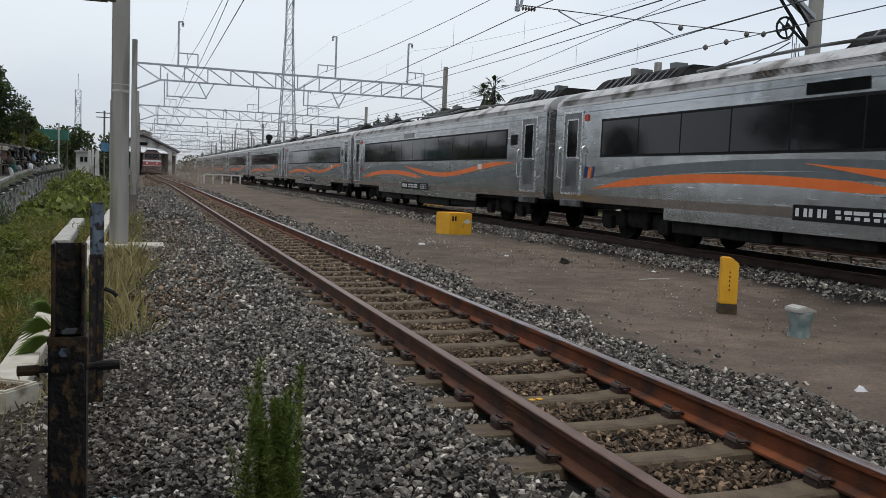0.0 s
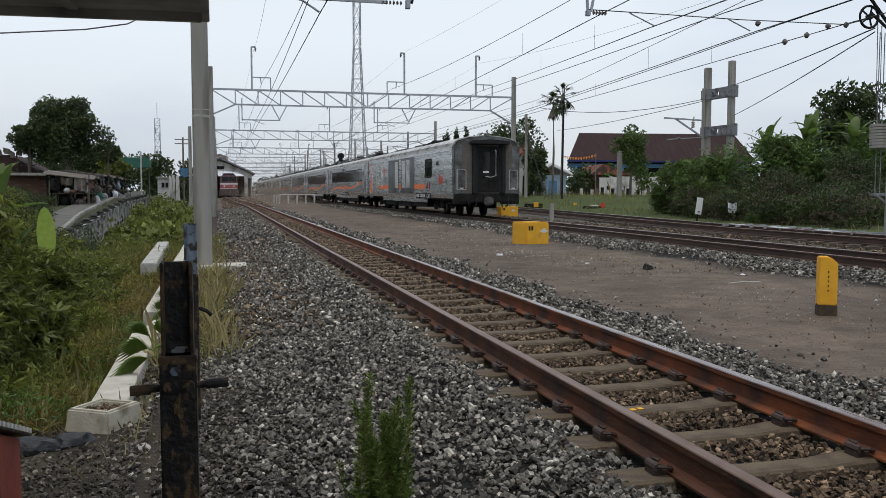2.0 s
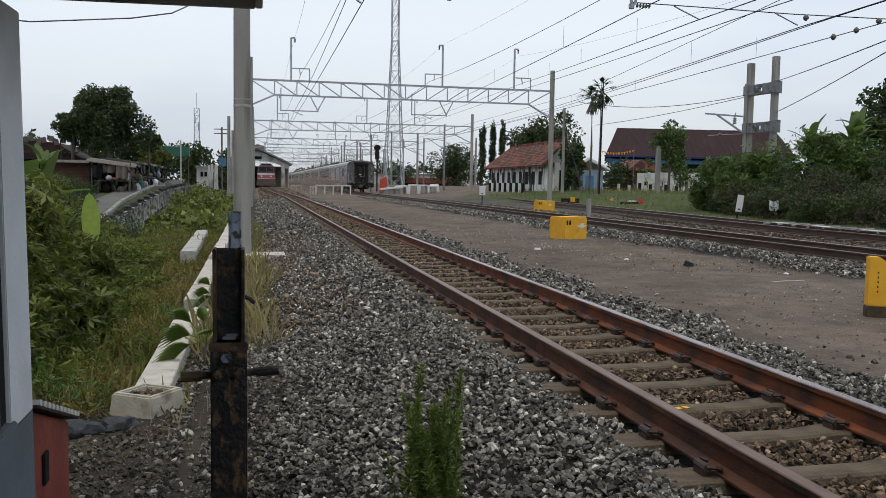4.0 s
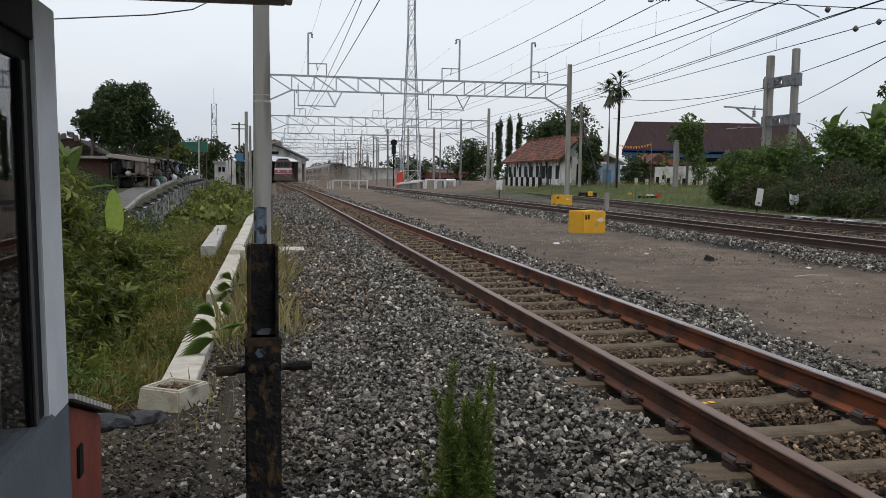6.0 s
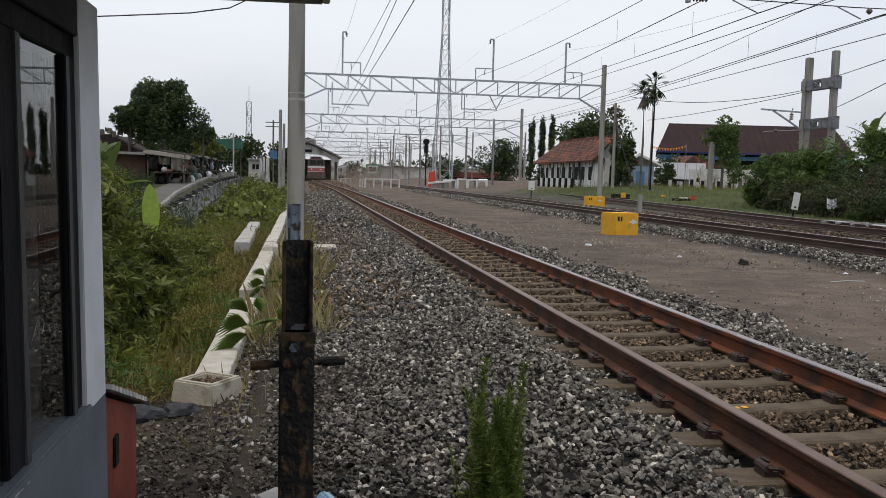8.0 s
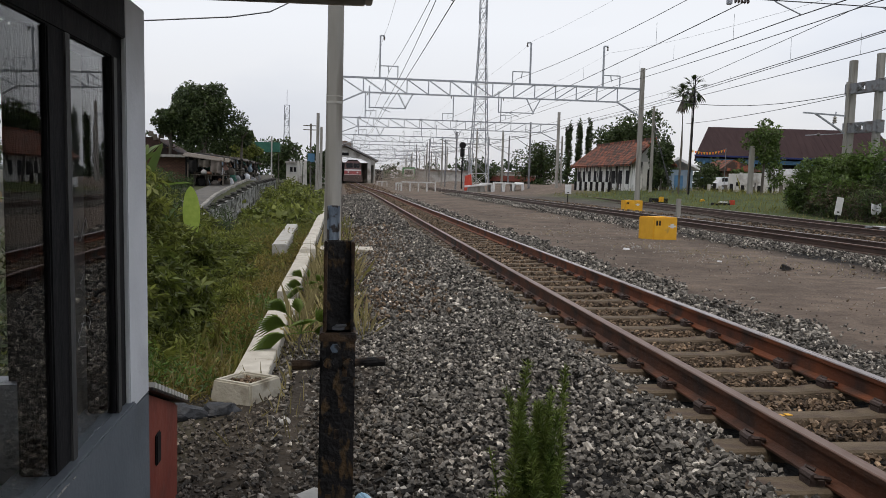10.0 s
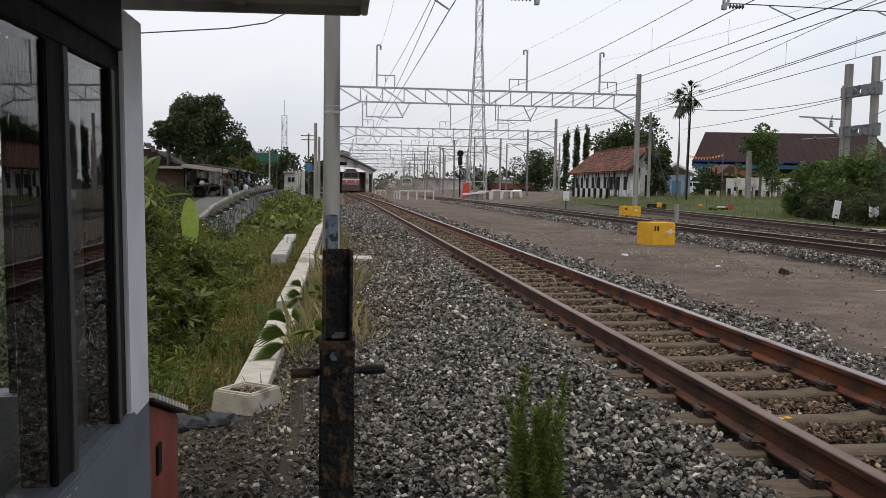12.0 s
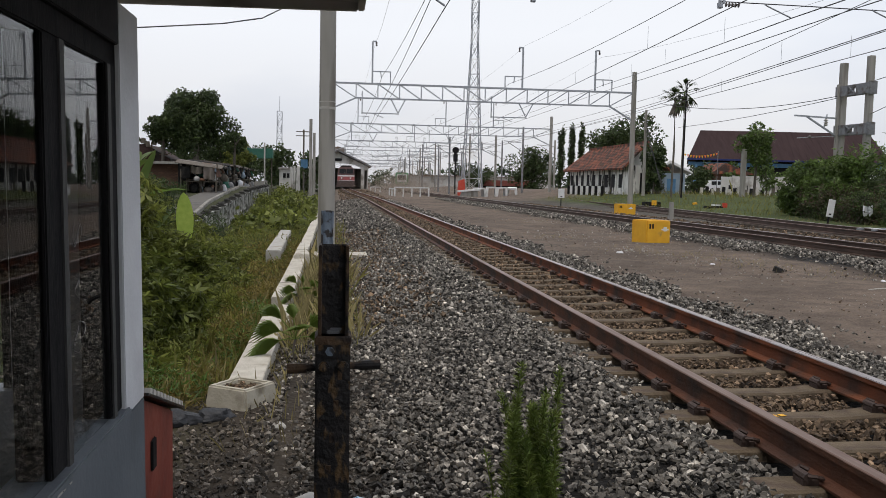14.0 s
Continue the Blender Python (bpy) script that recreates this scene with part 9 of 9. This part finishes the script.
def brick_shack():
    """A low shack: plastered brick with laid courses, a thin lean-to roof on purlins."""
    s = thing("brick_shack", "low weathered brick shack with flat rusty tin roof", "shack")
    x0, x1, y0, y1, b = -13.1, -10.75, 49.6, 52.4, 0.1
    wall = part("wall", MB().box(x0, x1, y0, y1, b, 2.0), M_BRICK, s)
    me = MB().box(0, 0.21, -0.012, 0.0, 0, 0.062).data("brick", M_BRICK_PIECE)
    for row in range(24):
        z = b + 0.08 + 0.075 * row
        for col in range(11):
            x = x0 + 0.05 + 0.225 * col + (0.11 if row % 2 else 0.0)
            if x + 0.21 > x1 or rng5.random() < 0.12:
                continue
            q = new("brick", me)
            q.parent, q.matrix_local = wall, pose(x, y0, z)
    part("roof", MB().prism([(x0 - 0.25, 2.05), (x0 - 0.25, 2.12), (x1 + 1.15, 2.02), (x1 + 1.15, 1.95)], y0 - 0.55, y1 + 0.3), M_TIN, s, "rusty tin roof sheet")
    for k in range(5):
        x = x0 + 0.1 + 0.8 * k
        part("purlin", MB().bar((x, y0 - 0.5, 1.98), (x, y1, 1.98), 0.07), M_BARK, s)
    part("roof_edge", MB().box(x0 - 0.25, x1 + 1.15, y0 - 0.6, y0 - 0.552, 1.98, 2.12), M_CONC, s)
    part("prop", MB().tube((x1 + 1.0, y0 - 0.4, 0.2), (x1 + 1.0, y0 - 0.4, 1.98), 0.04, 6), M_BARK, s)


rng5 = random.Random(15)
M_BRICK_PIECE = mat("old_brick", (0.20, 0.085, 0.05), (0.30, 0.14, 0.085), 0.9, scale=2, bump=0.3, bscale=20, stain=(0.13, 0.075, 0.055), sscale=0.7, slo=0.45, shi=0.6)
brick_shack()


M_POSTGREY = mat("mould_dark_concrete", (0.035, 0.034, 0.03), (0.085, 0.082, 0.074), 0.9, scale=5, stain=(0.02, 0.02, 0.018), sscale=3)
M_FENCE = mat("mouldy_whitewashed_bars", (0.28, 0.28, 0.26), (0.48, 0.475, 0.45), 0.9, scale=4, stain=(0.10, 0.10, 0.085), sscale=3.5, slo=0.45, shi=0.6)


def fence_z(y):
    """The height of the fence's caps, which climb with the lane."""
    return float(np.interp(y, [28, 33, 48, 62], [-0.22, 0.0, 0.72, 0.9]))


def baluster_fence():
    f = thing("baluster_fence", "grey mouldy concrete fence with flat-capped posts and pale upright bars", "fence")
    x, y, step = -7.02, 29.0, 2.0
    while y < 62:
        z, nz = fence_z(y), fence_z(y + step)
        part("post", MB().box(x - 0.1, x + 0.1, y - 0.1, y + 0.1, z - 1.6, z - 0.1), M_FENCE, f)
        part("cap", MB().box(x - 0.19, x + 0.19, y - 0.19, y + 0.19, z - 0.12, z - 0.06).lathe([(0.1, z - 0.06), (0.16, z - 0.02), (0.14, z + 0.03), (0.05, z + 0.06)], 10, pose(x, y, 0)), M_POSTGREY, f, "black mouldy flat cap")
        for top in (0.2, 0.95):
            part("rail", MB().bar((x, y + 0.1, z - top), (x, y + step - 0.1, nz - top), 0.09, 0.09), M_FENCE, f)
        for k in range(1, 5):
            u = k / 5
            zz = z + (nz - z) * u
            part("bar", MB().box(-0.035, 0.035, -0.035, 0.035, zz - 1.3, zz - 0.2, pose(x, y + step * u, 0)), M_FENCE, f)
        y += step


baluster_fence()
# the lane that climbs behind the fence, with its pale kerb
lane_ys = [30 + 3.0 * k for k in range(24)]
solid("lane", MB().sweep([(-0.4, -0.3), (-0.4, 0.03), (0.75, 0.03), (0.75, -0.3)], [(-8.55 - 0.02 * (y - 30), y, terrace_z(y) + 0.02) for y in lane_ys]), mat("worn_grey_paving", (0.085, 0.08, 0.073), (0.14, 0.132, 0.122), 0.9, scale=2.5, bump=0.3, bscale=20, stain=(0.13, 0.12, 0.105), sscale=1.1),
      "narrow grey paved lane climbing behind the fence", "road", kind="structure")
lk = thing("lane_kerb", "pale broken kerb along the edge of the lane", "kerb")
for k in range(34):
    y = 33 + 0.85 * k
    part("kerb_stone", MB().box(-0.09, 0.09, -0.39, 0.39, -0.25, 0.1, pose(-7.72 - 0.02 * (y - 30), y, terrace_z(y), math.degrees(math.atan2(terrace_z(y + 0.5) - terrace_z(y - 0.5), 1.0)), 0, rng5.uniform(-2, 2))), M_CONC, lk, bevel=0.02)


CLOTHS = [M_UNDER, M_GREYCLOTH, M_UNDER, M_UNDER, M_PALEBLUE, M_BARK, M_GREENCLOTH, M_UNDER, M_BARK, M_PAPER, M_TIN, M_BRICK]


def stall(x, y, seed):
    """A makeshift stall: crooked poles, a patched awning, hung cloth, a table and heaped bundles."""
    rng = random.Random(seed)
    g = terrace_z(y)
    s = thing("market_stall", "makeshift lane-side stall hung with cloth and heaped with bundles", "stall", group="stalls")
    for dx in (-0.9, 0.95):
        for dy in (-1.1, 1.1):
            part("pole", MB().tube((x + dx, y + dy, g - 0.2), (x + dx + rng.uniform(-0.08, 0.08), y + dy, g + 1.5), 0.035, 6), M_BARK, s)
    for k in range(3):
        aw = MB()
        ya = y - 1.25 + 0.83 * k
        tilt = rng.uniform(-0.08, 0.08)
        aw.add([(x + xx, yy, g + zz + (tilt if yy > ya else -tilt)) for zo in (0, 0.03) for xx, yy, zz in ((-1.15, ya, 1.62 + zo), (1.25, ya, 1.32 + zo), (1.25, ya + 0.88, 1.32 + zo), (-1.15, ya + 0.88, 1.62 + zo))],
               [(0, 1, 2, 3), (7, 6, 5, 4), (0, 4, 5, 1), (1, 5, 6, 2), (2, 6, 7, 3), (3, 7, 4, 0)])
        part("awning_sheet", aw, rng.choice([M_BARK, M_UNDER, M_TIN, M_UNDER, M_BARK]), s)
    part("back_sheet", MB().box(x - 1.0, x - 0.96, y - 1.1, y + 1.1, g - 0.1, g + 1.5), rng.choice([M_UNDER, M_TIN, M_BARK, M_UNDER]), s)
    for k in range(5):
        y0 = y - 1.2 + 0.5 * k
        part("hung_cloth", cloth(MB(), x + 0.85 + rng.uniform(-0.1, 0.2), y0, y0 + rng.uniform(0.3, 0.55), g + 1.34, rng.uniform(0.25, 0.75), rng.uniform(-0.05, 0.15), seed + k), rng.choice(CLOTHS), s)
    for k in range(3):
        yy = y - 1.22 + rng.uniform(0, 0.06)
        part("hung_cloth", cloth(MB(), 0, -0.28, 0.28, 0, rng.uniform(0.4, 0.8), 0.05, seed + 20 + k), rng.choice(CLOTHS), s, at=pose(x - 0.65 + 0.62 * k, yy, g + 1.4, 0, 0, 90))
    tb = part("table", MB().box(x - 0.7, x + 1.0, y - 1.0, y + 1.0, g + 0.55, g + 0.6), M_BARK, s)
    for dx in (-0.6, 0.9):
        for dy in (-0.9, 0.9):
            part("leg", MB().box(x + dx - 0.03, x + dx + 0.03, y + dy - 0.03, y + dy + 0.03, g - 0.1, g + 0.55), M_BARK, tb)
    for k in range(16):
        w, h = rng.uniform(0.2, 0.5), rng.uniform(0.15, 0.5)
        part("sack", heap(MB(), x + rng.uniform(-0.6, 1.25), y + rng.uniform(-1.2, 1.0), g + rng.choice([-0.02, -0.02, 0.6, 0.6, 0.0]), w, w * rng.uniform(0.7, 1.2), h, seed * 3 + k), rng.choice(CLOTHS), s, smooth=True)


stall(-9.45, 47.6, 231)
for k in range(8):
    stall(-9.85 - 0.03 * k + 0.1 * (k % 2), 50.6 + 2.75 * k, 200 + k)
rng4 = random.Random(31)
for k in range(44):
    sy = 48.5 + 0.55 * k
    w, hh = rng4.uniform(0.28, 0.5), rng4.uniform(0.1, 0.26)
    solid("sack", heap(MB(), 0, 0, 0, w, w * rng4.uniform(0.7, 1.1), hh, k * 1.7), rng4.choice([M_TIN, M_UNDER, M_BARK, M_GREENCLOTH, M_UNDER, M_BRICK, M_GREYCLOTH, M_UNDER, M_TIN]),
          "stuffed bundle heaped beside the lane", "bundle", smooth=True, m=pose(-9.05 - 0.012 * k + rng4.uniform(-0.35, 0.15), sy, terrace_z(sy) + 0.0, 0, 0, rng4.uniform(0, 90)), group="bundles along the lane")
solid("barrel", MB().lathe([(0.0, 0.0), (0.2, 0.0), (0.22, 0.05), (0.22, 0.3), (0.235, 0.32), (0.22, 0.34), (0.22, 0.6), (0.2, 0.66), (0.0, 0.66)], 14), M_GREENCLOTH, "green plastic barrel beside the stalls", "barrel", smooth=True, m=pose(-8.75, 52, terrace_z(52)))
gb2 = thing("gate_house", "small whitewashed gate house with two dark windows", "gate house")
part("wall", MB().box(-7.05, -6.0, 75, 77.5, -0.9, 2.2), M_PLASTER, gb2)
part("roof", MB().box(-7.15, -5.9, 74.8, 77.7, 2.2, 2.34), M_CONC, gb2)
for x in (-6.62, -6.3):
    part("window", MB().box(x - 0.11, x + 0.11, 74.95, 75, 1.45, 1.85), M_BLACK, gb2)
wp = thing("panel_wall", "short wall of upright white concrete panels", "wall")
for k in range(4):
    part("panel", MB().box(-0.085, 0.085, -0.05, 0.05, -1.0, 2.3 + 0.08 * (k % 2), pose(-5.93 + 0.19 * k, 74 + 0.4 * k, 0.1, 0, 1.5 * (k % 3) - 1.5, 0)), M_PLASTER, wp)
for x, y, h in ((-4.55, 80, 6.9), (-4.65, 97, 6.6)):
    solid("line_pole", MB().tube((0, 0, -0.4), (0, 0, h), 0.17, 10, 0.14), M_CONC, "plain concrete pole beside the line", "pole", m=pose(x, y, 0), group="line poles")
tp = thing("telegraph_pole", "telegraph pole with two crossarms", "pole", pose(-6.1, 105, 0))
part("mast", MB().tube((0, 0, -0.4), (0, 0, 7.4), 0.1, 8), M_BARK, tp)
for z in (7.1, 6.6):
    part("crossarm", MB().box(-0.9, 0.9, -0.05, 0.05, z, z + 0.1), M_BARK, tp)
lp = thing("lamp_post", "slim pale lamp post beside the lane", "lamp post", pose(-7.9, 70, 0))
part("mast", MB().tube((0, 0, -0.4), (0, 0, 4.2), 0.06, 8), M_CONC_LIGHT, lp)
ga = thing("green_awning", "dark green netting awning on poles over the lane", "awning", pose(-8.9, 75, 0.1))
part("netting", MB().prism([(-1.4, 2.9), (-1.4, 3.8), (1.3, 3.8), (1.3, 3.0)], -0.5, 0.5), M_GREENCLOTH, ga)
for dx in (-1.3, 1.2):
    part("pole", MB().tube((dx, 0, 0.2), (dx, 0, 3.0), 0.04, 6), M_BARK, ga)
sign_blue = thing("blue_sign", "small blue board on a thin post beside the line", "sign", pose(-6.0, 104, 0))
part("post", MB().tube((0, 0.04, -0.6), (0, 0.04, 3.8), 0.04, 6), M_GALV_DARK, sign_blue)
part("board", MB().box(-0.42, 0.42, -0.03, 0.0, 2.75, 3.8), M_BLUE, sign_blue, bevel=0.02)
sh2 = thing("ruined_house", "dark ruined house with broken tiled roof and bare battens", "house")
part("wall", MB().box(-19.0, -13.4, 58, 62, 0.2, 2.5), M_UNDER, sh2)
part("roof", MB().prism([(-19.6, 2.5), (-18.4, 3.55), (-14.4, 3.35), (-12.9, 2.45), (-12.9, 2.3), (-19.6, 2.3)], 57.5, 62.4), mat("sooty_broken_tile", (0.028, 0.017, 0.014), (0.065, 0.034, 0.027), 0.9, scale=3, bump=0.6, bscale=7, stain=(0.03, 0.028, 0.026), sscale=1.5), sh2)
for k in range(14):
    part("loose_tile", MB().box(-0.14, 0.14, -0.02, 0.02, 0, 0.35, pose(-18.2 + 0.36 * k, 57.45, 3.3 + 0.12 * math.sin(k * 2.1), 0, 12 * math.sin(k * 3.3), 0)), M_BARK, sh2)
part("batten", MB().bar((-18.8, 57.3, 2.75), (-13.0, 57.3, 2.72), 0.08).bar((-16.3, 57.3, 0.3), (-16.3, 57.3, 4.3), 0.1).bar((-14.0, 57.3, 0.3), (-14.0, 57.3, 3.5), 0.08), M_FLANGE, sh2)

tree("big dark mango tree with a rounded uneven crown", -11.4, 58, 0.5, 6.95, (2.35, 2.3, 2.3), 28000, 0.19, M_LEAF_DARK, 101, 0.24, 110, size=0.25, inner=0.2)
tree("low leafy limb of trees beside the mango", -8.9, 57.5, 0.6, 4.4, (0.75, 1.0, 0.75), 2200, 0.19, M_LEAF_DARK, 102, 0.1, 14)
tree("dark leafy branch beside the mango", -13.35, 57.2, 0.6, 5.3, (0.9, 1.2, 0.85), 3400, 0.19, M_LEAF_DARK, 105, 0.12, 22, size=0.3)
tree("dark spreading tree beside the ruined house", -19.5, 60, 0.3, 6.6, (2.4, 2.0, 2.3), 7000, 0.26, M_LEAF_DARK, 104, 0.2, 34, size=0.28, inner=0.25)
tree("yellow-green tree beside the lane", -9.9, 70, 0.6, 4.15, (1.25, 1.3, 1.0), 4200, 0.19, M_BANK_LEAF, 103, 0.12, 22, size=0.3, inner=0.3)
tree("dark green tree over the stalls", -11.6, 72, 0.6, 4.6, (1.4, 1.5, 1.3), 3600, 0.24, M_LEAF_DARK, 106, 0.14, 22, inner=0.3)
rng2 = random.Random(77)
for k in range(11):
    tx = -33 + 2.7 * k
    tree("dark green tree beyond the houses", tx, 108 + rng2.uniform(-8, 12), -0.4, rng2.uniform(4.4, 6.4), (rng2.uniform(1.9, 2.8), 2.2, rng2.uniform(2.0, 2.7)), 1300, 0.5, M_LEAF_DARK, 110 + k, 0.15, 16)

# wooded skyline all round the yard
rng3 = np.random.default_rng(5)
pts = []
for a in np.linspace(-75, 75, 90):
    d = rng3.uniform(270, 330)
    x, y, h = d * math.sin(radians(a)), d * math.cos(radians(a)), rng3.uniform(4, 9)
    pts.append(clump_points(rng3, (x, y, h * 0.45), (5.5, 5, h * 0.6), 260, 9, 0.45))
scatter("skyline_trees", LEAF, LEAF_F, np.concatenate(pts), 1.5 * rng3.uniform(0.6, 1.4, 90 * 260), M_FAR_LEAF, "distant belt of hazy green trees round the yard", "woods", seed=6)

# trees and house fronts along the lane behind the camera
for k in range(14):
    tree("tall dark roadside tree along the lane", -17 - 3 * (k % 3), -70 + 8.5 * k, -0.6, 8.5 + 1.5 * (k % 2), (3.6, 4.2, 4.0), 1100, 0.75, M_LEAF_DARK, 300 + k, 0.25, 18)
for k in range(5):
    hs = thing("lane_house", "low plastered house with tin roof along the lane", "house", pose(-13, -60 + 14 * k, -0.6), group="lane houses")
    part("wall", MB().box(-5, 0, 0, 10, 0, 3.0), M_PLASTER, hs)
    part("roof", MB().prism([(-5.6, 2.9), (-2.5, 4.4), (0.7, 2.9), (0.7, 2.75), (-2.5, 4.2), (-5.6, 2.75)], -0.5, 10.5), M_TIN, hs)
    part("door", MB().box(-0.02, 0.03, 4, 5, 0, 2.05), M_BARK, hs)
    for y in (1.2, 7):
        part("window", MB().box(-0.02, 0.03, y, y + 1.3, 1.0, 2.1), M_BLACK, hs)


# ---- dust that the train has stirred up over the far line ----
M_DUST = mat("pale_road_dust", (0.42, 0.36, 0.30), (0.52, 0.46, 0.40), 1.0, scale=1, spec=0.0, sub=0.5)


def dust_cloud(x, y, z, rx, ry, rz, count, seed):
    """A drifting cloud of fine grains, thinning outwards."""
    rng = np.random.default_rng(seed)
    p = rng.normal(size=(count, 3)) * np.array((rx, ry, rz)) * 0.5
    p[:, 2] = np.abs(p[:, 2])
    ob = scatter("dust_cloud", TET_V, TET_F, p, 0.0165 * rng.lognormal(0, 0.35, count), M_DUST, "thin cloud of pale dust raised by the passing train", "dust", seed=seed)
    ob.matrix_world = pose(x, y, z)
    return ob


TET_V = np.array([[(1, 1, 1), (1, -1, -1), (-1, 1, -1), (-1, -1, 1)]], float) * 0.6
TET_F = [(0, 1, 2), (0, 2, 3), (0, 3, 1), (1, 3, 2)]
dust = [dust_cloud(3.5, 94, -0.1, 3.2, 20, 2.0, 24000, 401), dust_cloud(4.6, 122, 0.0, 5.0, 24, 3.4, 24000, 402), dust_cloud(9.5, 142, 0.0, 9.0, 30, 3.6, 7000, 403)]


# ---- what moves ----
def motions():
    for vehicle, y, rows in ((truck, 85.0, ((0, 29.6), (5, 30.23), (8.2, 39.77), (14, 57.05))), (cars_far[0], 85.2, ((0, 25.2), (5.4, 25.4), (8.8, 35.33), (14, 50.83))), (cars_far[1], 86.9, ((0, 25.4), (7, 26.2), (11.5, 35.72), (14, 40.1)))):
        walk(vehicle, [(t, pose(x, y, ROAD_Z)) for t, x in rows])
    for k, cloud in enumerate(dust):
        p = cloud.matrix_world.translation.copy()
        walk(cloud, [(t, pose(p.x + (0.14 + 0.05 * k) * t, p.y + 0.5 * t, p.z + 0.02 * t)) for t in (0, 7, 14)])
    for n, car in enumerate(cars):
        y = TAIL_0 + CAR * n
        walk(car, [(t, pose(8.86, y + SPEED * t + d, RAIL_2)) for t, d in ((0, 0), (0.5, 0.28), (1, 0.1), (1.5, 0), (2, 0), (3, 0), (4, 0), (6, 0), (8, 0), (10, 0), (12, 0), (14, 0))])


motions()
